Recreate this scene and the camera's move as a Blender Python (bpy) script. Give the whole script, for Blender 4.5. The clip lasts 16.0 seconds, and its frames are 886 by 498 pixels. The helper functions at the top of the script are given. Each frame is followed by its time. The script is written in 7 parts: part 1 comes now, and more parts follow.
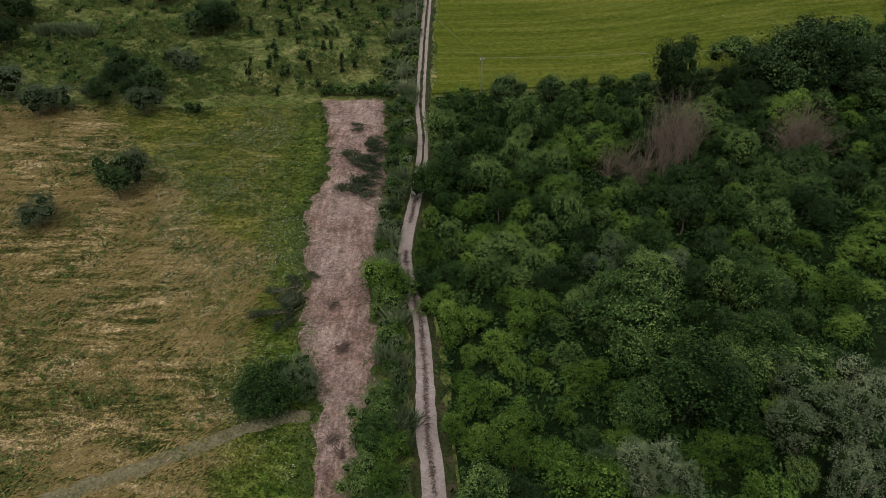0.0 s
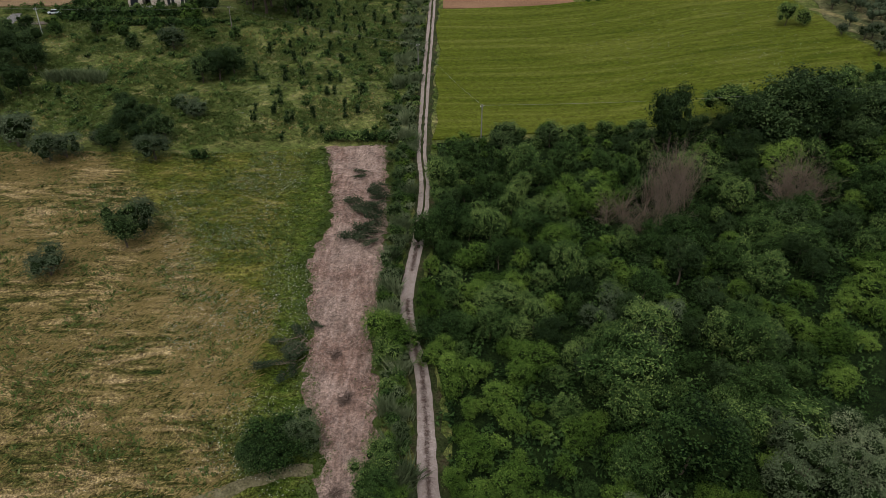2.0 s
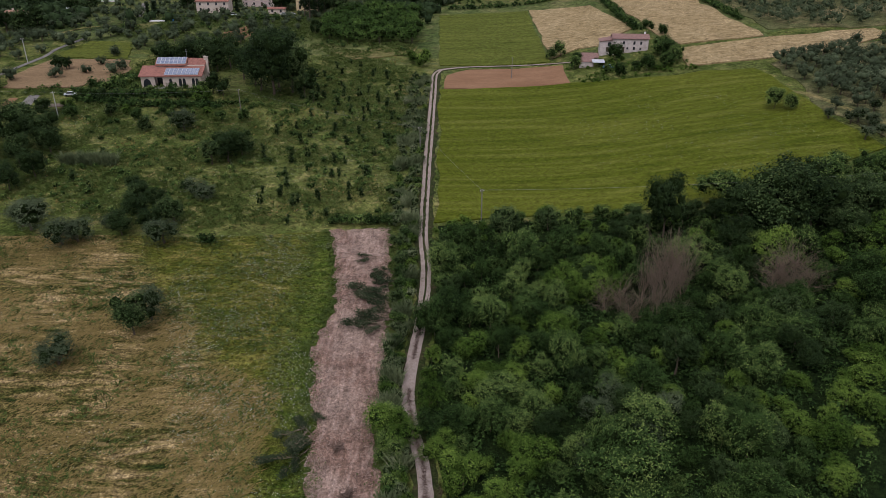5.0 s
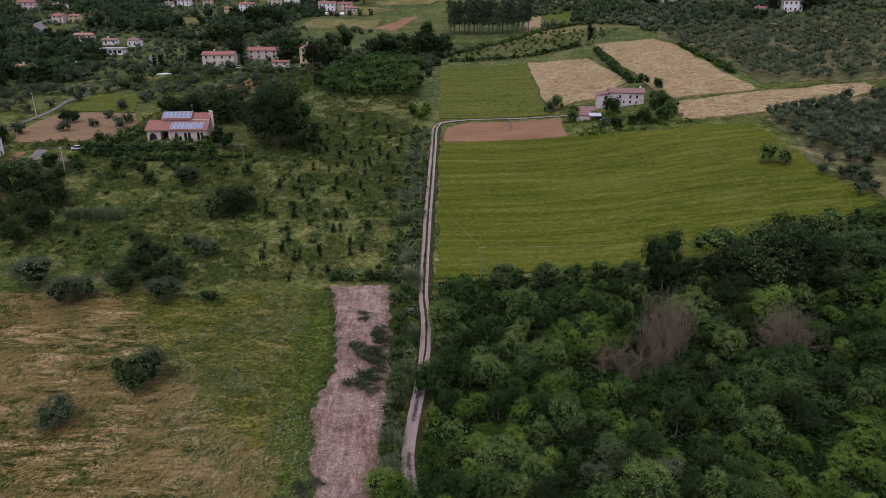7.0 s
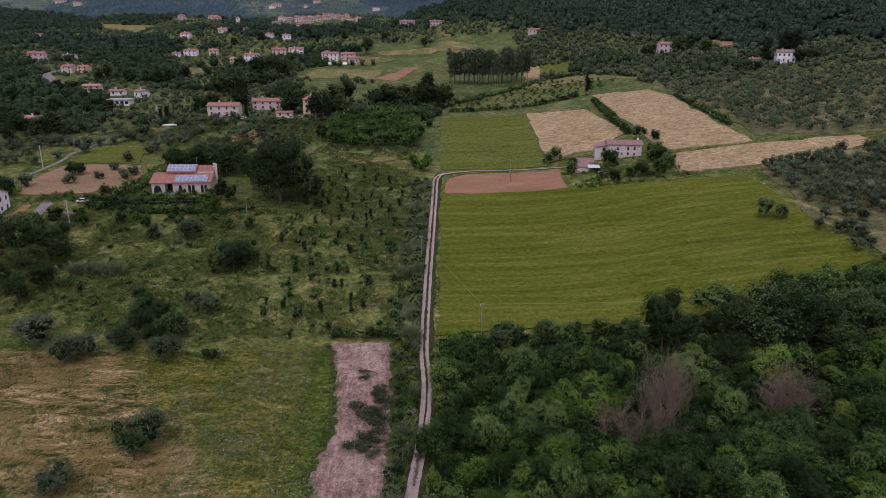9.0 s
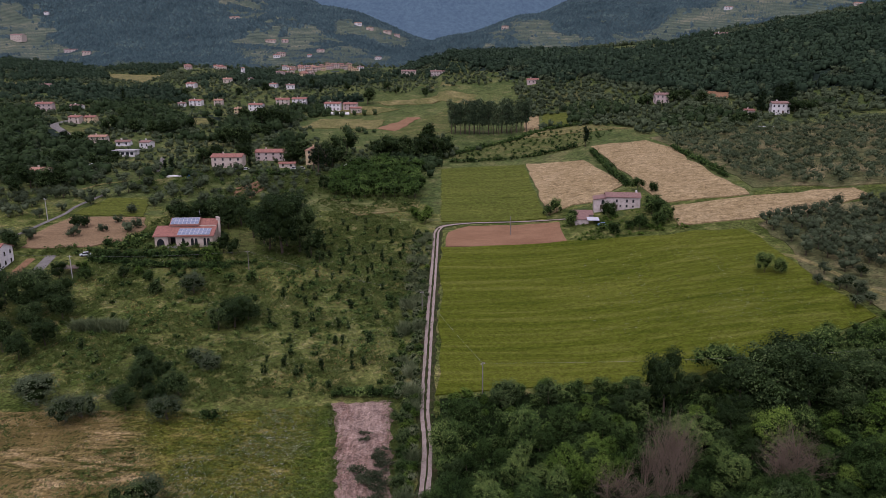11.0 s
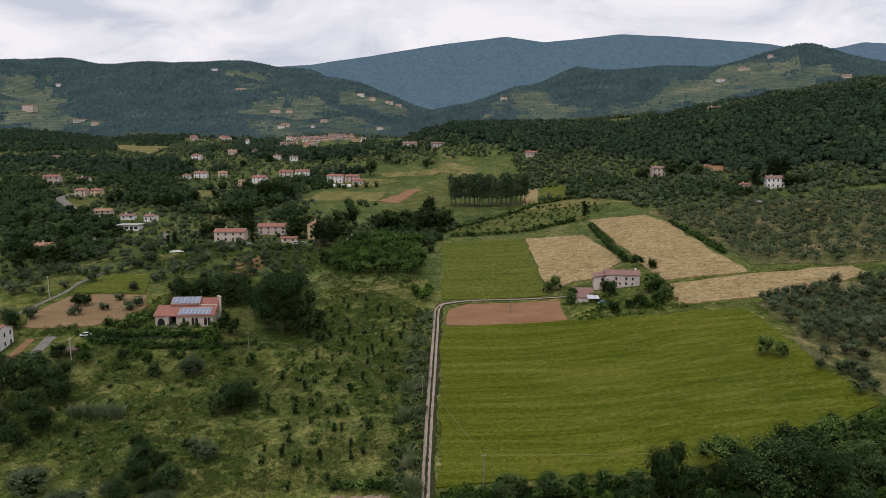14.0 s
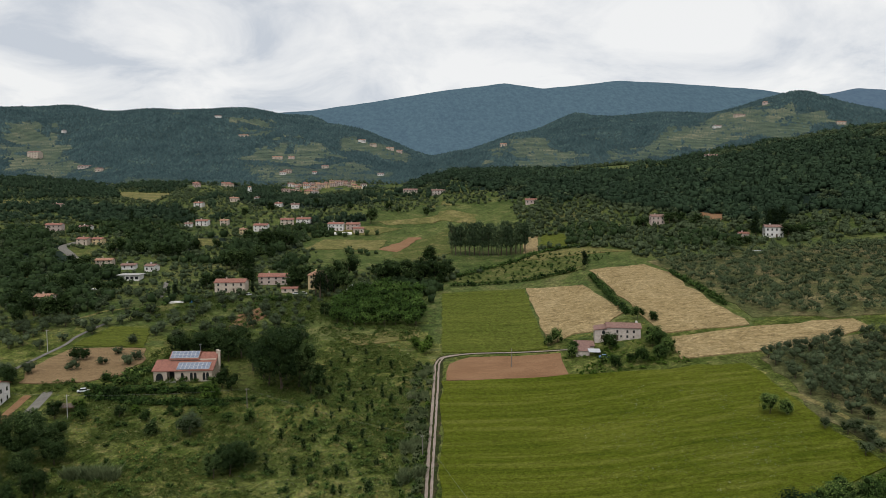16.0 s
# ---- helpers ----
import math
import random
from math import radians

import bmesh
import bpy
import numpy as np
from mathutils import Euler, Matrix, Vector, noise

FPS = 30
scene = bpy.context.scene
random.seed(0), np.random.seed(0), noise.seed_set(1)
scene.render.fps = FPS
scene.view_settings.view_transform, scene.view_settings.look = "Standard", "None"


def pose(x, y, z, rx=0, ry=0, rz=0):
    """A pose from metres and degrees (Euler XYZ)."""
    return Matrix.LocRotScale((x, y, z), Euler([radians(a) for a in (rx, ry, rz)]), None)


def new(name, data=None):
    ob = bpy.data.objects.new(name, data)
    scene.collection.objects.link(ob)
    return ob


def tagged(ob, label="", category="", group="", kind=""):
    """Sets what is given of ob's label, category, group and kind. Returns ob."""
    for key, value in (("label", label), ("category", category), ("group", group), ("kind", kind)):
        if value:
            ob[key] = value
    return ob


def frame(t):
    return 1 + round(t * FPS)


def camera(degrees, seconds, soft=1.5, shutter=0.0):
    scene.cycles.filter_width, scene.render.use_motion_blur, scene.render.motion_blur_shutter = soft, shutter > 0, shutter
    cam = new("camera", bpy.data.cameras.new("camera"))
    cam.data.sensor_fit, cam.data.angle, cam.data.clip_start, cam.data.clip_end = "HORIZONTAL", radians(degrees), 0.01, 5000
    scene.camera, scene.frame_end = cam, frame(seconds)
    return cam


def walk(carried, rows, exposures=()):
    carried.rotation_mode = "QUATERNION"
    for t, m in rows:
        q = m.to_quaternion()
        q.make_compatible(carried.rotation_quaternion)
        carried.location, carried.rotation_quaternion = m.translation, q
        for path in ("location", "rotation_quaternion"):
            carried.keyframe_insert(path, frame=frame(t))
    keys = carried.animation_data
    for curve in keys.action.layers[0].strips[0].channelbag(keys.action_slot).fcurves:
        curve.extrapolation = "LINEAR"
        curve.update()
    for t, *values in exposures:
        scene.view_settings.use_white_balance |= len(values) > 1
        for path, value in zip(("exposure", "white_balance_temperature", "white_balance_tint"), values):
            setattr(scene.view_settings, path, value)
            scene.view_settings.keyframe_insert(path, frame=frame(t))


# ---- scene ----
cam = camera(67.2, 16.0, soft=0.1)
ROWS = [
    (0, 0, 0, 56, 58.776, -0.165, 0.078),
    (0.5, 0.002, 0.028, 56.992, 59.365, -0.146, 0.09),
    (1, -0.016, 0.026, 58.01, 59.965, -0.141, 0.098),
    (1.5, -0.013, 0.039, 59.036, 60.566, -0.139, 0.12),
    (2, -0.025, 0.008, 60.065, 61.176, -0.128, 0.137),
    (2.5, -0.011, -0.006, 61.118, 61.856, -0.118, 0.154),
    (3, -0.005, -0.014, 62.169, 62.705, -0.102, 0.18),
    (3.5, -0.01, -0.012, 63.212, 63.566, -0.106, 0.194),
    (4, -0.027, -0.033, 64.242, 64.425, -0.087, 0.206),
    (6.5, 0.107, -0.142, 69.403, 68.785, -0.028, 0.263),
    (7, 0.132, -0.142, 70.465, 69.654, -0.005, 0.261),
    (7.5, 0.147, -0.145, 71.523, 70.524, -0, 0.27),
    (8, 0.164, -0.118, 72.592, 71.384, 0.019, 0.282),
    (8.5, 0.204, -0.075, 73.651, 72.253, 0.043, 0.302),
    (9, 0.206, -0.04, 74.72, 73.123, 0.054, 0.319),
    (11.5, 0.22, -0.063, 80.095, 77.623, 0.109, 0.39),
    (12, 0.258, -0.072, 81.161, 78.503, 0.12, 0.407),
    (12.5, 0.246, -0.057, 82.251, 79.383, 0.134, 0.411),
    (13, 0.266, -0.057, 83.353, 80.282, 0.142, 0.405),
    (13.5, 0.276, -0.053, 84.442, 81.203, 0.139, 0.419),
    (14, 0.258, -0.053, 85.54, 82.123, 0.134, 0.411),
    (14.5, 0.251, -0.049, 86.657, 83.043, 0.144, 0.428),
    (15, 0.269, -0.023, 87.775, 83.942, 0.158, 0.431),
    (15.5, 0.289, -0.003, 88.877, 84.852, 0.172, 0.434),
    (16, 0.293, 0.002, 89.988, 85.772, 0.185, 0.437),
]
walk(cam, [(t, pose(x, y, z, rx, ry, rz)) for t, x, y, z, rx, ry, rz in ROWS],
     [(0, -0.04, 6150, 12), (4, -0.03, 6080, 16), (7, -0.02, 5780, 29), (9, -0.01, 5800, 33), (12.5, 0.0, 6100, 33), (14, 0.0, 6380, 15), (16, 0.0, 6440, 8)])

# ---- world, sun, exposure ----
SUN_HEIGHT, SUN_TURN = 58, 200
world = bpy.data.worlds.new("overcast_sky")
scene.world = world
world.use_nodes = True
wn, wl = world.node_tree.nodes, world.node_tree.links
wn.clear()


def wnode(kind, **values):
    n = wn.new(kind)
    for key, value in values.items():
        n.inputs[key].default_value = value
    return n


sky = wn.new("ShaderNodeTexSky")
sky.sky_type, sky.sun_disc = "NISHITA", False
sky.sun_elevation, sky.sun_rotation = radians(SUN_HEIGHT), radians(SUN_TURN)
clear_sky = wnode("ShaderNodeBackground", Strength=0.10)
wl.new(sky.outputs[0], clear_sky.inputs["Color"])
# cloud deck: long flat banks, paler towards the horizon
way = wn.new("ShaderNodeTexCoord")
split = wn.new("ShaderNodeSeparateXYZ")
wl.new(way.outputs["Generated"], split.inputs[0])
flat = wn.new("ShaderNodeVectorMath")
flat.operation = "DIVIDE"
lifted = wn.new("ShaderNodeMath")
lifted.operation = "ADD"
lifted.inputs[1].default_value = 0.30
up = wn.new("ShaderNodeMath")
up.operation = "MAXIMUM"
up.inputs[1].default_value = 0.0
wl.new(split.outputs["Z"], up.inputs[0])
wl.new(up.outputs[0], lifted.inputs[0])
join = wn.new("ShaderNodeCombineXYZ")
for axis in "XYZ":
    wl.new(lifted.outputs[0], join.inputs[axis])
wl.new(way.outputs["Generated"], flat.inputs[0])
wl.new(join.outputs[0], flat.inputs[1])
banks = wnode("ShaderNodeTexNoise", Scale=2.4, Detail=9.0, Roughness=0.58, Distortion=0.5)
wl.new(flat.outputs[0], banks.inputs["Vector"])
tones = wn.new("ShaderNodeValToRGB")
ramp = tones.color_ramp
ramp.elements[0].position, ramp.elements[0].color = 0.36, (0.60, 0.63, 0.69, 1)
ramp.elements[1].position, ramp.elements[1].color = 0.60, (0.93, 0.915, 0.91, 1)
mid = ramp.elements.new(0.46)
mid.color = (0.78, 0.785, 0.81, 1)
wl.new(banks.outputs["Fac"], tones.inputs[0])
# an overcast sky is brightest overhead
overhead = wn.new("ShaderNodeMapRange")
for key, value in (("From Min", 0.30), ("From Max", 1.0), ("To Min", 1.0), ("To Max", 1.6)):
    overhead.inputs[key].default_value = value
wl.new(split.outputs["Z"], overhead.inputs["Value"])
clouds = wnode("ShaderNodeBackground")
wl.new(overhead.outputs[0], clouds.inputs["Strength"])
wl.new(tones.outputs[0], clouds.inputs["Color"])
veil = wn.new("ShaderNodeMixShader")
veil.inputs[0].default_value = 0.93
wl.new(clear_sky.outputs[0], veil.inputs[1])
wl.new(clouds.outputs[0], veil.inputs[2])
sky_out = wn.new("ShaderNodeOutputWorld")
wl.new(veil.outputs[0], sky_out.inputs[0])

sun = new("sun", bpy.data.lights.new("sun", "SUN"))
sun.data.energy, sun.data.angle, sun.data.color = 1.5, radians(22), (1.0, 0.96, 0.9)
sun.matrix_world = pose(0, 0, 300, 90 - SUN_HEIGHT, 0, 180 - SUN_TURN)

# ---- materials ----
def shader(name):
    m = bpy.data.materials.new(name)
    m.use_nodes = True
    nodes, links = m.node_tree.nodes, m.node_tree.links
    return m, nodes, links, nodes["Principled BSDF"]


def ramp_of(nodes, stops):
    n = nodes.new("ShaderNodeValToRGB")
    e = n.color_ramp.elements
    e[0].position, e[0].color = stops[0][0], (*stops[0][1], 1)
    e[1].position, e[1].color = stops[-1][0], (*stops[-1][1], 1)
    for at, colour in stops[1:-1]:
        e.new(at).color = (*colour, 1)
    return n


ALBEDO = 0.78


def toned(stops):
    return [(at, tuple(c * ALBEDO for c in colour)) for at, colour in stops]


def noise_at(nodes, links, vector, scale, detail=4.0, rough=0.6, stretch=None, warp=0.0):
    n = nodes.new("ShaderNodeTexNoise")
    n.inputs["Scale"].default_value, n.inputs["Detail"].default_value = scale, detail
    n.inputs["Roughness"].default_value, n.inputs["Distortion"].default_value = rough, warp
    if stretch:
        mp = nodes.new("ShaderNodeMapping")
        mp.inputs["Scale"].default_value = stretch[:3]
        if len(stretch) > 3:
            mp.inputs["Rotation"].default_value = (0, 0, radians(stretch[3]))
        links.new(vector, mp.inputs["Vector"])
        vector = mp.outputs[0]
    links.new(vector, n.inputs["Vector"])
    return n.outputs["Fac"]


def blend(nodes, links, kind, fac, a, b):
    n = nodes.new("ShaderNodeMix")
    n.data_type, n.blend_type = "RGBA", kind
    for value, at in ((fac, 0), (a, 6), (b, 7)):
        if isinstance(value, (int, float)):
            n.inputs[at].default_value = value
        elif isinstance(value, tuple):
            n.inputs[at].default_value = (*value, 1)
        else:
            links.new(value, n.inputs[at])
    return n.outputs[2]


def earth(name, layers, grain, bump=0.5, rough=0.95, bump_scale=None):
    """Ground: layers of (stops, scale, stretch, share) over each other, then fine grain (scale, low, high) and relief."""
    m, nodes, links, bsdf = shader(name)
    where = nodes.new("ShaderNodeNewGeometry").outputs["Position"]
    colour = None
    for stops, scale, stretch, share in layers:
        tint = ramp_of(nodes, toned(stops))
        links.new(noise_at(nodes, links, where, scale, 6.0, 0.62, stretch, 0.4), tint.inputs[0])
        colour = tint.outputs[0] if colour is None else blend(nodes, links, "MIX", share, colour, tint.outputs[0])
    for scale, low, high in grain:
        fine = noise_at(nodes, links, where, scale, 3.0, 0.7)
        tone = ramp_of(nodes, [(0.32, (low * 0.85,) * 3), (0.68, (high * 1.06,) * 3)])
        links.new(fine, tone.inputs[0])
        colour = blend(nodes, links, "MULTIPLY", 1.0, colour, tone.outputs[0])
    links.new(colour, bsdf.inputs["Base Color"])
    bsdf.inputs["Roughness"].default_value = rough
    bsdf.inputs["Specular IOR Level"].default_value = 0.03
    relief = nodes.new("ShaderNodeBump")
    relief.inputs["Strength"].default_value, relief.inputs["Distance"].default_value = bump, 0.3
    links.new(noise_at(nodes, links, where, bump_scale or 1.6, 5.0, 0.7), relief.inputs["Height"])
    links.new(relief.outputs[0], bsdf.inputs["Normal"])
    return m


def foliage(name, dark, light, tips=None, through_light=0.14, tree_scale=0.16, each=0.45, leaf_spread=0.45, detail=2.0):
    """Leaves: a tone for each leaf, one for each plant and a slow drift over the land."""
    m, nodes, links, bsdf = shader(name)
    geo = nodes.new("ShaderNodeNewGeometry")
    info = nodes.new("ShaderNodeObjectInfo")
    tint = ramp_of(nodes, toned([(0.0, dark), (0.75, light), (1.0, tips or light)]))
    drift = noise_at(nodes, links, geo.outputs["Position"], tree_scale, detail, 0.65)
    total = nodes.new("ShaderNodeMath")
    total.operation = "MULTIPLY_ADD"
    total.inputs[1].default_value = leaf_spread
    links.new(geo.outputs["Random Per Island"], total.inputs[0])
    more = nodes.new("ShaderNodeMath")
    more.operation = "MULTIPLY_ADD"
    more.inputs[1].default_value = each
    links.new(info.outputs["Random"], more.inputs[0])
    shift = nodes.new("ShaderNodeMath")
    shift.operation = "MULTIPLY_ADD"
    shift.inputs[1].default_value, shift.inputs[2].default_value = 1.0, -0.20 - 0.5 * each - 0.5 * (leaf_spread - 0.45)
    links.new(drift, shift.inputs[0])
    links.new(shift.outputs[0], more.inputs[2])
    links.new(more.outputs[0], total.inputs[2])
    links.new(total.outputs[0], tint.inputs[0])
    links.new(tint.outputs[0], bsdf.inputs["Base Color"])
    bsdf.inputs["Roughness"].default_value = 0.7
    bsdf.inputs["Specular IOR Level"].default_value = 0.03
    glow = nodes.new("ShaderNodeBsdfTranslucent")
    links.new(tint.outputs[0], glow.inputs["Color"])
    mixed = nodes.new("ShaderNodeMixShader")
    mixed.inputs[0].default_value = through_light
    links.new(bsdf.outputs[0], mixed.inputs[1])
    links.new(glow.outputs[0], mixed.inputs[2])
    links.new(mixed.outputs[0], nodes["Material Output"].inputs["Surface"])
    return m


def plain(name, colour, rough=0.8, metal=0.0, spread=0.15, scale=2.0, bump=0.15, spec=0.3):
    """A surface with stains and grain at two scales."""
    m, nodes, links, bsdf = shader(name)
    where = nodes.new("ShaderNodeNewGeometry").outputs["Position"]
    a, b = tuple(c * (1 - spread) for c in colour), tuple(min(1, c * (1 + spread)) for c in colour)
    tint = ramp_of(nodes, toned([(0.3, a), (0.7, b)]))
    links.new(noise_at(nodes, links, where, scale, 5.0, 0.65), tint.inputs[0])
    fine = ramp_of(nodes, [(0.3, (0.88,) * 3), (0.7, (1.0,) * 3)])
    links.new(noise_at(nodes, links, where, scale * 7, 3.0, 0.6), fine.inputs[0])
    links.new(blend(nodes, links, "MULTIPLY", 1.0, tint.outputs[0], fine.outputs[0]), bsdf.inputs["Base Color"])
    bsdf.inputs["Roughness"].default_value, bsdf.inputs["Metallic"].default_value = rough, metal
    bsdf.inputs["Specular IOR Level"].default_value = spec
    if bump:
        relief = nodes.new("ShaderNodeBump")
        relief.inputs["Strength"].default_value, relief.inputs["Distance"].default_value = bump, 0.05
        links.new(noise_at(nodes, links, where, scale * 5, 4.0, 0.6), relief.inputs["Height"])
        links.new(relief.outputs[0], bsdf.inputs["Normal"])
    return m


ROUGH_GRASS = earth("rough_grass", [
    ([(0.30, (0.0186, 0.0306, 0.0057)), (0.45, (0.0548, 0.0739, 0.0162)), (0.58, (0.1161, 0.1279, 0.0344)), (0.72, (0.1988, 0.1626, 0.0606))], 0.04, None, 0),
    ([(0.32, (0.0136, 0.0258, 0.0045)), (0.46, (0.0530, 0.0755, 0.0146)), (0.58, (0.1379, 0.1469, 0.0425)), (0.70, (0.2762, 0.2205, 0.0961))], 0.22, None, 0.55)],
    [(0.9, 0.55, 1.4), (2.6, 0.52, 1.5), (7.0, 0.6, 1.5)], 1.0)
VALLEY_GROUND = earth("valley_grass", [
    ([(0.30, (0.026, 0.046, 0.014)), (0.45, (0.072, 0.102, 0.028)), (0.58, (0.125, 0.145, 0.044)), (0.70, (0.225, 0.200, 0.088))], 0.022, None, 0),
    ([(0.34, (0.030, 0.052, 0.015)), (0.5, (0.088, 0.118, 0.034)), (0.68, (0.205, 0.192, 0.078))], 0.10, None, 0.5)],
    [(0.5, 0.6, 1.25), (1.8, 0.55, 1.35)], 1.0)


def hazed_hill_ground():
    """Far slopes between the woods: grass and dry banks of olive terraces, blued with painted haze."""
    m, nodes, links, bsdf = shader("hazed_hill_slopes")
    where = nodes.new("ShaderNodeNewGeometry").outputs["Position"]
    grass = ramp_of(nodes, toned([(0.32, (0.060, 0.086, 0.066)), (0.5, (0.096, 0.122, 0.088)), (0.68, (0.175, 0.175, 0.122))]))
    links.new(noise_at(nodes, links, where, 0.02, 7.0, 0.68), grass.inputs[0])
    banks = nodes.new("ShaderNodeTexWave")
    banks.bands_direction = "Z"
    for key, value in (("Scale", 0.09), ("Distortion", 5.0), ("Detail", 3.0), ("Detail Scale", 0.25)):
        banks.inputs[key].default_value = value
    links.new(where, banks.inputs["Vector"])
    tone = ramp_of(nodes, [(0.15, (0.62, 0.68, 0.66)), (0.55, (1.0, 1.0, 1.0)), (0.9, (1.22, 1.18, 1.08))])
    links.new(banks.outputs["Fac"], tone.inputs[0])
    links.new(blend(nodes, links, "MULTIPLY", 0.9, grass.outputs[0], tone.outputs[0]), bsdf.inputs["Base Color"])
    bsdf.inputs["Roughness"].default_value, bsdf.inputs["Specular IOR Level"].default_value = 1.0, 0.03
    return m


HAZED_HILL_GROUND = hazed_hill_ground()
# floor of the hill woods, distance haze put into its colour as blue
HAZED_HILL_FLOOR = earth("hazed_hill_floor", [([(0.3, (0.030, 0.050, 0.052)), (0.7, (0.055, 0.084, 0.080))], 0.012, None, 0)], [(0.1, 0.75, 1.2)], 1.0)
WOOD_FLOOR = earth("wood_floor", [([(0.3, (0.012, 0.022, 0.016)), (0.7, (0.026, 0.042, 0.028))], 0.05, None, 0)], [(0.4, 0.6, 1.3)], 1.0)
def meadow_ground():
    """Dry tan grass that turns golden and then green towards the cleared strip."""
    m, nodes, links, bsdf = shader("meadow_grass")
    where = nodes.new("ShaderNodeNewGeometry").outputs["Position"]
    tan = ramp_of(nodes, toned([(0.36, (0.022, 0.034, 0.008)), (0.45, (0.072, 0.070, 0.018)), (0.53, (0.185, 0.138, 0.053)), (0.64, (0.36, 0.265, 0.130))]))
    links.new(noise_at(nodes, links, where, 0.28, 7.0, 0.72, (0.4, 1.5, 1, -34), 0.5), tan.inputs[0])
    gold = ramp_of(nodes, toned([(0.34, (0.034, 0.050, 0.007)), (0.5, (0.088, 0.094, 0.015)), (0.66, (0.175, 0.150, 0.040))]))
    links.new(noise_at(nodes, links, where, 0.33, 7.0, 0.7, (0.5, 1.3, 1, -30), 0.5), gold.inputs[0])
    green = ramp_of(nodes, toned([(0.33, (0.020, 0.040, 0.006)), (0.5, (0.058, 0.084, 0.012)), (0.67, (0.115, 0.130, 0.028))]))
    links.new(noise_at(nodes, links, where, 0.45, 7.0, 0.72, (0.6, 1.2, 1, 60), 0.3), green.inputs[0])
    split = nodes.new("ShaderNodeSeparateXYZ")
    links.new(where, split.inputs[0])
    slant = nodes.new("ShaderNodeMath")
    slant.operation = "MULTIPLY_ADD"
    slant.inputs[1].default_value = 0.24
    links.new(split.outputs["Y"], slant.inputs[0])
    bend = nodes.new("ShaderNodeMapRange")
    for key, value in (("From Min", 90.0), ("From Max", 190.0), ("To Min", 0.0), ("To Max", 55.0)):
        bend.inputs[key].default_value = value
    links.new(split.outputs["Y"], bend.inputs["Value"])
    across = nodes.new("ShaderNodeMath")
    across.operation = "ADD"
    links.new(split.outputs["X"], across.inputs[0])
    links.new(bend.outputs[0], across.inputs[1])
    links.new(across.outputs[0], slant.inputs[2])
    uneven = nodes.new("ShaderNodeMath")
    uneven.operation = "MULTIPLY_ADD"
    uneven.inputs[1].default_value = 16.0
    links.new(noise_at(nodes, links, where, 0.07, 6.0, 0.65), uneven.inputs[0])
    links.new(slant.outputs[0], uneven.inputs[2])
    zone = nodes.new("ShaderNodeMapRange")
    zone.inputs["From Min"].default_value, zone.inputs["From Max"].default_value = -9.0, 16.0
    links.new(uneven.outputs[0], zone.inputs["Value"])
    first = ramp_of(nodes, [(0.05, (0, 0, 0)), (0.36, (1, 1, 1))])
    belt = nodes.new("ShaderNodeMath")
    belt.operation = "MULTIPLY_ADD"
    belt.inputs[1].default_value = 0.08
    links.new(split.outputs["Y"], belt.inputs[0])
    links.new(split.outputs["X"], belt.inputs[2])
    frayed = nodes.new("ShaderNodeMath")
    frayed.operation = "MULTIPLY_ADD"
    frayed.inputs[1].default_value = 14.0
    links.new(noise_at(nodes, links, where, 0.10, 5.0, 0.65), frayed.inputs[0])
    links.new(belt.outputs[0], frayed.inputs[2])
    near_strip = nodes.new("ShaderNodeMapRange")
    near_strip.inputs["From Min"].default_value, near_strip.inputs["From Max"].default_value = -19.0, -9.0
    links.new(frayed.outputs[0], near_strip.inputs["Value"])
    second = ramp_of(nodes, [(0.10, (0, 0, 0)), (0.90, (1, 1, 1))])
    links.new(zone.outputs[0], first.inputs[0])
    links.new(near_strip.outputs[0], second.inputs[0])
    colour = blend(nodes, links, "MIX", first.outputs[0], tan.outputs[0], gold.outputs[0])
    colour = blend(nodes, links, "MIX", second.outputs[0], colour, green.outputs[0])
    for scale, low, high in ((1.4, 0.55, 1.35), (3.6, 0.45, 1.55), (9.0, 0.5, 1.6)):
        tone = ramp_of(nodes, [(0.34, (low * 0.8,) * 3), (0.66, (high * 1.08,) * 3)])
        links.new(noise_at(nodes, links, where, scale, 3.0, 0.7), tone.inputs[0])
        colour = blend(nodes, links, "MULTIPLY", 1.0, colour, tone.outputs[0])
    links.new(colour, bsdf.inputs["Base Color"])
    bsdf.inputs["Roughness"].default_value, bsdf.inputs["Specular IOR Level"].default_value = 0.95, 0.03
    relief = nodes.new("ShaderNodeBump")
    relief.inputs["Strength"].default_value, relief.inputs["Distance"].default_value = 1.0, 0.35
    links.new(noise_at(nodes, links, where, 2.2, 5.0, 0.75), relief.inputs["Height"])
    links.new(relief.outputs[0], bsdf.inputs["Normal"])
    return m


MEADOW = meadow_ground()
SOIL_STRIP = earth("cleared_soil", [
    ([(0.3, (0.135, 0.082, 0.056)), (0.43, (0.245, 0.160, 0.115)), (0.56, (0.33, 0.243, 0.185)), (0.7, (0.43, 0.33, 0.26))], 0.09, None, 0),
    ([(0.33, (0.0963, 0.06, 0.042)), (0.46, (0.2354, 0.145, 0.112)), (0.56, (0.3424, 0.23, 0.185)), (0.68, (0.5029, 0.37, 0.31))], 0.55, (2.6, 0.5, 1, -35), 0.45)],
    [(0.5, 0.75, 1.15), (2.2, 0.65, 1.25), (7.0, 0.6, 1.4)], 1.0)
TRACK = earth("track_gravel", [
    ([(0.3, (0.27, 0.21, 0.175)), (0.7, (0.42, 0.345, 0.30))], 0.25, None, 0),
    ([(0.35, (0.23, 0.18, 0.14)), (0.65, (0.45, 0.37, 0.32))], 1.6, None, 0.4)],
    [(6.0, 0.75, 1.1)], 0.5, bump_scale=5.0)
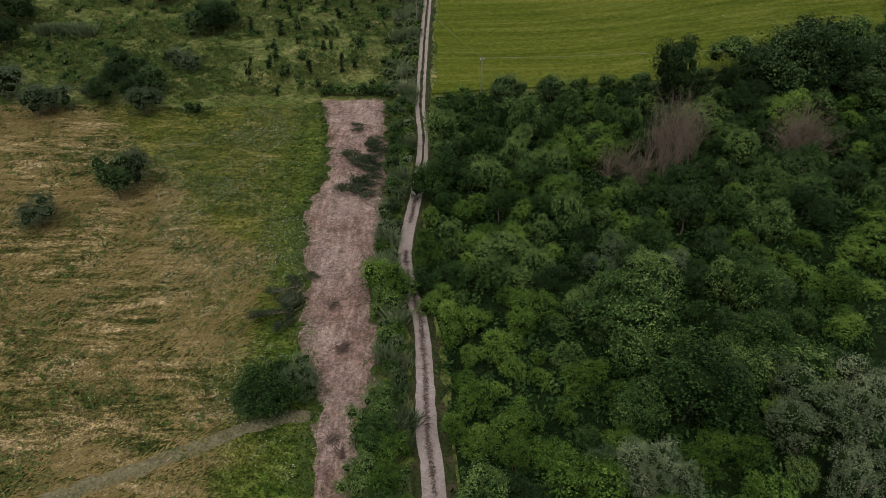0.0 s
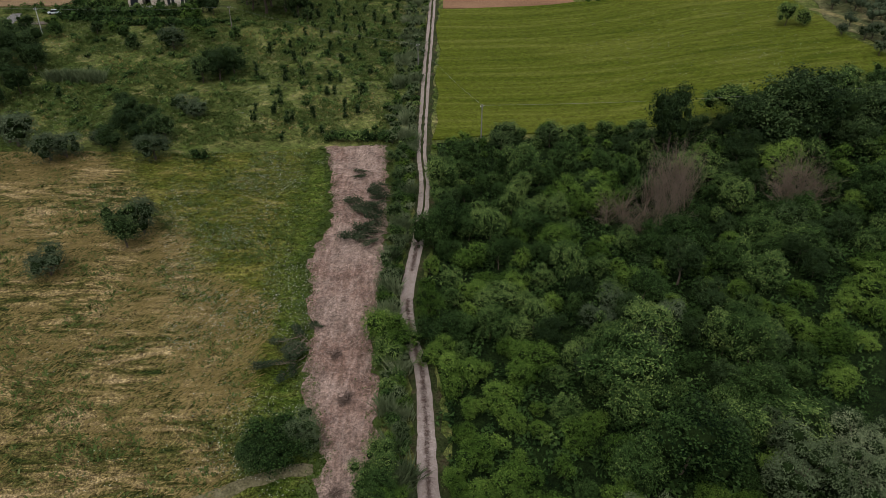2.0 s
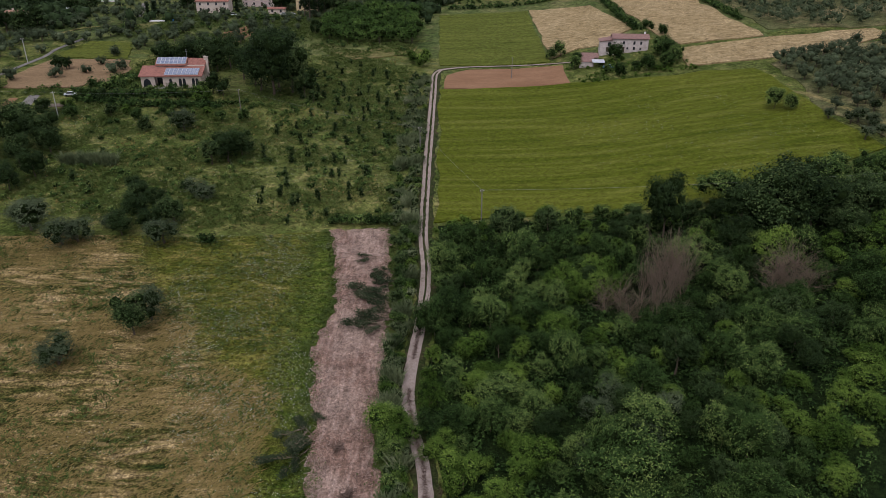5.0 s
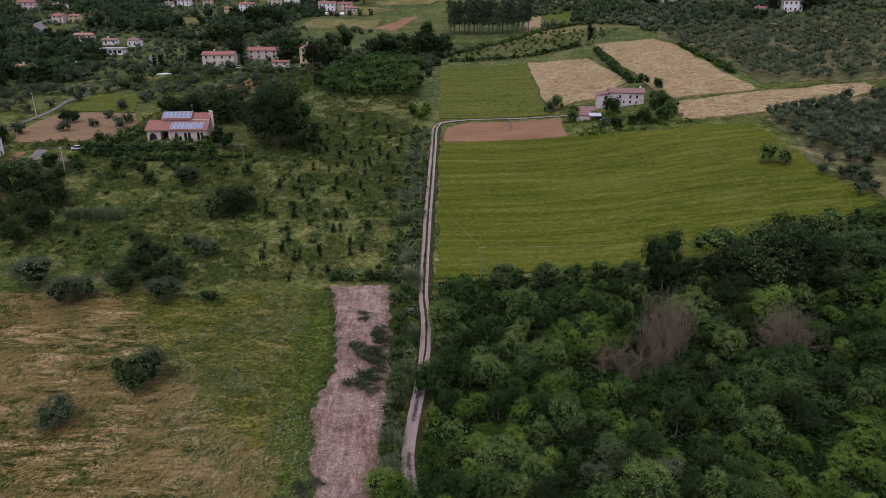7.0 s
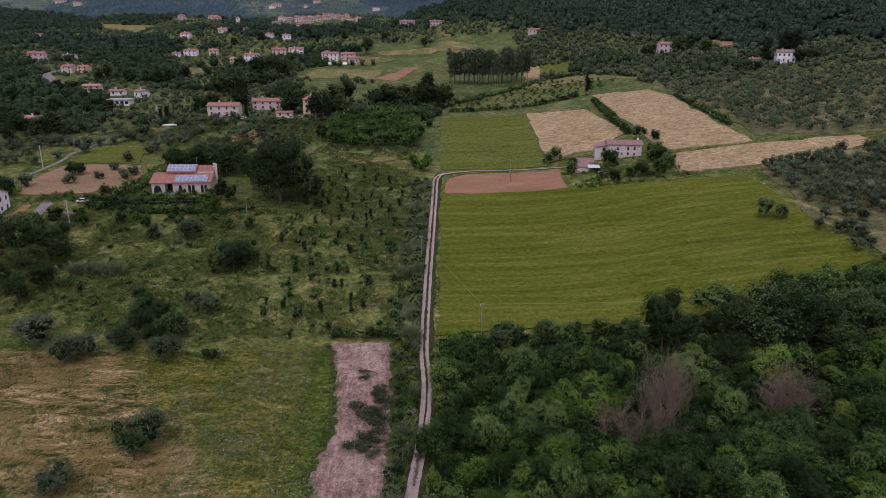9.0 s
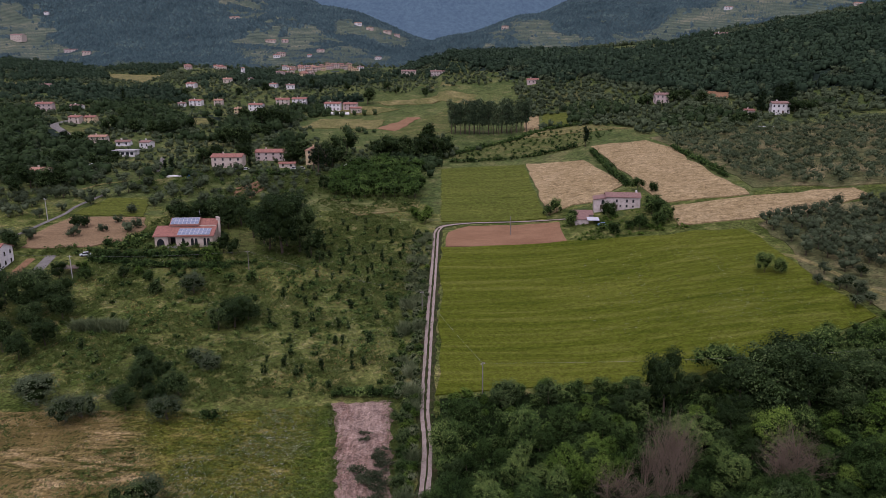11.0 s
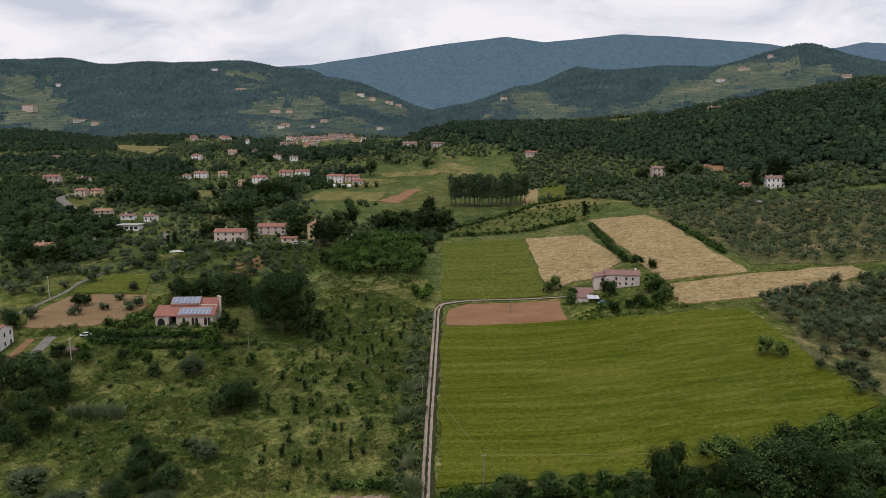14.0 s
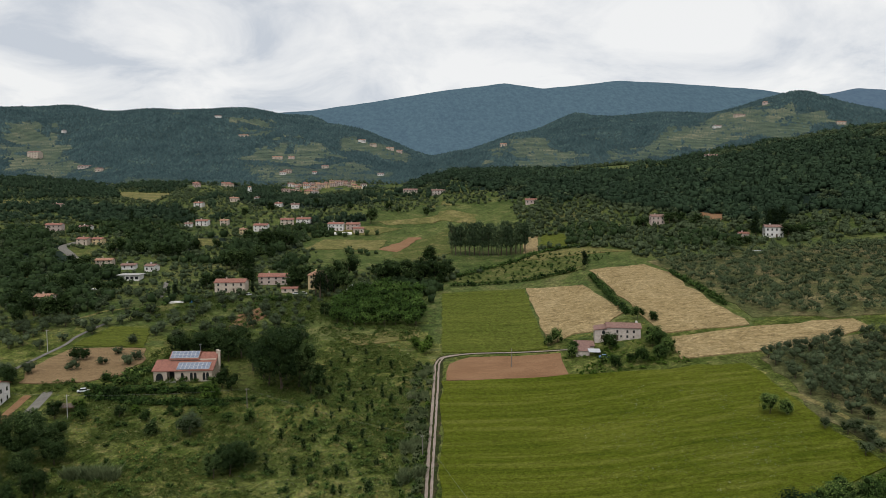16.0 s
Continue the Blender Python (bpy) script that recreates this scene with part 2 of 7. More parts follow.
VERGE = earth("track_verge", [
    ([(0.3, (0.020, 0.031, 0.009)), (0.52, (0.042, 0.050, 0.018)), (0.7, (0.085, 0.062, 0.036))], 0.5, None, 0)],
    [(3.0, 0.5, 1.25)], 0.8)
CROP = earth("green_crop", [
    ([(0.3, (0.0622, 0.0787, 0.0060)), (0.5, (0.0923, 0.1083, 0.0095)), (0.66, (0.1287, 0.1358, 0.0179)), (0.8, (0.1770, 0.1624, 0.0336))], 0.035, (0.22, 1.0, 1, -4), 0),
    ([(0.32, (0.0429, 0.0669, 0.0054)), (0.5, (0.0858, 0.1063, 0.0107)), (0.68, (0.1555, 0.1653, 0.0310))], 0.34, (0.045, 1.0, 1, -4), 0.6)],
    [(0.7, 0.85, 1.12), (2.0, 0.78, 1.16), (6.0, 0.78, 1.2)], 0.8)
TALL_CROP = earth("far_green_crop", [
    ([(0.3, (0.07725, 0.098, 0.015)), (0.7, (0.1318, 0.148, 0.027))], 0.25, (0.08, 1.0, 1, 0), 0)],
    [(0.6, 0.7, 1.15), (2.0, 0.65, 1.2)], 0.5)
TILLED = earth("tilled_soil", [
    ([(0.3, (0.190, 0.126, 0.066)), (0.7, (0.285, 0.196, 0.108))], 0.15, (0.3, 1.0, 1, 40), 0),
    ([(0.35, (0.17, 0.115, 0.058)), (0.65, (0.30, 0.21, 0.12))], 0.5, (0.5, 1.0, 1, 40), 0.4)],
    [(2.0, 0.75, 1.15)], 0.7)
PLOUGHED = earth("ploughed_soil", [
    ([(0.3, (0.21, 0.115, 0.0616)), (0.7, (0.3045, 0.18, 0.1012))], 0.15, (0.3, 1.0, 1, 0), 0)],
    [(2.0, 0.8, 1.1)], 0.7)
WHEAT = earth("ripe_wheat", [
    ([(0.3, (0.2884, 0.21, 0.0966)), (0.5, (0.3914, 0.292, 0.1445)), (0.7, (0.4738, 0.365, 0.1974))], 0.05, None, 0),
    ([(0.33, (0.2163, 0.16, 0.0714)), (0.5, (0.3914, 0.292, 0.147)), (0.67, (0.5253, 0.41, 0.2226))], 0.4, (0.5, 1.3, 1, -30), 0.55)],
    [(0.5, 0.8, 1.12), (1.4, 0.6, 1.2), (4.5, 0.65, 1.2)], 1.0)
HEDGE_LEAF = foliage("thicket_leaves", (0.004, 0.012, 0.0035), (0.066, 0.120, 0.029), (0.23, 0.30, 0.080), leaf_spread=0.75, each=0.5)
DARK_LEAF = foliage("dark_broad_leaves", (0.0035, 0.0095, 0.0038), (0.046, 0.078, 0.025), (0.130, 0.180, 0.062), leaf_spread=0.6)
LIGHT_LEAF = foliage("pale_green_leaves", (0.008, 0.023, 0.004), (0.092, 0.160, 0.024), (0.22, 0.31, 0.055), leaf_spread=0.75, each=0.4)
YOUNG_LEAF = foliage("young_tree_leaves", (0.010, 0.028, 0.006), (0.075, 0.135, 0.028), (0.17, 0.25, 0.06))
SILVER_LEAF = foliage("silver_leaves", (0.040, 0.064, 0.026), (0.155, 0.192, 0.092), (0.33, 0.36, 0.20), tree_scale=0.4, leaf_spread=0.55)
POPLAR_LEAF = foliage("poplar_leaves", (0.020, 0.038, 0.020), (0.078, 0.115, 0.054), (0.17, 0.215, 0.100), leaf_spread=0.6)
OLIVE_LEAF = foliage("olive_leaves", (0.01747, 0.02645, 0.0127), (0.09152, 0.1205, 0.06157), (0.1716, 0.2043, 0.1135))
REED_LEAF = foliage("reed_leaves", (0.040, 0.062, 0.024), (0.165, 0.200, 0.095), (0.31, 0.32, 0.19))
CYPRESS_LEAF = foliage("cypress_needles", (0.007, 0.015, 0.008), (0.018, 0.032, 0.014))
FAR_LEAF = foliage("far_wood_leaves", (0.009, 0.021, 0.009), (0.052, 0.084, 0.032), (0.140, 0.185, 0.066), tree_scale=0.03, each=0.0, leaf_spread=0.42, detail=5.0)
# bluer than the near valley woods, between them and the hazed hills
RISE_LEAF = foliage("rise_wood_leaves", (0.010, 0.023, 0.014), (0.050, 0.082, 0.044), (0.155, 0.200, 0.080), tree_scale=0.022, each=0.0, leaf_spread=0.40, detail=6.0)
# haze over the far hills is put into these leaf colours
HAZED_HILL_LEAF = foliage("hazed_hill_leaves", (0.020, 0.040, 0.045), (0.056, 0.095, 0.098), (0.110, 0.160, 0.130), tree_scale=0.016, each=0.0, leaf_spread=0.50)
FAR_OLIVE = foliage("far_olive_leaves", (0.022, 0.034, 0.016), (0.100, 0.132, 0.066), (0.19, 0.225, 0.125), tree_scale=0.05, each=0.0)
WEED_LEAF = foliage("weed_leaves", (0.032, 0.056, 0.011), (0.100, 0.136, 0.034), (0.25, 0.26, 0.11), tree_scale=0.09, each=0.0)
DRY_BLADE = foliage("dry_grass_blades", (0.12, 0.100, 0.026), (0.28, 0.205, 0.076), (0.48, 0.36, 0.165), tree_scale=0.12, each=0.0)
# leaf litter, darkened further by the shade of the gaps painted in
THICKET_SHADE = earth("thicket_floor", [([(0.3, (0.006, 0.012, 0.004)), (0.7, (0.020, 0.034, 0.009))], 0.5, None, 0)], [(2.5, 0.5, 1.3), (7.0, 0.5, 1.4)], 1.0)
PETAL = plain("white_petals", (0.567, 0.567, 0.455), 0.8, bump=0)
# crown cores: the deep shade between leaves put into a dark colour
CROWN_SHADE = plain("crown_shade", (0.016, 0.027, 0.008), 0.95, scale=3, spread=0.4, spec=0.01)
BARK = plain("bark", (0.10, 0.075, 0.05), 0.95, scale=4)
DEAD_WOOD = plain("dead_wood", (0.175, 0.130, 0.088), 0.95, scale=3, spread=0.3)
# ---- terrain ----
def smooth(a, b, v):
    k = np.clip((v - a) / (b - a), 0, 1)
    return k * k * (3 - 2 * k)


def ridge(x, y, crest, front, back):
    """How far a crest line lifts the land at x, y: a share from 0 to 1 and the crest's height there."""
    best, height, side = np.full(x.shape, 1e9), np.zeros(x.shape), np.zeros(x.shape)
    for (ax, ay, az), (bx, by, bz) in zip(crest, crest[1:]):
        k = np.clip(((x - ax) * (bx - ax) + (y - ay) * (by - ay)) / ((bx - ax) ** 2 + (by - ay) ** 2), 0, 1)
        px, py = ax + k * (bx - ax), ay + k * (by - ay)
        d = np.hypot(x - px, y - py)
        near = d < best
        best = np.where(near, d, best)
        height = np.where(near, az + k * (bz - az), height)
        side = np.where(near, y - py, side)
    width = np.where(side > 0, back, front)
    return 1 - smooth(0, 1, best / width), height


CRESTS = [
    # crest line (x, y, height), width of its near slope, of its far slope
    ([(-150, 940, 96), (-81, 930, 104), (6, 950, 128), (157, 900, 127), (294, 860, 138), (407, 800, 158), (492, 760, 170), (900, 700, 230)], 400, 420),
    ([(-120, 1650, 150), (-31, 1650, 176), (149, 1650, 242), (562, 1650, 281), (698, 1650, 311), (814, 1650, 338), (945, 1650, 315), (1063, 1650, 272), (1700, 1650, 330)], 620, 500),
    ([(150, 2500, 270), (288, 2500, 331), (455, 2500, 398), (809, 2500, 405), (1060, 2500, 375), (1800, 2500, 300)], 700, 600),
    ([(-2600, 1900, 330), (-1333, 2000, 350), (-1096, 2000, 366), (-979, 2000, 344), (-659, 2000, 352), (-491, 2000, 342), (-390, 2000, 330), (-323, 2000, 300), (-156, 2000, 249), (-47, 2000, 200)], 850, 700),
    ([(-400, 1800, 300), (-384, 1560, 236), (-343, 1280, 145)], 330, 330),
    ([(-1400, 1300, 175), (-839, 1250, 147), (-634, 1080, 112)], 380, 340),
]


def land(x, y):
    """The height of the ground."""
    x, y = np.asarray(x, float), np.asarray(y, float)
    z = -13 + 0.127 * np.clip(y, -400, 1000) + 0.05 * np.clip(y - 1000, 0, 1200)
    near = 1 - smooth(500, 1100, y)
    z = z + np.where(x > 0, 0.1 * x * smooth(0, 100, x), 0.02 * np.abs(x) * smooth(0, 100, -x)) * (0.25 + 0.75 * near) * smooth(-200, 150, y)
    for crest, front, back in CRESTS:
        share, height = ridge(x, y, crest, front, back)
        gully = np.sin(x * 0.017 + 1.1 * np.sin(y * 0.007 + x * 0.003)) + 0.5 * np.sin(x * 0.041 - y * 0.012)
        z = z + np.maximum(height - z, 0) * share * (1 + 0.22 * (1 - share) * gully * smooth(1000, 1300, y))
    far = smooth(550, 1300, y)
    wave = np.sin(x * 0.011 + 1.3 * np.sin(y * 0.006)) * np.cos(y * 0.009 + 0.7 * np.sin(x * 0.005)) + 0.5 * np.sin(x * 0.027 + y * 0.019)
    return z + far * 7.0 * wave
# ---- end of terrain ----


# ---- building helpers ----
def mesh_of(name, verts, faces, material, smooth_shade=False, inner=None, inner_material=None):
    """A mesh from arrays; faces all have the same number of corners; inner marks those of a second material."""
    verts, faces = np.asarray(verts, np.float32), np.asarray(faces, np.int32)
    me = bpy.data.meshes.new(name)
    n, k = faces.shape
    me.vertices.add(len(verts))
    me.vertices.foreach_set("co", verts.ravel())
    me.loops.add(n * k)
    me.loops.foreach_set("vertex_index", faces.ravel())
    me.polygons.add(n)
    me.polygons.foreach_set("loop_start", np.arange(0, n * k, k, dtype=np.int32))
    me.polygons.foreach_set("loop_total", np.full(n, k, np.int32))
    me.update(calc_edges=True)
    me.materials.append(material)
    if inner is not None:
        me.materials.append(inner_material)
        me.polygons.foreach_set("material_index", np.asarray(inner, np.int32))
    if smooth_shade:
        me.polygons.foreach_set("use_smooth", np.ones(n, bool))
    return me


def finish(name, bm, material, smooth_shade=False):
    bmesh.ops.recalc_face_normals(bm, faces=bm.faces)
    me = bpy.data.meshes.new(name)
    bm.to_mesh(me)
    bm.free()
    me.materials.append(material)
    if smooth_shade:
        for p in me.polygons:
            p.use_smooth = True
    return me


def part(name, bm, material, parent, label=""):
    """Links a bmesh as one mesh object under a thing or a part."""
    ob = new(name, finish(name, bm, material))
    ob.parent = parent
    return tagged(ob, label=label)


def height(x, y):
    return float(land(x, y))


def grid_faces(rows, cols):
    i = np.arange((rows - 1) * cols).reshape(rows - 1, cols)[:, :-1].ravel()
    return np.stack([i, i + 1, i + cols + 1, i + cols], 1)


# ---- land cover ----
def value_noise(x, y, scale, seed):
    """Smooth random patches from 0 to 1."""
    x, y = np.asarray(x) / scale + seed * 17.3, np.asarray(y) / scale + seed * 5.9
    i, j = np.floor(x), np.floor(y)
    u, v = x - i, y - j
    u, v = u * u * (3 - 2 * u), v * v * (3 - 2 * v)

    def cell(a, b):
        k = np.sin(a * 127.1 + b * 311.7 + seed * 74.7) * 43758.5453
        return k - np.floor(k)

    return (cell(i, j) * (1 - u) + cell(i + 1, j) * u) * (1 - v) + (cell(i, j + 1) * (1 - u) + cell(i + 1, j + 1) * u) * v


def inside(poly, x, y):
    """Which of the points lie in the polygon."""
    x, y = np.asarray(x, float), np.asarray(y, float)
    hit = np.zeros(x.shape, bool)
    for (ax, ay), (bx, by) in zip(poly, poly[1:] + poly[:1]):
        cross = (ay > y) != (by > y)
        with np.errstate(divide="ignore", invalid="ignore"):
            hit ^= cross & (x < (bx - ax) * (y - ay) / (by - ay + 1e-12) + ax)
    return hit


# open olive terraces on the far slopes
TERRACES = [
    [(-1072, 1605), (-1031, 1672), (-946, 1659), (-849, 1520), (-840, 1480), (-744, 1370), (-643, 1282), (-613, 1233), (-729, 1301), (-732, 1180), (-877, 1307)],
    [(-577, 858), (-517, 867), (-430, 828), (-425, 780), (-527, 783)],
    [(-587, 1181), (-408, 1066), (-305, 805), (-295, 753), (-382, 779)],
    [(-324, 1138), (-402, 1351), (-402, 1479), (-379, 1542), (-344, 1561), (-283, 1510), (-202, 1391), (-106, 1223), (-117, 971), (-195, 991), (-270, 1022)]]
HIGH_TERRACES = [
    [(-577, 1729), (-511, 1726), (-442, 1714), (-438, 1668), (-521, 1666)], [(-508, 1624), (-415, 1605), (-408, 1554), (-482, 1560)],
    [(-260, 1606), (-160, 1650), (-88, 1671), (-88, 1441), (-180, 1503), (-236, 1533)],
    [(-24, 1260), (61, 1261), (127, 1412), (198, 1411), (243, 1331), (258, 1239), (170, 1204), (59, 1231)],
    [(275, 1272), (372, 1354), (467, 1403), (610, 1530), (731, 1574), (748, 1477), (791, 1380), (811, 1319), (756, 1318), (671, 1322), (575, 1256), (488, 1273), (368, 1228)]]
# closed woods in the valley and on the rise
VALLEY_WOODS = [
    [(-662, 985), (-695, 1220), (-433, 861), (-385, 779), (-454, 820), (-585, 869)],
    [(-457, 678), (-330, 634), (-291, 607), (-245, 624), (-276, 674), (-349, 693), (-418, 721), (-469, 695)],
    [(-371, 549), (-338, 552), (-300, 511), (-255, 437), (-224, 408), (-224, 394), (-255, 406), (-266, 391)],
    [(-233, 495), (-199, 473), (-175, 522), (-191, 557), (-227, 542), (-246, 527)],
    [(-149, 445), (-117, 484), (-127, 538), (-156, 553), (-163, 501), (-149, 429)],
    [(-236, 386), (-190, 373), (-185, 390), (-214, 416), (-239, 410)]]
RISE_WOODS = [
    [(-232, 341), (-193, 315), (-183, 327), (-207, 364), (-237, 378), (-256, 376)],
    [(-230, 729), (-155, 671), (-89, 686), (-97, 750), (-176, 761), (-249, 833)],
    [(-126, 611), (-82, 637), (-78, 605), (-118, 598)], [(-296, 576), (-265, 586), (-252, 544), (-271, 528)],
    [(-65, 755), (-27, 969), (28, 888), (111, 835), (162, 750), (210, 698), (261, 680), (308, 672), (364, 661), (423, 654), (292, 447), (279, 467), (231, 491), (196, 519), (168, 558), (134, 618), (61, 669), (35, 719), (-23, 843)]]
GROVES = [
    [(-213, 472), (-165, 492), (-142, 419), (-157, 396), (-179, 408)], [(-123, 494), (-131, 567), (-104, 547), (-114, 475)], [(-212, 384), (-173, 372), (-168, 398), (-159, 361), (-165, 335), (-184, 333)],
    [(-59, 755), (-23, 822), (34, 702), (42, 646), (-19, 685)], [(60, 663), (133, 610), (163, 555), (131, 489), (113, 539), (54, 595)], [(-382, 779), (-587, 1181), (-408, 1066), (-305, 805), (-295, 753)]]


def in_any(outlines, x, y, sway=0.0):
    """Which of the points lie in one of the outlines, whose edges sway."""
    x, y = np.asarray(x, float), np.asarray(y, float)
    u = x + sway * (value_noise(x, y, 34, 51) + 0.5 * value_noise(x, y, 13, 52) - 0.75)
    v = y + 2 * sway * (value_noise(x, y, 34, 53) + 0.5 * value_noise(x, y, 13, 54) - 0.75)
    hit = np.zeros(x.shape, bool)
    for edge in outlines:
        hit |= inside(edge, u, v)
    return hit


def terraced(x, y):
    """Open terraces on the hills; the rest of the slopes is wooded."""
    clump = 0.6 * value_noise(x, y, 60, 61) + 0.4 * value_noise(x, y, 22, 62)
    return (in_any(TERRACES + HIGH_TERRACES, x, y, 40) & (clump < 0.70)) | (clump > 0.86)


# ---- ground ----
def build_ground():
    ys = np.concatenate([np.linspace(-500, 20, 14)[:-1], np.arange(20, 420, 3.2), np.geomspace(420, 4000, 150)])
    us = np.sinh(np.linspace(-1.9, 1.9, 260)) / np.sinh(1.9) * 1.9
    yy, uu = np.meshgrid(ys, us, indexing="ij")
    xx = uu * (np.maximum(yy, -200) + 420)
    verts = np.stack([xx, yy, land(xx, yy)], -1).reshape(-1, 3)
    me = mesh_of("ground", verts, grid_faces(len(ys), len(us)), ROUGH_GRASS, True)
    me.materials.append(VALLEY_GROUND)
    me.materials.append(HAZED_HILL_GROUND)
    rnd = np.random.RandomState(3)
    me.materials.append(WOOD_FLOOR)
    me.materials.append(HAZED_HILL_FLOOR)
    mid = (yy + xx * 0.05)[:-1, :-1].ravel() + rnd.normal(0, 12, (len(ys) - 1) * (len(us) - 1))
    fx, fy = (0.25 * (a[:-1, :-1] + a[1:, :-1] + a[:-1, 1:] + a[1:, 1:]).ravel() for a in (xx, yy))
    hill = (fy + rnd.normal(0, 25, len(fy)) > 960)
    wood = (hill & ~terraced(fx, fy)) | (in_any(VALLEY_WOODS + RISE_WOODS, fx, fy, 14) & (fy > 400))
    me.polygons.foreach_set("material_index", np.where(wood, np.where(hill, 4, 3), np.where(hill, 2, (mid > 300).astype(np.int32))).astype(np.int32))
    ob = new("ground", me)
    return tagged(ob, "rough green grassland rising to wooded hills", "ground", kind="structure")


def drape(name, poly, step, lift, material, label, category="field", ragged=0.0, skirt=0.5):
    """A sheet of land cover laid on the ground inside an outline, with a short edge down into the soil."""
    ring = []
    rnd = random.Random(len(name) * 7 + len(poly))
    for (ax, ay), (bx, by) in zip(poly, poly[1:] + poly[:1]):
        n = max(1, int(math.hypot(bx - ax, by - ay) / step))
        for i in range(n):
            k = i / n
            ring.append((ax + (bx - ax) * k + ragged * rnd.uniform(-1, 1), ay + (by - ay) * k + ragged * rnd.uniform(-1, 1)))
    bm = bmesh.new()
    face = bm.faces.new([bm.verts.new((x, y, 0)) for x, y in ring])
    bmesh.ops.triangulate(bm, faces=[face])
    xs, ys = [p[0] for p in ring], [p[1] for p in ring]
    for axis, low, high in (((1, 0, 0), min(xs), max(xs)), ((0, 1, 0), min(ys), max(ys))):
        for i in range(1, int((high - low) / (step * 2)) + 1):
            at = low + i * step * 2
            bmesh.ops.bisect_plane(bm, geom=bm.verts[:] + bm.edges[:] + bm.faces[:], plane_co=(axis[0] * at, axis[1] * at, 0), plane_no=axis)
    edge = [e for e in bm.edges if e.is_boundary]
    down = bmesh.ops.extrude_edge_only(bm, edges=edge)["geom"]
    low = {v for v in down if isinstance(v, bmesh.types.BMVert)}
    spots = np.array([v.co[:2] for v in bm.verts])
    zs = land(spots[:, 0], spots[:, 1])
    for v, z in zip(bm.verts, zs):
        v.co.z = z + (-skirt if v in low else lift)
    me = bpy.data.meshes.new(name)
    bm.to_mesh(me)
    bm.free()
    me.materials.append(material)
    if me.polygons and sum(p.normal.z for p in me.polygons) < 0:
        me.flip_normals()
    return tagged(new(name, me), label, category, kind="structure")


def ribbon(name, line, half, lift, material, label, wobble=0.0, seed=1, category="track"):
    """A strip along a line of (x, y) or (x, y, half width)."""
    pts = [(p[0], p[1], p[2] if len(p) > 2 else half) for p in line]
    fine = []
    for i in range(len(pts) - 1):
        p0, p1, p2, p3 = pts[max(i - 1, 0)], pts[i], pts[i + 1], pts[min(i + 2, len(pts) - 1)]
        n = max(2, int(math.hypot(p2[0] - p1[0], p2[1] - p1[1]) / 1.5))
        for k in range(n):
            s = k / n
            fine.append([0.5 * (2 * b + (c - a) * s + (2 * a - 5 * b + 4 * c - d) * s * s + (3 * b - a - 3 * c + d) * s ** 3) for a, b, c, d in zip(p0, p1, p2, p3)])
    fine.append(list(pts[-1]))
    fine = np.array(fine)
    t = np.gradient(fine[:, :2], axis=0)
    t /= np.linalg.norm(t, axis=1)[:, None] + 1e-9
    side = np.stack([t[:, 1], -t[:, 0]], 1)
    rnd = np.random.RandomState(seed)
    rows = []
    for k in (-1.0, -0.5, 0.0, 0.5, 1.0):
        w = fine[:, 2] * (1 + wobble * rnd.uniform(-1, 1, len(fine)) * (abs(k) == 1))
        xy = fine[:, :2] + side * (k * w)[:, None]
        rows.append(np.stack([xy[:, 0], xy[:, 1], land(xy[:, 0], xy[:, 1]) + (lift if abs(k) < 1 else lift * 0.3)], 1))
    verts = np.stack(rows, 1).reshape(-1, 3)
    ob = new(name, mesh_of(name, verts, grid_faces(len(fine), 5), material, True))
    return tagged(ob, label, category, kind="structure")


build_ground()
MEADOW_EDGE = [(-150, 20), (-13, 20), (-13, 50), (-15.5, 57), (-14, 64), (-18.5, 74), (-20.5, 92), (-22.5, 105), (-20.5, 116.5), (-22.5, 132), (-25.5, 147), (-60, 143), (-100, 141), (-150, 138)]
drape("meadow", MEADOW_EDGE, 4, 0.05, MEADOW, "dry tan meadow turning golden and green beside the strip", ragged=0.6)
STRIP_EDGE = [(-14.2, 20), (-14.2, 49.6), (-15.8, 57), (-15.5, 63.8), (-19.6, 73.8), (-22, 92.6), (-24.2, 105.3), (-22, 116.5), (-24, 131.9), (-27.2, 147.5),
              (-13.5, 149), (-12, 129.7), (-11.5, 118.7), (-10.7, 102.1), (-11, 85.8), (-9.6, 73.8), (-9, 65.7), (-10, 55.5), (-9.8, 20)]
drape("cleared_strip", STRIP_EDGE, 1.3, 0.16, SOIL_STRIP, "bare pinkish brown soil cleared beside the track", "soil", ragged=0.8)
TRACK_LINE = [(0.3, 20, 1.6), (-0.8, 50, 1.6), (-1.8, 58, 1.55), (-2.3, 68, 1.4), (-3.1, 77, 1.25), (-4.9, 84, 1.3), (-6.1, 92, 1.35), (-5.7, 101, 1.35), (-4.6, 112, 1.35), (-4.1, 123, 1.35), (-4.2, 133, 1.3), (-5.1, 145, 1.3),
              (-5.2, 167, 1.3), (-5.1, 194, 1.4), (-4.8, 223, 1.4), (-4.5, 253, 1.4), (-4.4, 271, 1.4), (-3.2, 278, 1.3), (0, 282, 1.0), (14, 285.5, 0.6), (40, 284, 0.55), (60, 281, 0.5)]
ribbon("track_verge", [(x + 0.2, y, h + 0.8) for x, y, h in TRACK_LINE], 2, 0.13, VERGE, "trodden grass verge of the farm track", 0.25)
ribbon("track", TRACK_LINE, 1.3, 0.22, TRACK, "pale gravel farm track with two wheel ruts", 0.08)
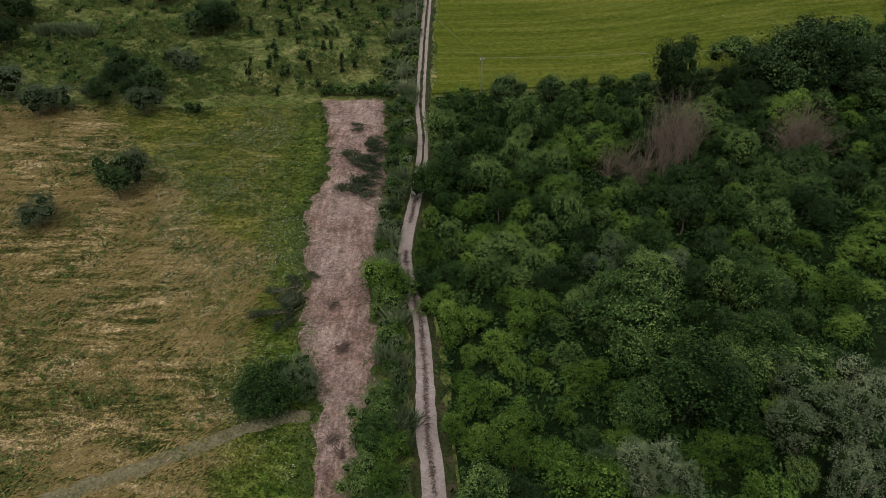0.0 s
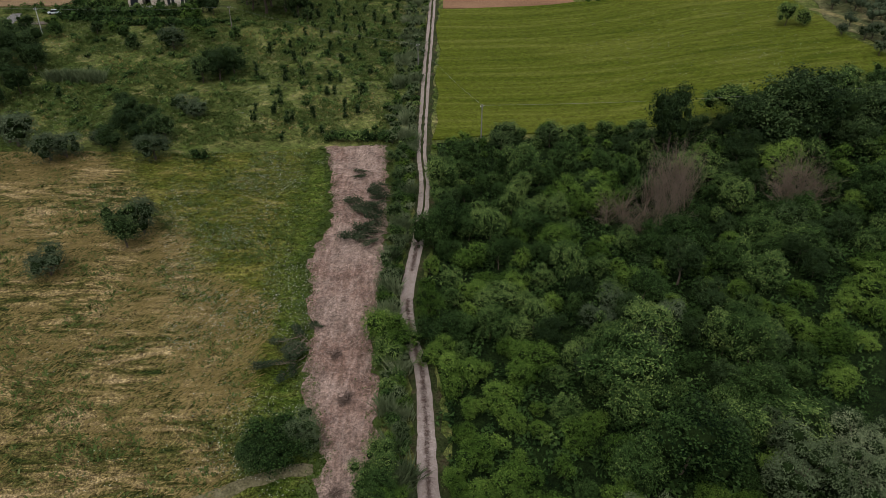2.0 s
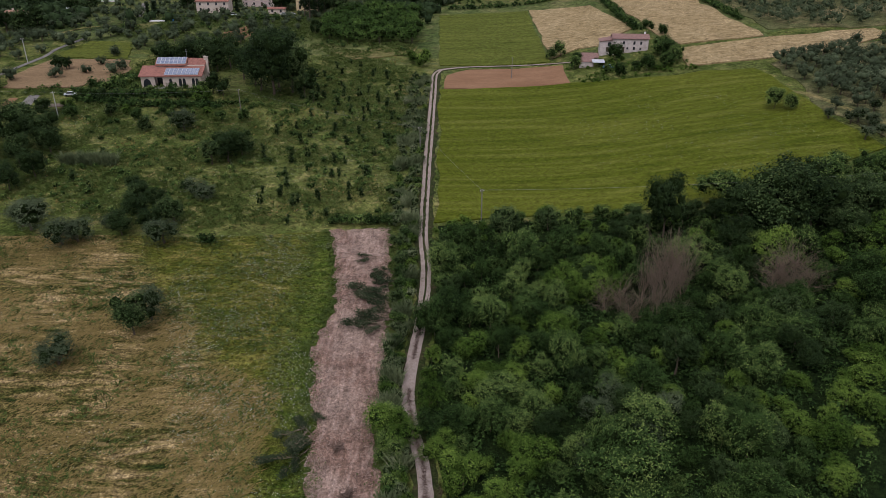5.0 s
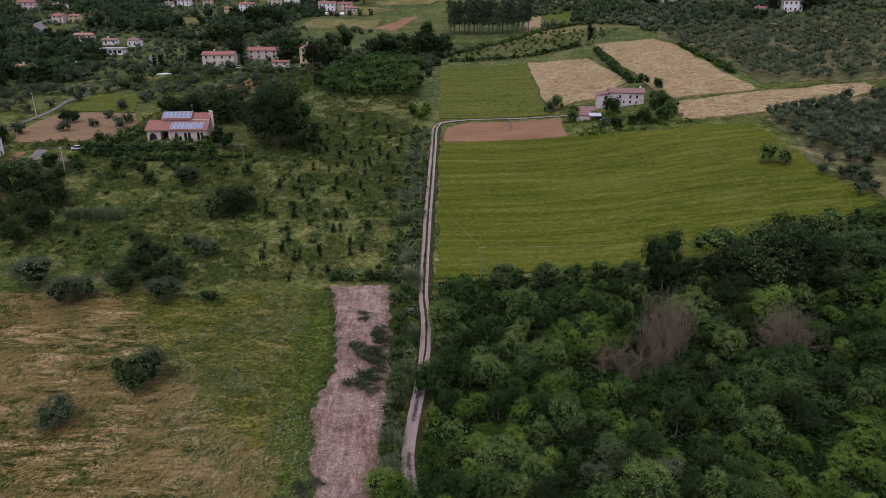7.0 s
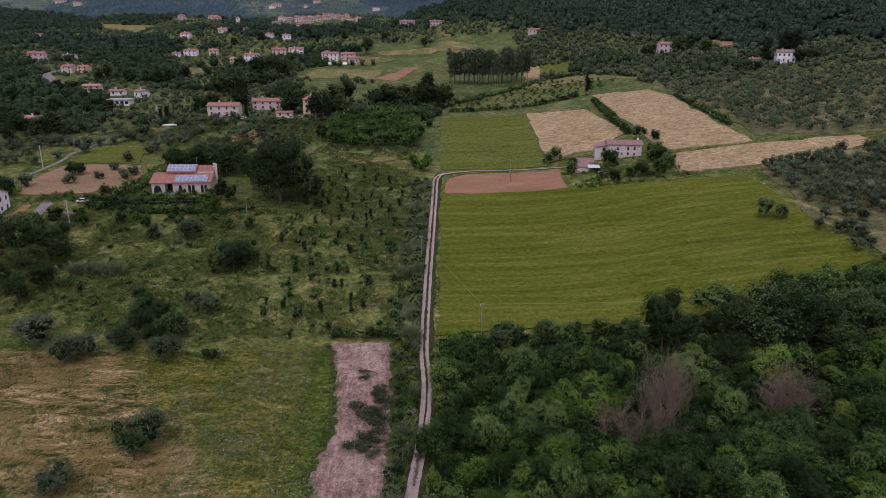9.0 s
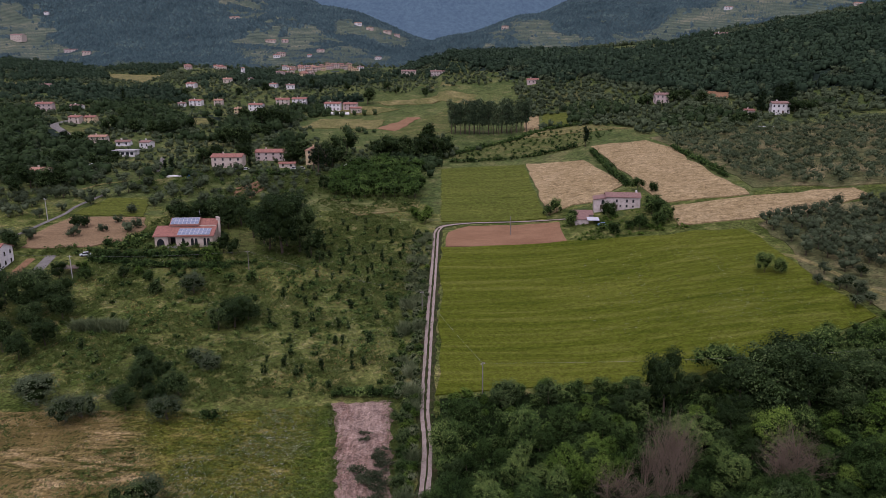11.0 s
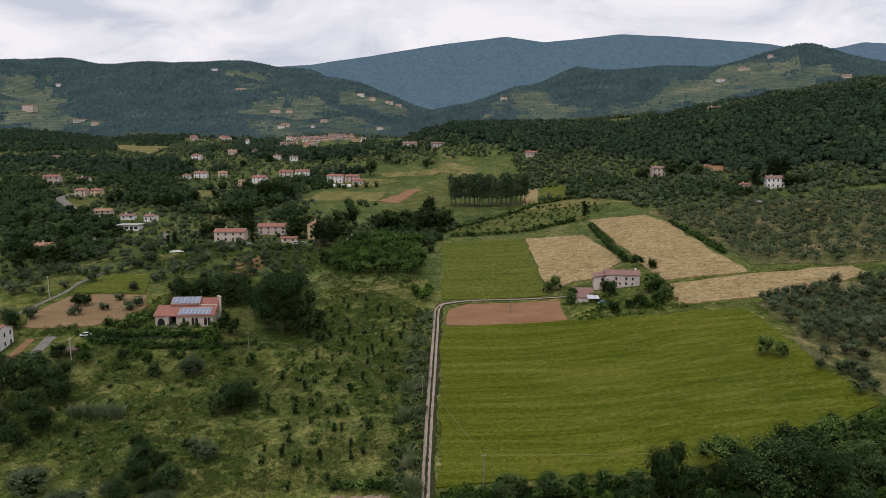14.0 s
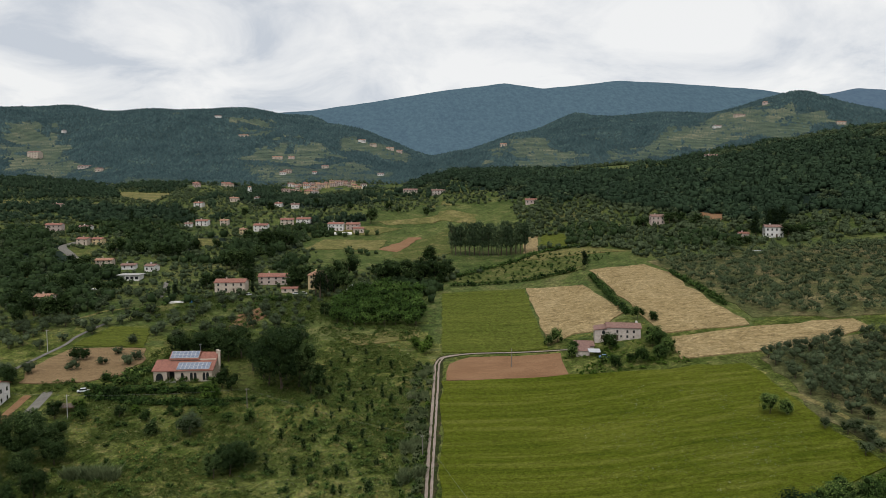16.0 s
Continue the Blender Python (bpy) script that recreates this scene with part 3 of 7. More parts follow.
ribbon("track_centre", [(x, y, 0.06 + 0.40 * min(1, max(0, (y - 100) / 45))) for x, y, h in TRACK_LINE if y > 108 and y < 279], 0.4, 0.30, VERGE, "grass strip between the wheel ruts", 0.9, 3)
drape("green_field", [(-2.6, 152), (22, 154), (43, 154.5), (60, 153), (100, 163), (114, 170), (113, 200), (111, 244), (84, 247.5), (47, 256), (-2, 255)],
      8, 0.35, CROP, "large field of short green grain in faint rows", ragged=1.1)
drape("ploughed_field", [(-1.2, 255.8), (47.5, 256.6), (47.5, 279), (10, 281), (0, 272)], 6, 0.3, PLOUGHED, "bare ploughed brown field beside the track", ragged=0.7)
drape("upper_crop_field", [(-2.6, 287), (43.6, 286), (43.2, 298), (44.4, 384.7), (22.6, 388), (-3.3, 383)], 8, 0.4, TALL_CROP, "green crop field with straight edges", ragged=0.5)
drape("wheat_field", [(45, 290), (58, 300), (66, 300), (86, 320), (77, 375), (44.8, 386)], 8, 0.45, WHEAT, "pale ripe wheat field", ragged=1.0)
drape("wheat_field_far", [(91, 314), (91, 284.5), (130, 283.5), (126, 350), (128, 376), (118.5, 403), (87, 405)], 8, 0.45, WHEAT, "pale ripe wheat field beside the hedge", ragged=1.2)
drape("wheat_field_low", [(91.8, 279), (91, 255), (133, 254), (170, 267), (171, 279.5), (131, 280)], 8, 0.45, WHEAT, "pale ripe wheat strip below the olive grove", ragged=1.2)


# ---- plants ----
def unit(v):
    return v / (np.linalg.norm(v, axis=-1, keepdims=True) + 1e-9)


def cards(centres, normals, sizes, rnd, aspect=1.0, curl=0.25):
    """A small pointed leaf spray at each centre."""
    n = len(centres)
    a = unit(np.cross(normals, rnd.normal(size=(n, 3))))
    b = np.cross(normals, a)
    s = sizes[:, None] * 0.5
    bend = normals * s * curl * rnd.uniform(-1, 1, (n, 1))
    k = rnd.uniform(-0.7, 0.3, (n, 1))
    corners = np.stack([centres + a * s * k - b * s * aspect * 0.95 + bend, centres + a * s * 1.25, centres - a * s * 0.8 + b * s * aspect * 0.95], 1)
    return corners.reshape(-1, 3), np.arange(3 * n).reshape(n, 3)


def ball(centre, radius, rnd):
    """The inside of a lobe: a lumpy closed core of 20 triangles, in many kinds coloured as shade."""
    g = (1 + math.sqrt(5)) / 2
    verts = np.array([(-1, g, 0), (1, g, 0), (-1, -g, 0), (1, -g, 0), (0, -1, g), (0, 1, g), (0, -1, -g), (0, 1, -g), (g, 0, -1), (g, 0, 1), (-g, 0, -1), (-g, 0, 1)], float)
    faces = np.array([(0, 11, 5), (0, 5, 1), (0, 1, 7), (0, 7, 10), (0, 10, 11), (1, 5, 9), (5, 11, 4), (11, 10, 2), (10, 7, 6), (7, 1, 8),
                      (3, 9, 4), (3, 4, 2), (3, 2, 6), (3, 6, 8), (3, 8, 9), (4, 9, 5), (2, 4, 11), (6, 2, 10), (8, 6, 7), (9, 8, 1)])
    return unit(verts) * radius * rnd.uniform(0.85, 1.12, (12, 1)) + centre, faces


def merge(pieces):
    verts, faces, n = [], [], 0
    for v, f in pieces:
        verts.append(v)
        faces.append(f + n)
        n += len(v)
    return np.concatenate(verts), np.concatenate(faces)


def tube(points, radii, sides=5):
    """A tapering limb through the points."""
    points = np.asarray(points, float)
    t = unit(np.gradient(points, axis=0))
    a = unit(np.cross(t, [0.31, 0.87, 0.17]))
    b = np.cross(t, a)
    ang = np.linspace(0, 2 * math.pi, sides, endpoint=False)
    ring = points[:, None] + np.asarray(radii)[:, None, None] * (np.cos(ang)[None, :, None] * a[:, None] + np.sin(ang)[None, :, None] * b[:, None])
    n = len(points)
    faces = [[i * sides + j, i * sides + (j + 1) % sides, (i + 1) * sides + (j + 1) % sides, (i + 1) * sides + j] for i in range(n - 1) for j in range(sides)]
    return ring.reshape(-1, 3), np.array(faces)


def crown(seed, radius, low, high, lobes, leaves, leaf, lobe=(0.36, 0.62), core=0.72, aspect=1.0, pinch=0.0, shag=0.5, stringy=0, spray=1.0):
    """Leaf sprays over several overlapping lobes, between two heights."""
    rnd = np.random.RandomState(seed)
    tall = high - low
    centres, radii = [], []
    for i in range(lobes):
        a, k = rnd.uniform(0, 2 * math.pi), rnd.uniform(0.15, 1) ** 0.6
        z = rnd.uniform(0.25, 0.8)
        reach = radius * 0.70 * k * (1 - pinch * z)
        rl = radius * rnd.uniform(*lobe) * (1 - 0.5 * pinch * z)
        centres.append((math.cos(a) * reach, math.sin(a) * reach, low + tall * z))
        radii.append(min(rl, tall * 0.45))
    centres, radii = np.array(centres), np.array(radii)
    squash = np.array([1, 1, min(1.0, tall / radius * 0.75)]) if pinch == 0 else np.array([1, 1, 1.4])
    sprays = max(3, leaves // 7)
    which = rnd.choice(lobes, sprays * 4, p=radii ** 2 / (radii ** 2).sum())
    way = unit(rnd.normal(size=(sprays * 4, 3)) + [0, 0, 0.45])
    reach = 1 + shag * rnd.normal(0, 0.16, (sprays * 4, 1)) + shag * 0.35 * (rnd.uniform(size=(sprays * 4, 1)) < 0.12)
    places = centres[which] + way * radii[which][:, None] * squash * reach
    deep = np.zeros(len(places), bool)
    for c, r in zip(centres, radii):
        deep |= np.linalg.norm((places - c) / squash, axis=1) < r * 0.8
    keep = np.flatnonzero(~deep & (places[:, 2] > low * 0.3))[:sprays]
    of = np.resize(keep, leaves)
    places = places[of] + rnd.normal(0, 1, (leaves, 3)) * leaf * spray * np.array([1, 1, 0.5])
    way = way[of]
    pieces = [cards(places, unit(way * 0.6 + [0, 0, 0.45] + rnd.normal(0, 0.42, way.shape)), leaf * rnd.uniform(0.55, 1.35, leaves), rnd, aspect)]
    if stringy:
        k = rnd.choice(len(places), stringy)
        drop = places[k] + [0, 0, -0.4]
        pieces.append(cards(drop, unit(np.c_[way[k][:, :2], np.zeros(len(k))] + 0.01), leaf * 1.8 * np.ones(len(k)), rnd, 0.3))
    for c, r in zip(centres, radii):
        v, f = ball(c, r * core, rnd)
        v = c + (v - c) * squash
        pieces.append((v, f))
    return merge(pieces)


def stem(seed, radius, tall, limbs, reach):
    """A tapered trunk with limbs."""
    rnd = np.random.RandomState(seed)
    lean = rnd.normal(0, 0.06, 2)
    hs = np.linspace(-0.4, tall, 5)
    line = [(lean[0] * h + 0.05 * rnd.normal(), lean[1] * h + 0.05 * rnd.normal(), h) for h in hs]
    pieces = [tube(line, radius * np.array([1.25, 1.0, 0.8, 0.6, 0.25]), 6)]
    for i in range(limbs):
        a, h = rnd.uniform(0, 2 * math.pi), tall * rnd.uniform(0.35, 0.85)
        d = np.array([math.cos(a), math.sin(a), rnd.uniform(0.5, 1.2)])
        start = np.array([lean[0] * h, lean[1] * h, h])
        pieces.append(tube([start, start + d * reach * 0.45, start + d * reach * 0.8 + [0, 0, reach * 0.2]], [radius * 0.5, radius * 0.3, radius * 0.1], 4))
    return merge(pieces)


def bare(seed, tall, spread, twigs, upright):
    """The bare branches of a dead tree."""
    rnd = np.random.RandomState(seed)
    pieces = []
    for i in range(twigs):
        a, h = rnd.uniform(0, 2 * math.pi), tall * rnd.uniform(0.02, 0.5)
        d = np.array([math.cos(a) * spread, math.sin(a) * spread, upright * rnd.uniform(0.7, 1.4)])
        base = np.array([math.cos(a) * spread * 0.15 * h, math.sin(a) * spread * 0.15 * h, h]) + rnd.normal(0, 0.25, 3) * [1, 1, 0]
        long = tall * rnd.uniform(0.25, 0.5)
        p = [base, base + d * long * 0.5 + rnd.normal(0, 0.15, 3), base + d * long + rnd.normal(0, 0.3, 3)]
        r = rnd.uniform(0.012, 0.030)
        pieces.append(tube(p, [r, r * 0.7, r * 0.25], 3))
        for j in range(5):
            k = rnd.uniform(0.3, 1)
            s = base + d * long * k
            e = s + (d * 0.6 + rnd.normal(0, 0.4, 3)) * long * rnd.uniform(0.15, 0.4)
            pieces.append(tube([s, (s + e) / 2 + rnd.normal(0, 0.06, 3), e], [r * 0.5, r * 0.35, r * 0.15], 3))
    return merge(pieces)


def blades(seed, count, spread, tall, width):
    """A clump of upright reed blades."""
    rnd = np.random.RandomState(seed)
    xy = rnd.normal(0, spread * 0.5, (count, 2))
    h = tall * rnd.uniform(0.55, 1.1, count)
    a = rnd.uniform(0, math.pi, count)
    side = np.stack([np.cos(a), np.sin(a), np.zeros(count)], 1) * (width * rnd.uniform(0.6, 1.3, count))[:, None]
    foot = np.c_[xy, np.zeros(count)]
    top = foot + np.c_[rnd.normal(0, 0.4, (count, 2)) * h[:, None], h]
    mid = foot * 0.45 + top * 0.55 + [0, 0, 0.15]
    v = np.stack([foot - side * 0.6, foot + side * 0.6, mid + side, mid - side, mid - side, mid + side, top + side * 0.3, top - side * 0.3], 1).reshape(-1, 3)
    return v, np.arange(8 * count).reshape(-1, 4)


class Kind:
    """A kind of plant: a few trunk and crown meshes, shared by all its plants."""

    def __init__(self, name, label, category, top, trunk, leaf_mat, bark_mat=None, top_name="crown", trunk_name="trunk", lobes=0):
        self.name, self.label, self.category = name, label, category
        self.top_name, self.trunk_name = top_name, trunk_name
        self.arrays = top
        self.lobes = lobes
        self.tops = [mesh_of(top_name, v, f, leaf_mat, inner=np.arange(len(f)) >= len(f) - 20 * lobes, inner_material=CROWN_SHADE) if lobes else mesh_of(top_name, v, f, leaf_mat) for v, f in top]
        self.trunks = [mesh_of(trunk_name, v, f, bark_mat or BARK, True) for v, f in trunk] if trunk else None
        self.mat = leaf_mat


def plant(kind, x, y, size=1.0, turn=None, pick=None, label="", group="", stretch=1.0, sink=0.0, lean=0.0):
    """One plant on the ground, an empty with its trunk and its crown."""
    seed = int(abs(x * 131 + y * 17)) % 9973
    kind = {SHADY: SHADY_FAR, OLIVE: OLIVE_FAR}.get(kind, kind) if y > 195 and (size < 1.7 or y > 300) else {THICKET: THICKET_FINE, BRIGHT: BRIGHT_FINE}.get(kind, kind) if y < 134 and size > 0.6 else kind
    pick = seed % len(kind.tops) if pick is None else pick % len(kind.tops)
    root = new(kind.name)
    root.empty_display_size = 0.3
    root.matrix_world = pose(x, y, height(x, y) - sink, (seed % 13 - 6) * lean, (seed % 11 - 5) * lean, (seed * 37) % 360 if turn is None else turn) @ Matrix.Diagonal((size * (1 + lean * (seed % 9 - 4) * 0.06), size, size * stretch, 1))
    tagged(root, label or kind.label, kind.category, group)
    if kind.trunks:
        new(kind.trunk_name, kind.trunks[pick % len(kind.trunks)]).parent = root
    new(kind.top_name, kind.tops[pick]).parent = root
    return root


def scatter(kind_arrays, xs, ys, sizes, rnd, lift=0.0, spin=2 * math.pi):
    """Many copies of plant arrays merged into one big array."""
    vs, fs, n = [], [], 0
    zs = land(xs, ys) + lift
    which = rnd.randint(0, len(kind_arrays), len(xs))
    turn = rnd.uniform(0, spin, len(xs))
    for i, (v, f) in enumerate(kind_arrays):
        m = np.flatnonzero(which == i)
        if not len(m):
            continue
        c, s = np.cos(turn[m])[:, None], np.sin(turn[m])[:, None]
        k = sizes[m][:, None]
        stretch = rnd.uniform(0.8, 1.2, (len(m), 1))
        x = (v[None, :, 0] * c - v[None, :, 1] * s) * k + xs[m][:, None]
        y = (v[None, :, 0] * s + v[None, :, 1] * c) * k + ys[m][:, None]
        z = v[None, :, 2] * k * stretch + zs[m][:, None]
        vs.append(np.stack([x, y, z], -1).reshape(-1, 3))
        fs.append((f[None] + (np.arange(len(m)) * len(v))[:, None, None]).reshape(-1, f.shape[1]) + n)
        n += len(m) * len(v)
    return np.concatenate(vs), np.concatenate(fs)


def stuff(name, arrays, material, label, category, each=0, lobes=0):
    """One object of many plants; each gives the faces of one plant, the last ones its shade-coloured core."""
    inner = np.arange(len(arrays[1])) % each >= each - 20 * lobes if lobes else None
    return tagged(new(name, mesh_of(name, *arrays, material, inner=inner, inner_material=CROWN_SHADE)), label, category, kind="stuff")


def spread_points(poly, spacing, seed, tries=30000, limit=None):
    """Points inside an outline, no two nearer than the spacing."""
    rnd = np.random.RandomState(seed)
    px, py = [p[0] for p in poly], [p[1] for p in poly]
    xs, ys = rnd.uniform(min(px), max(px), tries), rnd.uniform(min(py), max(py), tries)
    ok = inside(poly, xs, ys)
    cell, out = {}, []
    for x, y in zip(xs[ok], ys[ok]):
        i, j = int(x // spacing), int(y // spacing)
        if all((x - a) ** 2 + (y - b) ** 2 > spacing ** 2 for u in (-1, 0, 1) for v in (-1, 0, 1) for a, b in cell.get((i + u, j + v), ())):
            cell.setdefault((i, j), []).append((x, y))
            out.append((x, y))
            if limit and len(out) >= limit:
                break
    return out


def family(count, seed, **k):
    return [crown(seed + i, **k) for i in range(count)]


THICKET = Kind("thicket_tree", "dense green deciduous thicket tree with rounded crown", "tree",
               family(6, 10, radius=3.1, low=0.4, high=5.2, lobes=13, leaves=3000, leaf=0.225, lobe=(0.20, 0.50), shag=0.7, aspect=0.85), [stem(1, 0.09, 2.6, 4, 1.4), stem(2, 0.1, 2.4, 5, 1.2)], HEDGE_LEAF, lobes=13)
BRIGHT = Kind("thicket_tree", "bright green leafy thicket tree", "tree",
              family(5, 30, radius=2.8, low=0.3, high=4.2, lobes=12, leaves=2800, leaf=0.225, lobe=(0.20, 0.50), shag=0.7, aspect=0.85), [stem(3, 0.09, 2.2, 4, 1.2)], LIGHT_LEAF, lobes=12)
THICKET_FINE = Kind("thicket_tree", THICKET.label, "tree",
                    family(5, 10, radius=3.1, low=0.3, high=5.2, lobes=15, leaves=6200, leaf=0.172, lobe=(0.18, 0.46), shag=0.8, aspect=0.8, core=0.68), [stem(1, 0.09, 2.6, 4, 1.4)], HEDGE_LEAF, lobes=15)
BRIGHT_FINE = Kind("thicket_tree", BRIGHT.label, "tree",
                   family(4, 30, radius=2.8, low=0.2, high=4.2, lobes=14, leaves=5600, leaf=0.168, lobe=(0.18, 0.46), shag=0.8, aspect=0.8, core=0.68), [stem(3, 0.09, 2.2, 4, 1.2)], LIGHT_LEAF, lobes=14)
SHADY = Kind("broadleaf_tree", "dark green broadleaf tree with dense crown", "tree",
             family(4, 50, radius=3.2, low=0.7, high=6.8, lobes=16, leaves=4600, leaf=0.21, lobe=(0.20, 0.46), shag=0.75, aspect=0.8), [stem(4, 0.16, 3.8, 6, 1.8), stem(5, 0.15, 3.5, 5, 1.8)], DARK_LEAF, lobes=16)
SILVER = Kind("willow_tree", "silvery grey-green willow with feathery crown", "tree",
              family(3, 70, core=0.66, radius=3.0, low=0.3, high=6.6, lobes=20, leaves=8200, leaf=0.165, lobe=(0.18, 0.40), shag=0.7, aspect=0.5, stringy=500), [stem(6, 0.16, 3.5, 6, 1.8)], SILVER_LEAF, lobes=20)
SILVER_BUSH = Kind("bush", "silvery green leafy bush beside the farm track", "bush",
                   family(4, 75, radius=1.3, low=0.1, high=2.5, lobes=7, leaves=620, leaf=0.21, shag=0.65, aspect=0.55), [stem(17, 0.05, 1.0, 3, 0.5)], REED_LEAF, trunk_name="stem", lobes=7)
OLIVE = Kind("olive_tree", "grey-green olive tree with loose round crown", "tree",
             family(4, 90, radius=1.9, low=0.9, high=3.6, lobes=11, leaves=2300, leaf=0.19, aspect=0.6, core=0.62, lobe=(0.30, 0.52), shag=0.75), [stem(7, 0.16, 1.8, 4, 1.0), stem(8, 0.15, 1.6, 5, 1.0)], OLIVE_LEAF, lobes=11)
SAPLING = Kind("sapling", "young dark green sapling standing in rough grass", "tree",
               family(3, 110, radius=0.75, low=0.0, high=2.9, lobes=8, leaves=420, leaf=0.19, lobe=(0.4, 0.6), pinch=0.4), [stem(9, 0.035, 1.5, 2, 0.4)], DARK_LEAF, lobes=8)
BUSH = Kind("bush", "low dark green bush on the rough slope", "bush",
            family(4, 130, radius=1.35, low=0.1, high=1.9, lobes=5, leaves=420, leaf=0.25), [stem(10, 0.05, 0.9, 3, 0.5)], HEDGE_LEAF, trunk_name="stem", lobes=5)
CEDAR = Kind("cedar_tree", "tall dark green conifer with tiered branches", "tree",
             family(2, 155, radius=4.2, low=1.2, high=15.5, lobes=26, leaves=1500, leaf=0.42, lobe=(0.16, 0.34), pinch=0.6, shag=0.9, core=0.6, aspect=0.6), [stem(18, 0.3, 13, 8, 2.6)], CYPRESS_LEAF, lobes=26)
CYPRESS = Kind("cypress", "slender dark green column cypress", "tree",
               family(2, 150, radius=1.7, low=0.3, high=9.5, lobes=16, leaves=800, leaf=0.40, pinch=0.75, core=0.8), [stem(11, 0.14, 5, 0, 1)], CYPRESS_LEAF, lobes=16)
POPLAR = Kind("poplar_tree", "tall slender poplar in a straight row", "tree",
              family(3, 170, radius=2.5, low=0.8, high=18.0, lobes=22, leaves=1000, leaf=0.62, lobe=(0.3, 0.5), pinch=0.3, core=0.6, shag=0.8), [stem(12, 0.2, 14, 5, 1.6)], POPLAR_LEAF)
SHADY_FAR = Kind("broadleaf_tree", "dark green broadleaf tree with dense crown", "tree",
                 family(4, 60, radius=3.2, low=0.6, high=6.6, lobes=14, leaves=1250, leaf=0.38, lobe=(0.22, 0.48), shag=0.75, aspect=0.8), [stem(15, 0.16, 3.8, 5, 1.8)], DARK_LEAF, lobes=14)
OLIVE_FAR = Kind("olive_tree", "grey-green olive tree with loose round crown", "tree",
                 family(4, 95, radius=1.9, low=0.8, high=3.6, lobes=6, leaves=420, leaf=0.36, aspect=0.6, core=0.72, lobe=(0.42, 0.62)), [stem(16, 0.16, 1.8, 4, 1.0)], OLIVE_LEAF)
YOUNG = Kind("young_tree", "fresh green young tree in a plantation", "tree",
             family(3, 190, radius=2.4, low=0.9, high=5.6, lobes=9, leaves=620, leaf=0.42, lobe=(0.24, 0.5), shag=0.75), [stem(13, 0.1, 3.4, 4, 1.4)], YOUNG_LEAF, lobes=9)
DEAD = Kind("dead_tree", "bare dead tree with grey-brown branches", "tree",
            [bare(200, 9.5, 0.36, 70, 1.0), bare(201, 7.0, 0.8, 85, 0.7)], [stem(14, 0.10, 4, 5, 1.5)], DEAD_WOOD, DEAD_WOOD, top_name="bare_crown")
REED = Kind("reed_clump", "tall pale green reeds beside the track", "reeds",
            [blades(210 + i, 220, 1.4, 2.7, 0.10) for i in range(3)], None, REED_LEAF, top_name="foliage")

# the thicket between the track and the large field
THICKET_EDGE = [(3.0, 20), (2.4, 50), (1.4, 60), (0.4, 72), (-1.6, 82), (-3.4, 92), (-2.4, 104), (-1.6, 116), (-1.2, 128), (-2.0, 150), (20, 151.5), (43, 151.5), (60, 150),
                (98, 159), (118, 168), (150, 172), (150, 60), (70, 20)]
rnd = np.random.RandomState(5)
SILVERS = [(22.6, 50.6, 1.2), (18.6, 50.8, 0.85), (25.2, 48.5, 1.0), (41.5, 54.5, 1.6), (47.6, 51.5, 1.6), (42.4, 63.0, 0.95), (49.5, 58.5, 1.35), (44.5, 47.5, 1.3)]
GREYS = [(23.8, 85.7, 1.0), (31, 80.2, 1.05), (20.6, 76.6, 0.9), (27, 90, 0.9), (35, 86, 0.9)]
DEADS = [(43.5, 119.5, 1.35, 0), (39, 117.5, 1.15, 0), (34.5, 115, 1.15, 1), (45.5, 121, 1.35, 0), (41, 115, 1.25, 0), (31, 114, 1.05, 1), (37, 112, 1.15, 1), (43.5, 114, 1.25, 0), (40, 110.5, 1.05, 0), (43, 109.5, 0.9, 1), (35, 110.5, 1.0, 1), (46.5, 117, 1.2, 0),
         (65.5, 116.5, 1.6, 1), (63, 114, 1.3, 1), (68, 116.5, 1.4, 1), (66, 112.5, 1.25, 1), (69.5, 114, 1.1, 1)]
EDGE_TREES = [(13.2, 146.5, 1.0), (16.0, 147.5, 0.7), (24.5, 147.5, 0.9), (44.5, 142.5, 0.9), (40, 141, 0.75), (49.8, 140.5, 1.75), (57, 146.5, 0.9), (66, 139, 1.75), (70.5, 137, 2.3), (75.5, 138.5, 2.35), (79.5, 135, 1.9), (72.5, 132.5, 1.4), (61.5, 132, 1.2),
              (88, 136, 1.5), (93.5, 138, 1.6), (99, 135, 1.5), (104, 140, 1.5), (110, 142, 1.4), (84, 130, 1.2), (63, 146, 0.8), (0.6, 139, 0.6)]
taken = [(x, y, 2.4 * s) for x, y, s in SILVERS + GREYS + EDGE_TREES] + [(x, y, 3.9) for x, y, s, k in DEADS]
for x, y, s in SILVERS:
    plant(SILVER, x, y, s, group="silvery willows")
for x, y, s in GREYS:
    plant(OLIVE, x, y, s * 1.25, label="grey-green bushy tree among the thicket", stretch=1.1)
for x, y, s, k in DEADS:
    plant(DEAD, x, y, s * 1.08, pick=k, group="dead trees", lean=1.2)
for x, y, s in EDGE_TREES:
    plant(SHADY, x, y, s * (1.0 if x == 49.8 else 1.1), group="trees along the field edge", sink=0.6 * s, stretch=1.35 if x == 49.8 else 1.0, lean=0.6)
spots = [(x, y) for x, y in spread_points(THICKET_EDGE, 3.75, 11) if all((x - a) ** 2 + (y - b) ** 2 > (r * 0.8) ** 2 for a, b, r in taken)]
spots = [(x, y) for x, y in spots if x < 0.74 * y + 6]
spots.sort(key=lambda p: math.hypot(p[0], p[1]))
rest = {"a": [], "b": []}
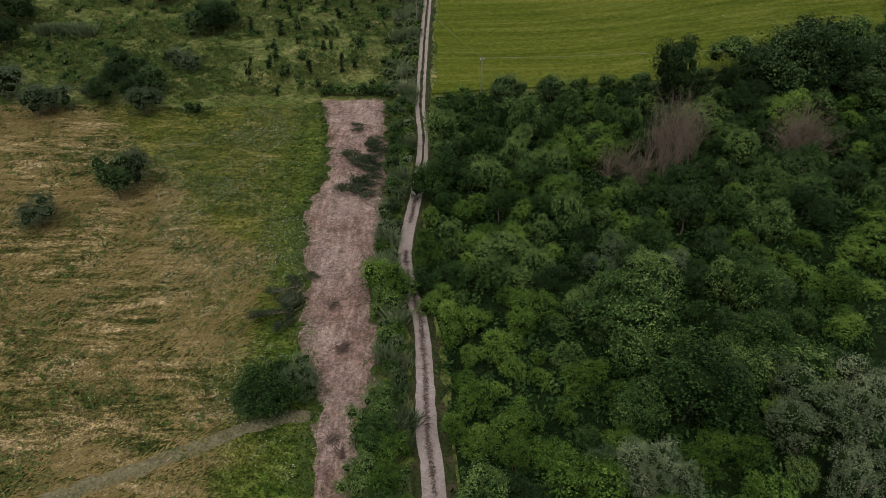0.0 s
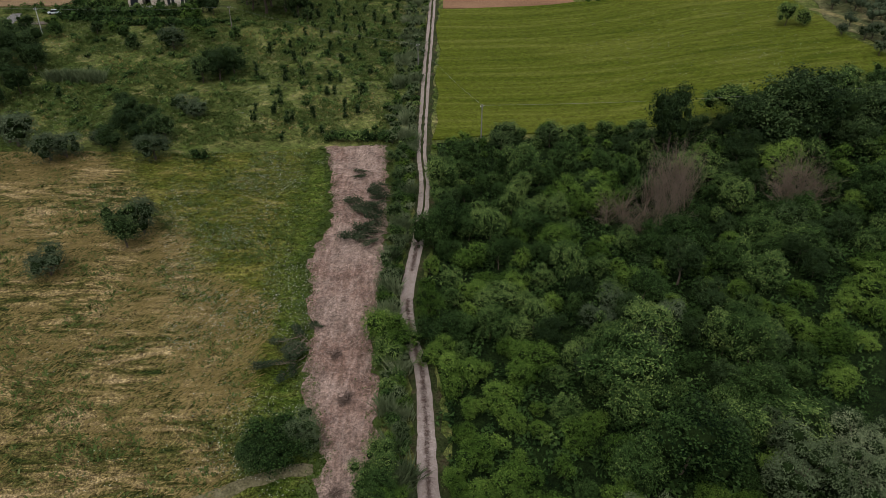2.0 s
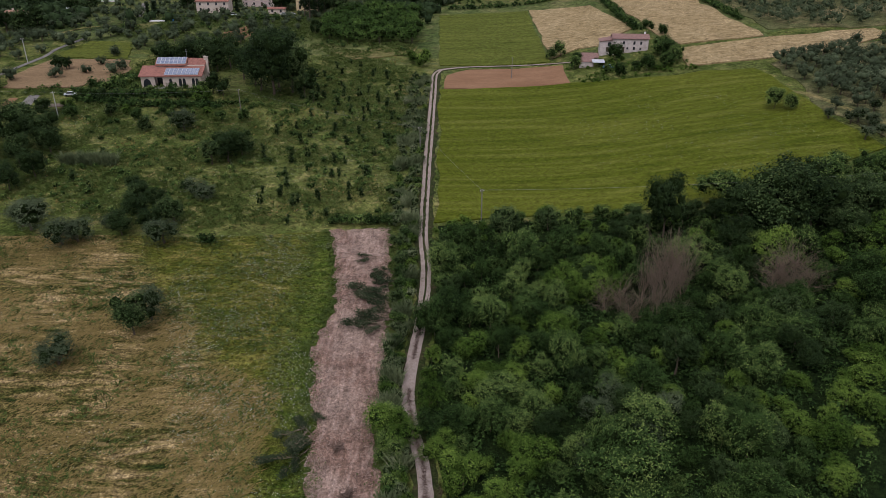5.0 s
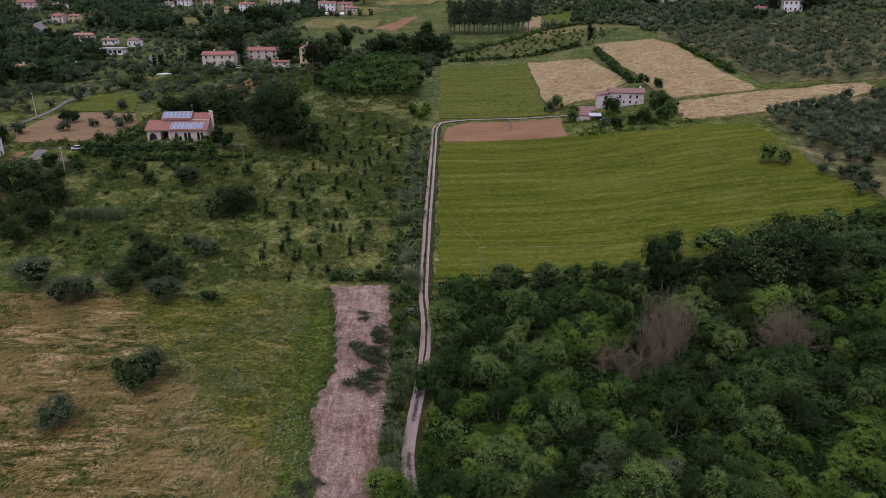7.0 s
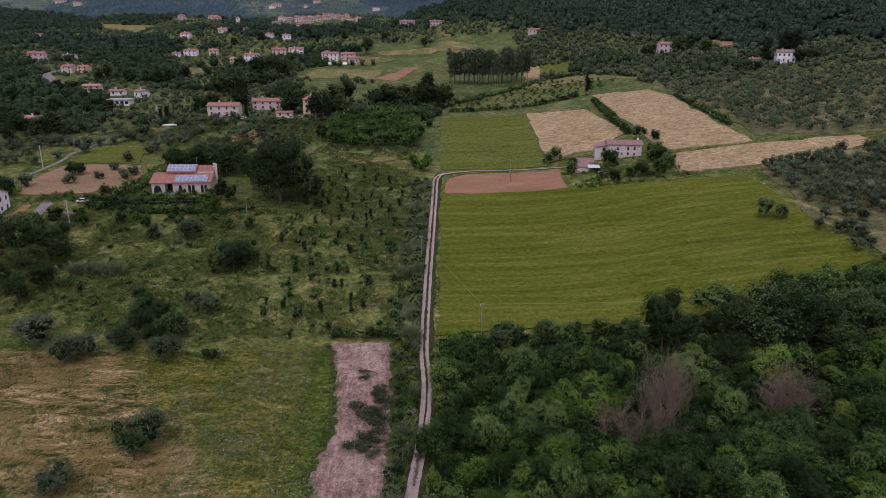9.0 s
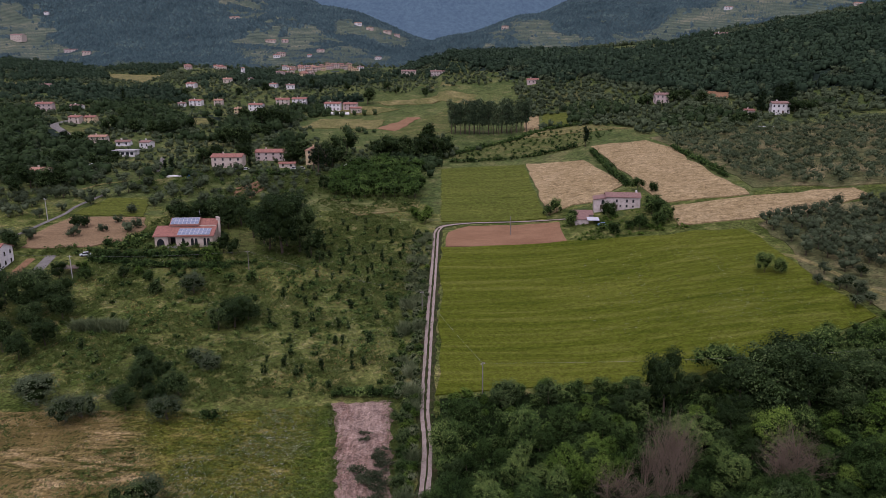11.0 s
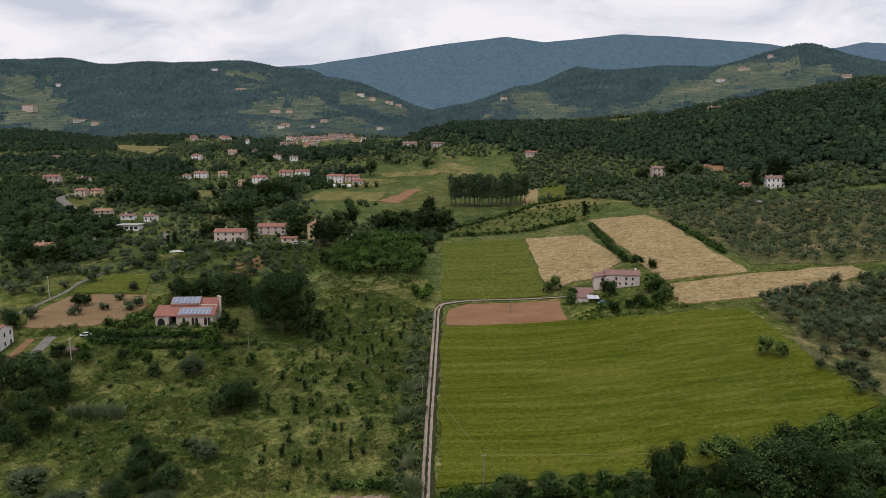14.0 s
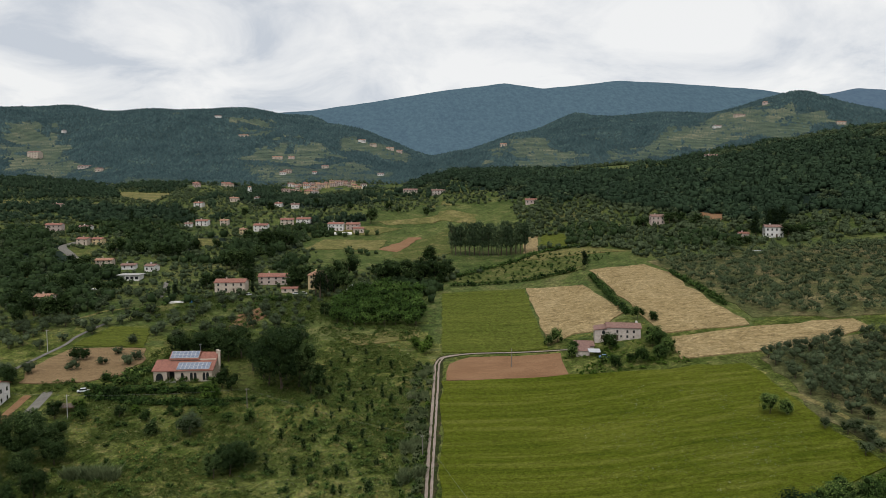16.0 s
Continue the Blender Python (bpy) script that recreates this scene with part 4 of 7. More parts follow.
for i, (x, y) in enumerate(spots):
    glade = math.sin(x * 0.11 + 1.2) * math.cos(y * 0.08) + 0.6 * math.sin(x * 0.05 + y * 0.13)
    bright = rnd.uniform(-0.7, 0.7) + 0.7 * glade + (0.55 if x < 14 else 0.1) + (0.22 if y < 78 else 0.0) > 0.47
    size = rnd.choice([0.62, 0.78, 0.95, 1.15, 1.4, 1.75], p=[0.2, 0.22, 0.22, 0.17, 0.12, 0.07]) * rnd.uniform(0.92, 1.08) * (0.9 if bright else 1.0)
    if y > 124 and x < 64:
        size *= 0.62 if y > 134 else 0.8
    if i < 290:
        shady = not bright and rnd.uniform() < 0.16
        plant(SHADY if shady else BRIGHT if bright else THICKET, x, y, size * (0.78 if shady else 1), stretch=rnd.uniform(0.75, 1.35), sink=0.2, lean=1.6, group="thicket trees")
    else:
        rest["b" if bright else "a"].append((x, y, size))
for key, kind in (("a", THICKET), ("b", BRIGHT)):
    p = np.array(rest[key])
    if len(p):
        stuff("thicket", scatter(kind.arrays, p[:, 0], p[:, 1], p[:, 2], rnd, -0.2), kind.mat, "dense green thicket of small trees", "thicket", len(kind.arrays[0][1]), kind.lobes)
# floor sheet whose colour carries the shade under the trees
drape("thicket_floor", THICKET_EDGE, 6, 0.06, THICKET_SHADE, "leafy thicket floor with its shade put into the colour", "undergrowth", 0.4)
# brambles on the ground below
p = np.array(spread_points(THICKET_EDGE, 1.6, 12, 40000))
p = p[p[:, 0] < 0.74 * p[:, 1] + 6]
low_bramble = [crown(230 + i, radius=1.0, low=0.0, high=0.9, lobes=1, leaves=44, leaf=0.33, core=0.7) for i in range(3)]
stuff("brambles", scatter(low_bramble, p[:, 0], p[:, 1], rnd.uniform(0.9, 1.9, len(p)), rnd, -0.1), HEDGE_LEAF, "low green brambles filling the thicket floor", "brambles", len(low_bramble[0][1]), 1)

# hedge between the cleared strip and the track
for x, y, s, kind in [(-7.9, 82, 1.5, BRIGHT), (-10.0, 84.5, 0.95, THICKET), (-8.6, 79, 0.9, THICKET), (-10.2, 87.5, 0.6, BRIGHT), (-9.4, 84, 0.7, BRIGHT), (-9.0, 58.6, 0.95, THICKET), (-5.7, 54.3, 0.9, BRIGHT), (-8.4, 55.5, 1.0, THICKET), (-6.4, 50, 1.0, BRIGHT), (-9.6, 50, 0.9, THICKET),
                       (-7.6, 62.5, 0.7, THICKET), (-6.5, 46, 0.9, THICKET), (-9, 44, 0.9, BRIGHT), (-9.4, 92, 0.5, THICKET), (-9.8, 118, 0.55, SHADY), (-9.2, 123, 0.6, THICKET), (-9.0, 111, 0.55, THICKET), (-9.6, 132, 0.6, SHADY),
                       (-10.8, 139, 0.6, SHADY), (-9.0, 143, 0.6, THICKET), (-9.5, 127, 0.6, THICKET)]:
    plant(kind, x, y, s, label="leafy green hedge tree beside the farm track", group="hedge trees")
for y in np.arange(44, 150, 1.75):
    for k in range(2):
        x = np.interp(y, [44, 60, 75, 92, 105, 125, 150], [-4.6, -4.8, -5.9, -8.2, -7.8, -7.0, -7.8]) - 1.7 * k + rnd.uniform(-0.7, 0.4)
        kind, s = ((REED, 0.9), (BUSH, 0.9), (SILVER_BUSH, 0.9), (BRIGHT, 0.48))[rnd.choice(4, p=[0.18, 0.27, 0.33, 0.22])]
        plant(kind, x, y + rnd.uniform(-0.6, 0.6), s * rnd.uniform(0.7, 1.15), label="" if kind is REED else "leafy hedge bush beside the farm track", group="hedge along the track")
for y in np.arange(150, 272, 2.5):
    for k in range(3):
        x = -7.4 - k * 2.4 + rnd.uniform(-1.2, 0.6)
        kind = (REED, BUSH, SILVER_BUSH, BRIGHT)[rnd.choice(4, p=[0.24, 0.32, 0.36, 0.08])]
        plant(kind, x, y + rnd.uniform(-0.8, 0.8), rnd.uniform(0.65, 1.05) * (0.42 if kind is BRIGHT else 1.0), label="" if kind is REED else "leafy hedge bush beside the farm track", group="hedge along the track")
for i in range(13):
    plant(BUSH, -27 + i * 1.1, 151.0 + rnd.uniform(-0.9, 0.9), rnd.uniform(0.9, 1.3), label="dense green bramble mound beyond the bare soil", group="brambles beyond the strip")
for x, y, s in [(-15, 168, 1.1), (-13.5, 160, 1.0), (-17, 156, 0.8), (-14, 150.5, 1.1), (-12, 152.5, 1.2), (-14.5, 181, 1.0), (-17.5, 205, 1.1), (-15, 222, 1.0), (-13, 240, 1.1), (-11, 252, 1.2), (-9.5, 285, 1.7), (-13, 292, 1.7), (-8, 296, 1.5)]:
    plant(BUSH if s < 1.5 else BRIGHT, x, y, s if s < 1.5 else s * 0.7, label="dark green bush beside the overgrown hedge")

# meadow
plant(SHADY, -58.0, 107.0, 1.15, pick=1, label="dark round-crowned tree alone in the dry meadow", stretch=1.25)
plant(OLIVE, -56.4, 111.5, 1.8, pick=2, label="grey-green tree beside a darker tree in the meadow", stretch=1.35, sink=1.2)
plant(OLIVE, -67.8, 98.5, 1.85, label="grey-green bush alone in the dry meadow", stretch=0.85, sink=0.9)
plant(THICKET, -21.6, 62.0, 1.45, label="large dark green bush beside the cleared strip", stretch=0.85)
plant(SHADY, -24.0, 61.0, 0.9, label="dark green bush beside the cleared strip", stretch=0.8)
plant(SILVER, -18.4, 63.6, 1.0, label="drooping pale willow bush beside the cleared strip")

# rough slope with saplings and bushes
for x, y, s, kind in [(-96.4, 144, 1.5, OLIVE), (-86.5, 137.5, 1.35, OLIVE), (-99.5, 146, 1.2, OLIVE), (-83.5, 139.5, 1.1, OLIVE), (-75.2, 142.8, 0.9, THICKET), (-77.5, 158, 1.0, THICKET), (-74, 150, 1.0, THICKET), (-82.3, 167, 0.6, THICKET), (-64.5, 139.7, 1.25, OLIVE),
                       (-65.1, 149, 1.0, THICKET), (-69, 145, 0.95, THICKET), (-63.6, 163.3, 1.0, OLIVE), (-61, 161.5, 0.9, OLIVE), (-54.9, 141.2, 1.3, BUSH), (-68.5, 167, 0.5, THICKET), (-62.5, 186, 1.45, SHADY), (-66.5, 183.5, 1.05, SHADY), (-59.5, 189.5, 1.3, SHADY), (-64, 191, 1.1, SHADY),
                       (-94.6, 207, 0.75, THICKET), (-82.8, 208, 1.35, OLIVE), (-91.8, 220.5, 0.9, BUSH), (-108.1, 212, 0.9, BUSH), (-80, 166, 0.5, THICKET), (-72, 156, 0.8, THICKET), (-79, 146, 0.8, OLIVE), (-71, 161, 0.6, BUSH)]:
    plant(SHADY if kind is THICKET else kind, x, y, s * (1.6 if kind is OLIVE else 1.08), label="grey-green bushy olive on the rough slope" if kind is OLIVE else "dark green shrub on the rough grassy slope", group="shrubs on the slope", sink=1.1 if kind is OLIVE else 0.4)
SAPLINGS = [(-48, 166), (-47.3, 160), (-37.8, 161), (-29.3, 153.6), (-38, 149.5), (-21.9, 164.7), (-22, 177), (-32.1, 186.3), (-40.5, 190), (-44.6, 178), (-31.5, 176.6), (-42.4, 205.5), (-35.3, 210.7),
            (-92.9, 165.3), (-99.5, 170), (-52.5, 187), (-30.2, 199), (-53.2, 207), (-48.1, 212.4), (-28.2, 228), (-32.5, 227.8), (-37.2, 245.6), (-28.4, 249.3), (-44.2, 232.8)]
SLOPE_EDGE = [(-55, 196), (-48, 160), (-22, 158), (-17, 200), (-16, 270), (-40, 290), (-56, 262), (-52, 230)]
for i, (x, y) in enumerate(SAPLINGS + spread_points(SLOPE_EDGE, 5.5, 21, limit=75)):
    plant(SAPLING if i < 24 or i % 3 else BUSH, x, y, rnd.uniform(0.85, 1.45) * (1 if i < 24 or i % 3 else 0.75), group="saplings on the slope")
for i, (x, y) in enumerate(spread_points([(-112, 172), (-100, 160), (-72, 170), (-58, 200), (-70, 226), (-118, 224)], 6.5, 22, limit=26)):
    plant(BUSH, x, y, rnd.uniform(0.45, 0.95), group="bushes on the slope")
for i in range(9):
    plant(REED, -107 + i * 1.6, 181.5 + rnd.uniform(-0.8, 0.8), rnd.uniform(1.0, 1.3), label="dense stand of tall pale green reeds", group="reed stand")
for x, y, s in [(-62.5, 245, 3.0), (-56, 247, 2.3), (-68, 249, 2.5), (-63, 255, 2.6), (-51, 243, 1.6), (-72, 256, 1.9), (-78, 262, 1.9), (-86.5, 275, 1.9), (-95, 276, 1.9), (-103, 275, 1.7), (-109.9, 274, 1.5), (-118, 281, 1.0), (-84.6, 245, 1.1), (-80.5, 243, 0.9), (-91, 272, 1.4), (-99, 281, 1.4),
                (-47, 238, 0.7), (-124, 188, 2.0), (-138, 198, 1.6), (-128, 199, 1.5), (-114.5, 188, 1.2), (-133, 206, 1.2), (-119, 195, 1.5), (-118, 178, 1.3), (-131, 180, 2.0), (-110, 171, 1.2), (-140, 190, 2.0), (-113, 164, 1.1), (-120, 168, 1.4), (-129, 168, 1.5)]:
    plant(SHADY, x, y, s, label="large dark green broadleaf tree with wide crown", group="large dark trees", stretch=1.3 if s > 2.2 else 1.1, lean=0.5)

# weeds, grass and flowers
def tufts(seed, count, tall, width, lean):
    rnd = np.random.RandomState(seed)
    a = rnd.uniform(0, 2 * math.pi, count)
    side = np.stack([-np.sin(a), np.cos(a), np.zeros(count)], 1) * width * rnd.uniform(0.5, 1.2, (count, 1))
    foot = np.stack([np.cos(a), np.sin(a), np.zeros(count)], 1) * 0.12
    top = foot + np.stack([np.cos(a) * lean, np.sin(a) * lean, np.ones(count)], 1) * tall * rnd.uniform(0.6, 1.2, (count, 1))
    v = np.stack([foot - side, foot + side, top + side * 0.6, top - side * 0.6], 1).reshape(-1, 3)
    return v, np.arange(4 * count).reshape(-1, 4)


def sown(edge, count, seed, patch, low, density=1.0):
    """Points inside an outline, thick in patches."""
    rnd = np.random.RandomState(seed)
    px, py = [q[0] for q in edge], [q[1] for q in edge]
    x, y = rnd.uniform(min(px), max(px), count), rnd.uniform(min(py), max(py), count)
    ok = inside(edge, x, y) & (value_noise(x, y, patch, seed) * 0.7 + value_noise(x, y, patch * 0.3, seed + 1) * 0.3 > low + rnd.normal(0, 0.08, count))
    return x[ok], y[ok]


ROUGH_EDGE = [(-125, 150), (-60, 147), (-28, 151), (-14, 152), (-13, 275), (-20, 300), (-62, 320), (-62, 255), (-88, 238), (-126, 235), (-135, 180)]
x, y = sown(ROUGH_EDGE, 26000, 31, 9, 0.44)
clumps = [crown(240 + i, radius=0.55, low=0.0, high=0.6, lobes=1, leaves=13, leaf=0.36, core=0.4) for i in range(3)]
clumps = [(v[:39], f[:13]) for v, f in clumps]
stuff("weeds", scatter(clumps, x, y, rnd.uniform(0.6, 1.5, len(x)), rnd), WEED_LEAF, "tall weeds and brambles on the rough slope", "weeds")
x, y = sown([(-124, 158), (-60, 150), (-16, 156), (-15, 268), (-58, 262), (-72, 236), (-126, 224)], 1500, 87, 13, 0.56)
stuff("scrub", scatter([crown(355 + i, radius=1.3, low=0.0, high=1.7, lobes=3, leaves=150, leaf=0.32) for i in range(4)], x, y, rnd.uniform(0.35, 0.95, len(x)), rnd), HEDGE_LEAF, "low dark green brambles on the rough slope", "scrub")
x, y = sown(ROUGH_EDGE, 14000, 33, 14, 0.58)
stuff("dry_grass", scatter([tufts(250 + i, 4, 0.5, 0.11, 1.1) for i in range(3)], x, y, rnd.uniform(0.4, 0.9, len(x)), rnd), DRY_BLADE, "pale dry grass tufts on the rough slope", "grass")
MEADOW_SOWN = [(-100, 38), (-27, 38), (-29, 146), (-60, 143), (-115, 140)]


def lodged(seed, count, long, width):
    """Dry stalks that lie over one another in one direction."""
    rnd = np.random.RandomState(seed)
    foot = np.c_[rnd.normal(0, 0.35, (count, 2)), np.full(count, 0.03)]
    a = rnd.normal(0, 0.45, count)
    way = np.stack([np.cos(a), np.sin(a), rnd.uniform(0.1, 0.45, count)], 1) * (long * rnd.uniform(0.5, 1.3, count))[:, None]
    side = np.stack([-np.sin(a), np.cos(a), np.full(count, 0.3)], 1) * (width * rnd.uniform(0.6, 1.3, count))[:, None]
    return np.stack([foot - side, foot + side, foot + way], 1).reshape(-1, 3), np.arange(3 * count).reshape(-1, 3)


x, y = sown(MEADOW_SOWN, 60000, 35, 7, 0.50)
tan_side = x + 0.24 * y + 0.66 * np.maximum(y - 90, 0) < -9 + 12 * (value_noise(x, y, 9, 3) - 0.5)
x, y = x[tan_side], y[tan_side]
stuff("dry_grass", scatter([lodged(260 + i, 5, 0.85, 0.06) for i in range(4)], x, y, rnd.uniform(0.6, 1.4, len(x)), rnd, spin=1.0), DRY_BLADE, "pale dry grass lodged in the meadow", "grass")
x, y = sown(MEADOW_SOWN, 18000, 36, 6, 0.52)
stuff("meadow_weeds", scatter([tufts(265 + i, 4, 0.34, 0.10, 1.2) for i in range(3)], x, y, rnd.uniform(0.6, 1.4, len(x)), rnd), WEED_LEAF, "green weeds between the dry meadow grass", "grass")
GREEN_SOWN = [(-34, 60), (-19, 58), (-20, 74), (-22, 92), (-24, 105), (-23, 117), (-27, 146), (-60, 143), (-56, 118), (-46, 90)]
x, y = sown(GREEN_SOWN, 6000, 37, 8, 0.5)
stuff("meadow_grass", scatter([tufts(270 + i, 4, 0.30, 0.09, 1.3) for i in range(3)], x, y, rnd.uniform(0.6, 1.4, len(x)), rnd), WEED_LEAF, "green grass tufts in the meadow", "grass")
# grass creeping over the rims of the bare soil
for line, side in ((STRIP_EDGE[1:10], -1), (STRIP_EDGE[10:18], 1)):
    line = np.array(line, float)
    far = np.concatenate([[0], np.cumsum(np.hypot(*np.diff(line, axis=0).T))])
    d = rnd.uniform(0, far[-1], 2400)
    off = rnd.normal(0, 0.8, len(d)) + 0.9 * (value_noise(d, d * 0, 4, 8) - 0.5)
    stuff("meadow_grass", scatter([tufts(275 + i, 5, 0.2, 0.09, 1.4) for i in range(3)], np.interp(d, far, line[:, 0]) + off + 0.3 * side, np.interp(d, far, line[:, 1]), rnd.uniform(0.6, 1.5, len(d)), rnd), WEED_LEAF, "green grass creeping over the rim of the soil", "grass")
petal = [(np.array([(-0.09, -0.07, 0.5), (0.08, -0.08, 0.52), (0.09, 0.07, 0.5), (-0.07, 0.09, 0.53)]), np.array([[0, 1, 2, 3]]))]
for edge, count, seed, low in ((GREEN_SOWN, 20000, 41, 0.46), (MEADOW_SOWN, 9000, 43, 0.60), (ROUGH_EDGE, 48000, 45, 0.46), ([(-27, 52), (-17, 51), (-17, 57), (-22, 58.5)], 500, 47, 0.4)):
    x, y = sown(edge, count, seed, 11, low)
    if len(x):
        stuff("white_flowers", scatter(petal, x, y, rnd.uniform(0.25, 0.7, len(x)), rnd), PETAL, "small white wild flowers in the grass", "flowers")
x, y = sown([(38, 175), (70, 166), (104, 176), (104, 214), (76, 238), (46, 232)], 9000, 49, 8, 0.52)
stuff("white_flowers", scatter(petal, x, y, rnd.uniform(0.35, 0.8, len(x)), rnd), PETAL, "white wild flowers in faint streaks over the green field", "flowers")


# ---- distance: mountains, woods, groves and fields ----
def far_mountain(name, crest, front, foot, material, label, seed):
    """A distant range: a crest line with spurs that fall towards the valley."""
    xs = np.linspace(crest[0][0], crest[-1][0], 200)
    top = np.interp(xs, [c[0] for c in crest], [c[2] for c in crest])
    ks = np.linspace(-0.35, 1, 40)
    kk, xx = np.meshgrid(ks, xs, indexing="ij")
    tt = np.broadcast_to(top, xx.shape)
    yy = crest[0][1] - kk * front
    spur = value_noise(xx + kk * 500, kk * 300, 420, seed) - 0.5 + 0.22 * (value_noise(xx - kk * 300, kk * 500, 170, seed + 1) - 0.5)
    fall = np.where(kk > 0, kk ** 1.15, -kk * 1.5)
    zz = tt - (tt - foot) * np.clip(fall, 0, 1.2) + spur * 230 * np.sin(np.clip(kk, 0, 1) * math.pi) ** 1.6 + 5 * (value_noise(xx, yy, 90, seed + 2) - 0.5)
    verts = np.stack([xx, yy, zz], -1).reshape(-1, 3)
    return tagged(new(name, mesh_of(name, verts, grid_faces(len(ks), len(xs)), material, True)), label, "mountain", kind="structure")


# distance haze put in as blue emission over a bluish wood colour
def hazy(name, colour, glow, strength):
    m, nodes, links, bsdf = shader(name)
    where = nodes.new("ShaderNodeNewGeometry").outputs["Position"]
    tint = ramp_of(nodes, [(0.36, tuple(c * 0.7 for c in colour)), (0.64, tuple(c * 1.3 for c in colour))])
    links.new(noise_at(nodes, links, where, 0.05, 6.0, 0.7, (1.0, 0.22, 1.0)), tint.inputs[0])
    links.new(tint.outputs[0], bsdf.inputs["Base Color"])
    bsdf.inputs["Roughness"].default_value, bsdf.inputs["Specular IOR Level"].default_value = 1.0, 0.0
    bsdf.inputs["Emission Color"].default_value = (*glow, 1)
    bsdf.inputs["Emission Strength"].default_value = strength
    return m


HAZE_NEAR = hazy("mountain_haze_glow", (0.036, 0.058, 0.056), (0.27, 0.43, 0.72), 0.15)
HAZE_FAR = hazy("far_mountain_haze_glow", (0.03, 0.045, 0.045), (0.32, 0.48, 0.78), 0.19)
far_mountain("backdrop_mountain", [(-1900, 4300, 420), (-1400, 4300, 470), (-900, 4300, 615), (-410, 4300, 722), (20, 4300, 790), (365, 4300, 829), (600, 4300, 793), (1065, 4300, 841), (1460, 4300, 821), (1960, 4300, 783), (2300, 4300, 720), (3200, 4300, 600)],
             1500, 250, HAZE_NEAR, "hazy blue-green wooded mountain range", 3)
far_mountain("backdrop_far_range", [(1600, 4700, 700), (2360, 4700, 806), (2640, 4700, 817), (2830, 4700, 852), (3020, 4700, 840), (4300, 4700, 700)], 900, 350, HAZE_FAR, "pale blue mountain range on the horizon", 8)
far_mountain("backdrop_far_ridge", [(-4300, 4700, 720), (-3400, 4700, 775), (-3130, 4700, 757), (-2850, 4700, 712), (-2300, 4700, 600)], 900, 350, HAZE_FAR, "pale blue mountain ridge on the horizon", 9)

# fields between the groves
DRY_GRASS = earth("dry_pasture", [([(0.3, (0.10, 0.112, 0.034)), (0.5, (0.17, 0.158, 0.056)), (0.7, (0.27, 0.222, 0.10))], 0.10, None, 0)], [(0.5, 0.7, 1.2), (1.6, 0.65, 1.25)], 0.7)
PASTURE = earth("green_pasture", [([(0.3, (0.055, 0.078, 0.018)), (0.5, (0.09, 0.105, 0.03)), (0.7, (0.16, 0.145, 0.055))], 0.1, None, 0)], [(0.6, 0.6, 1.3), (1.8, 0.6, 1.35)], 0.8)
ASPHALT = earth("lane_gravel", [([(0.3, (0.15, 0.14, 0.125)), (0.7, (0.24, 0.225, 0.20))], 0.3, None, 0)], [(3.0, 0.85, 1.05)], 0.3)
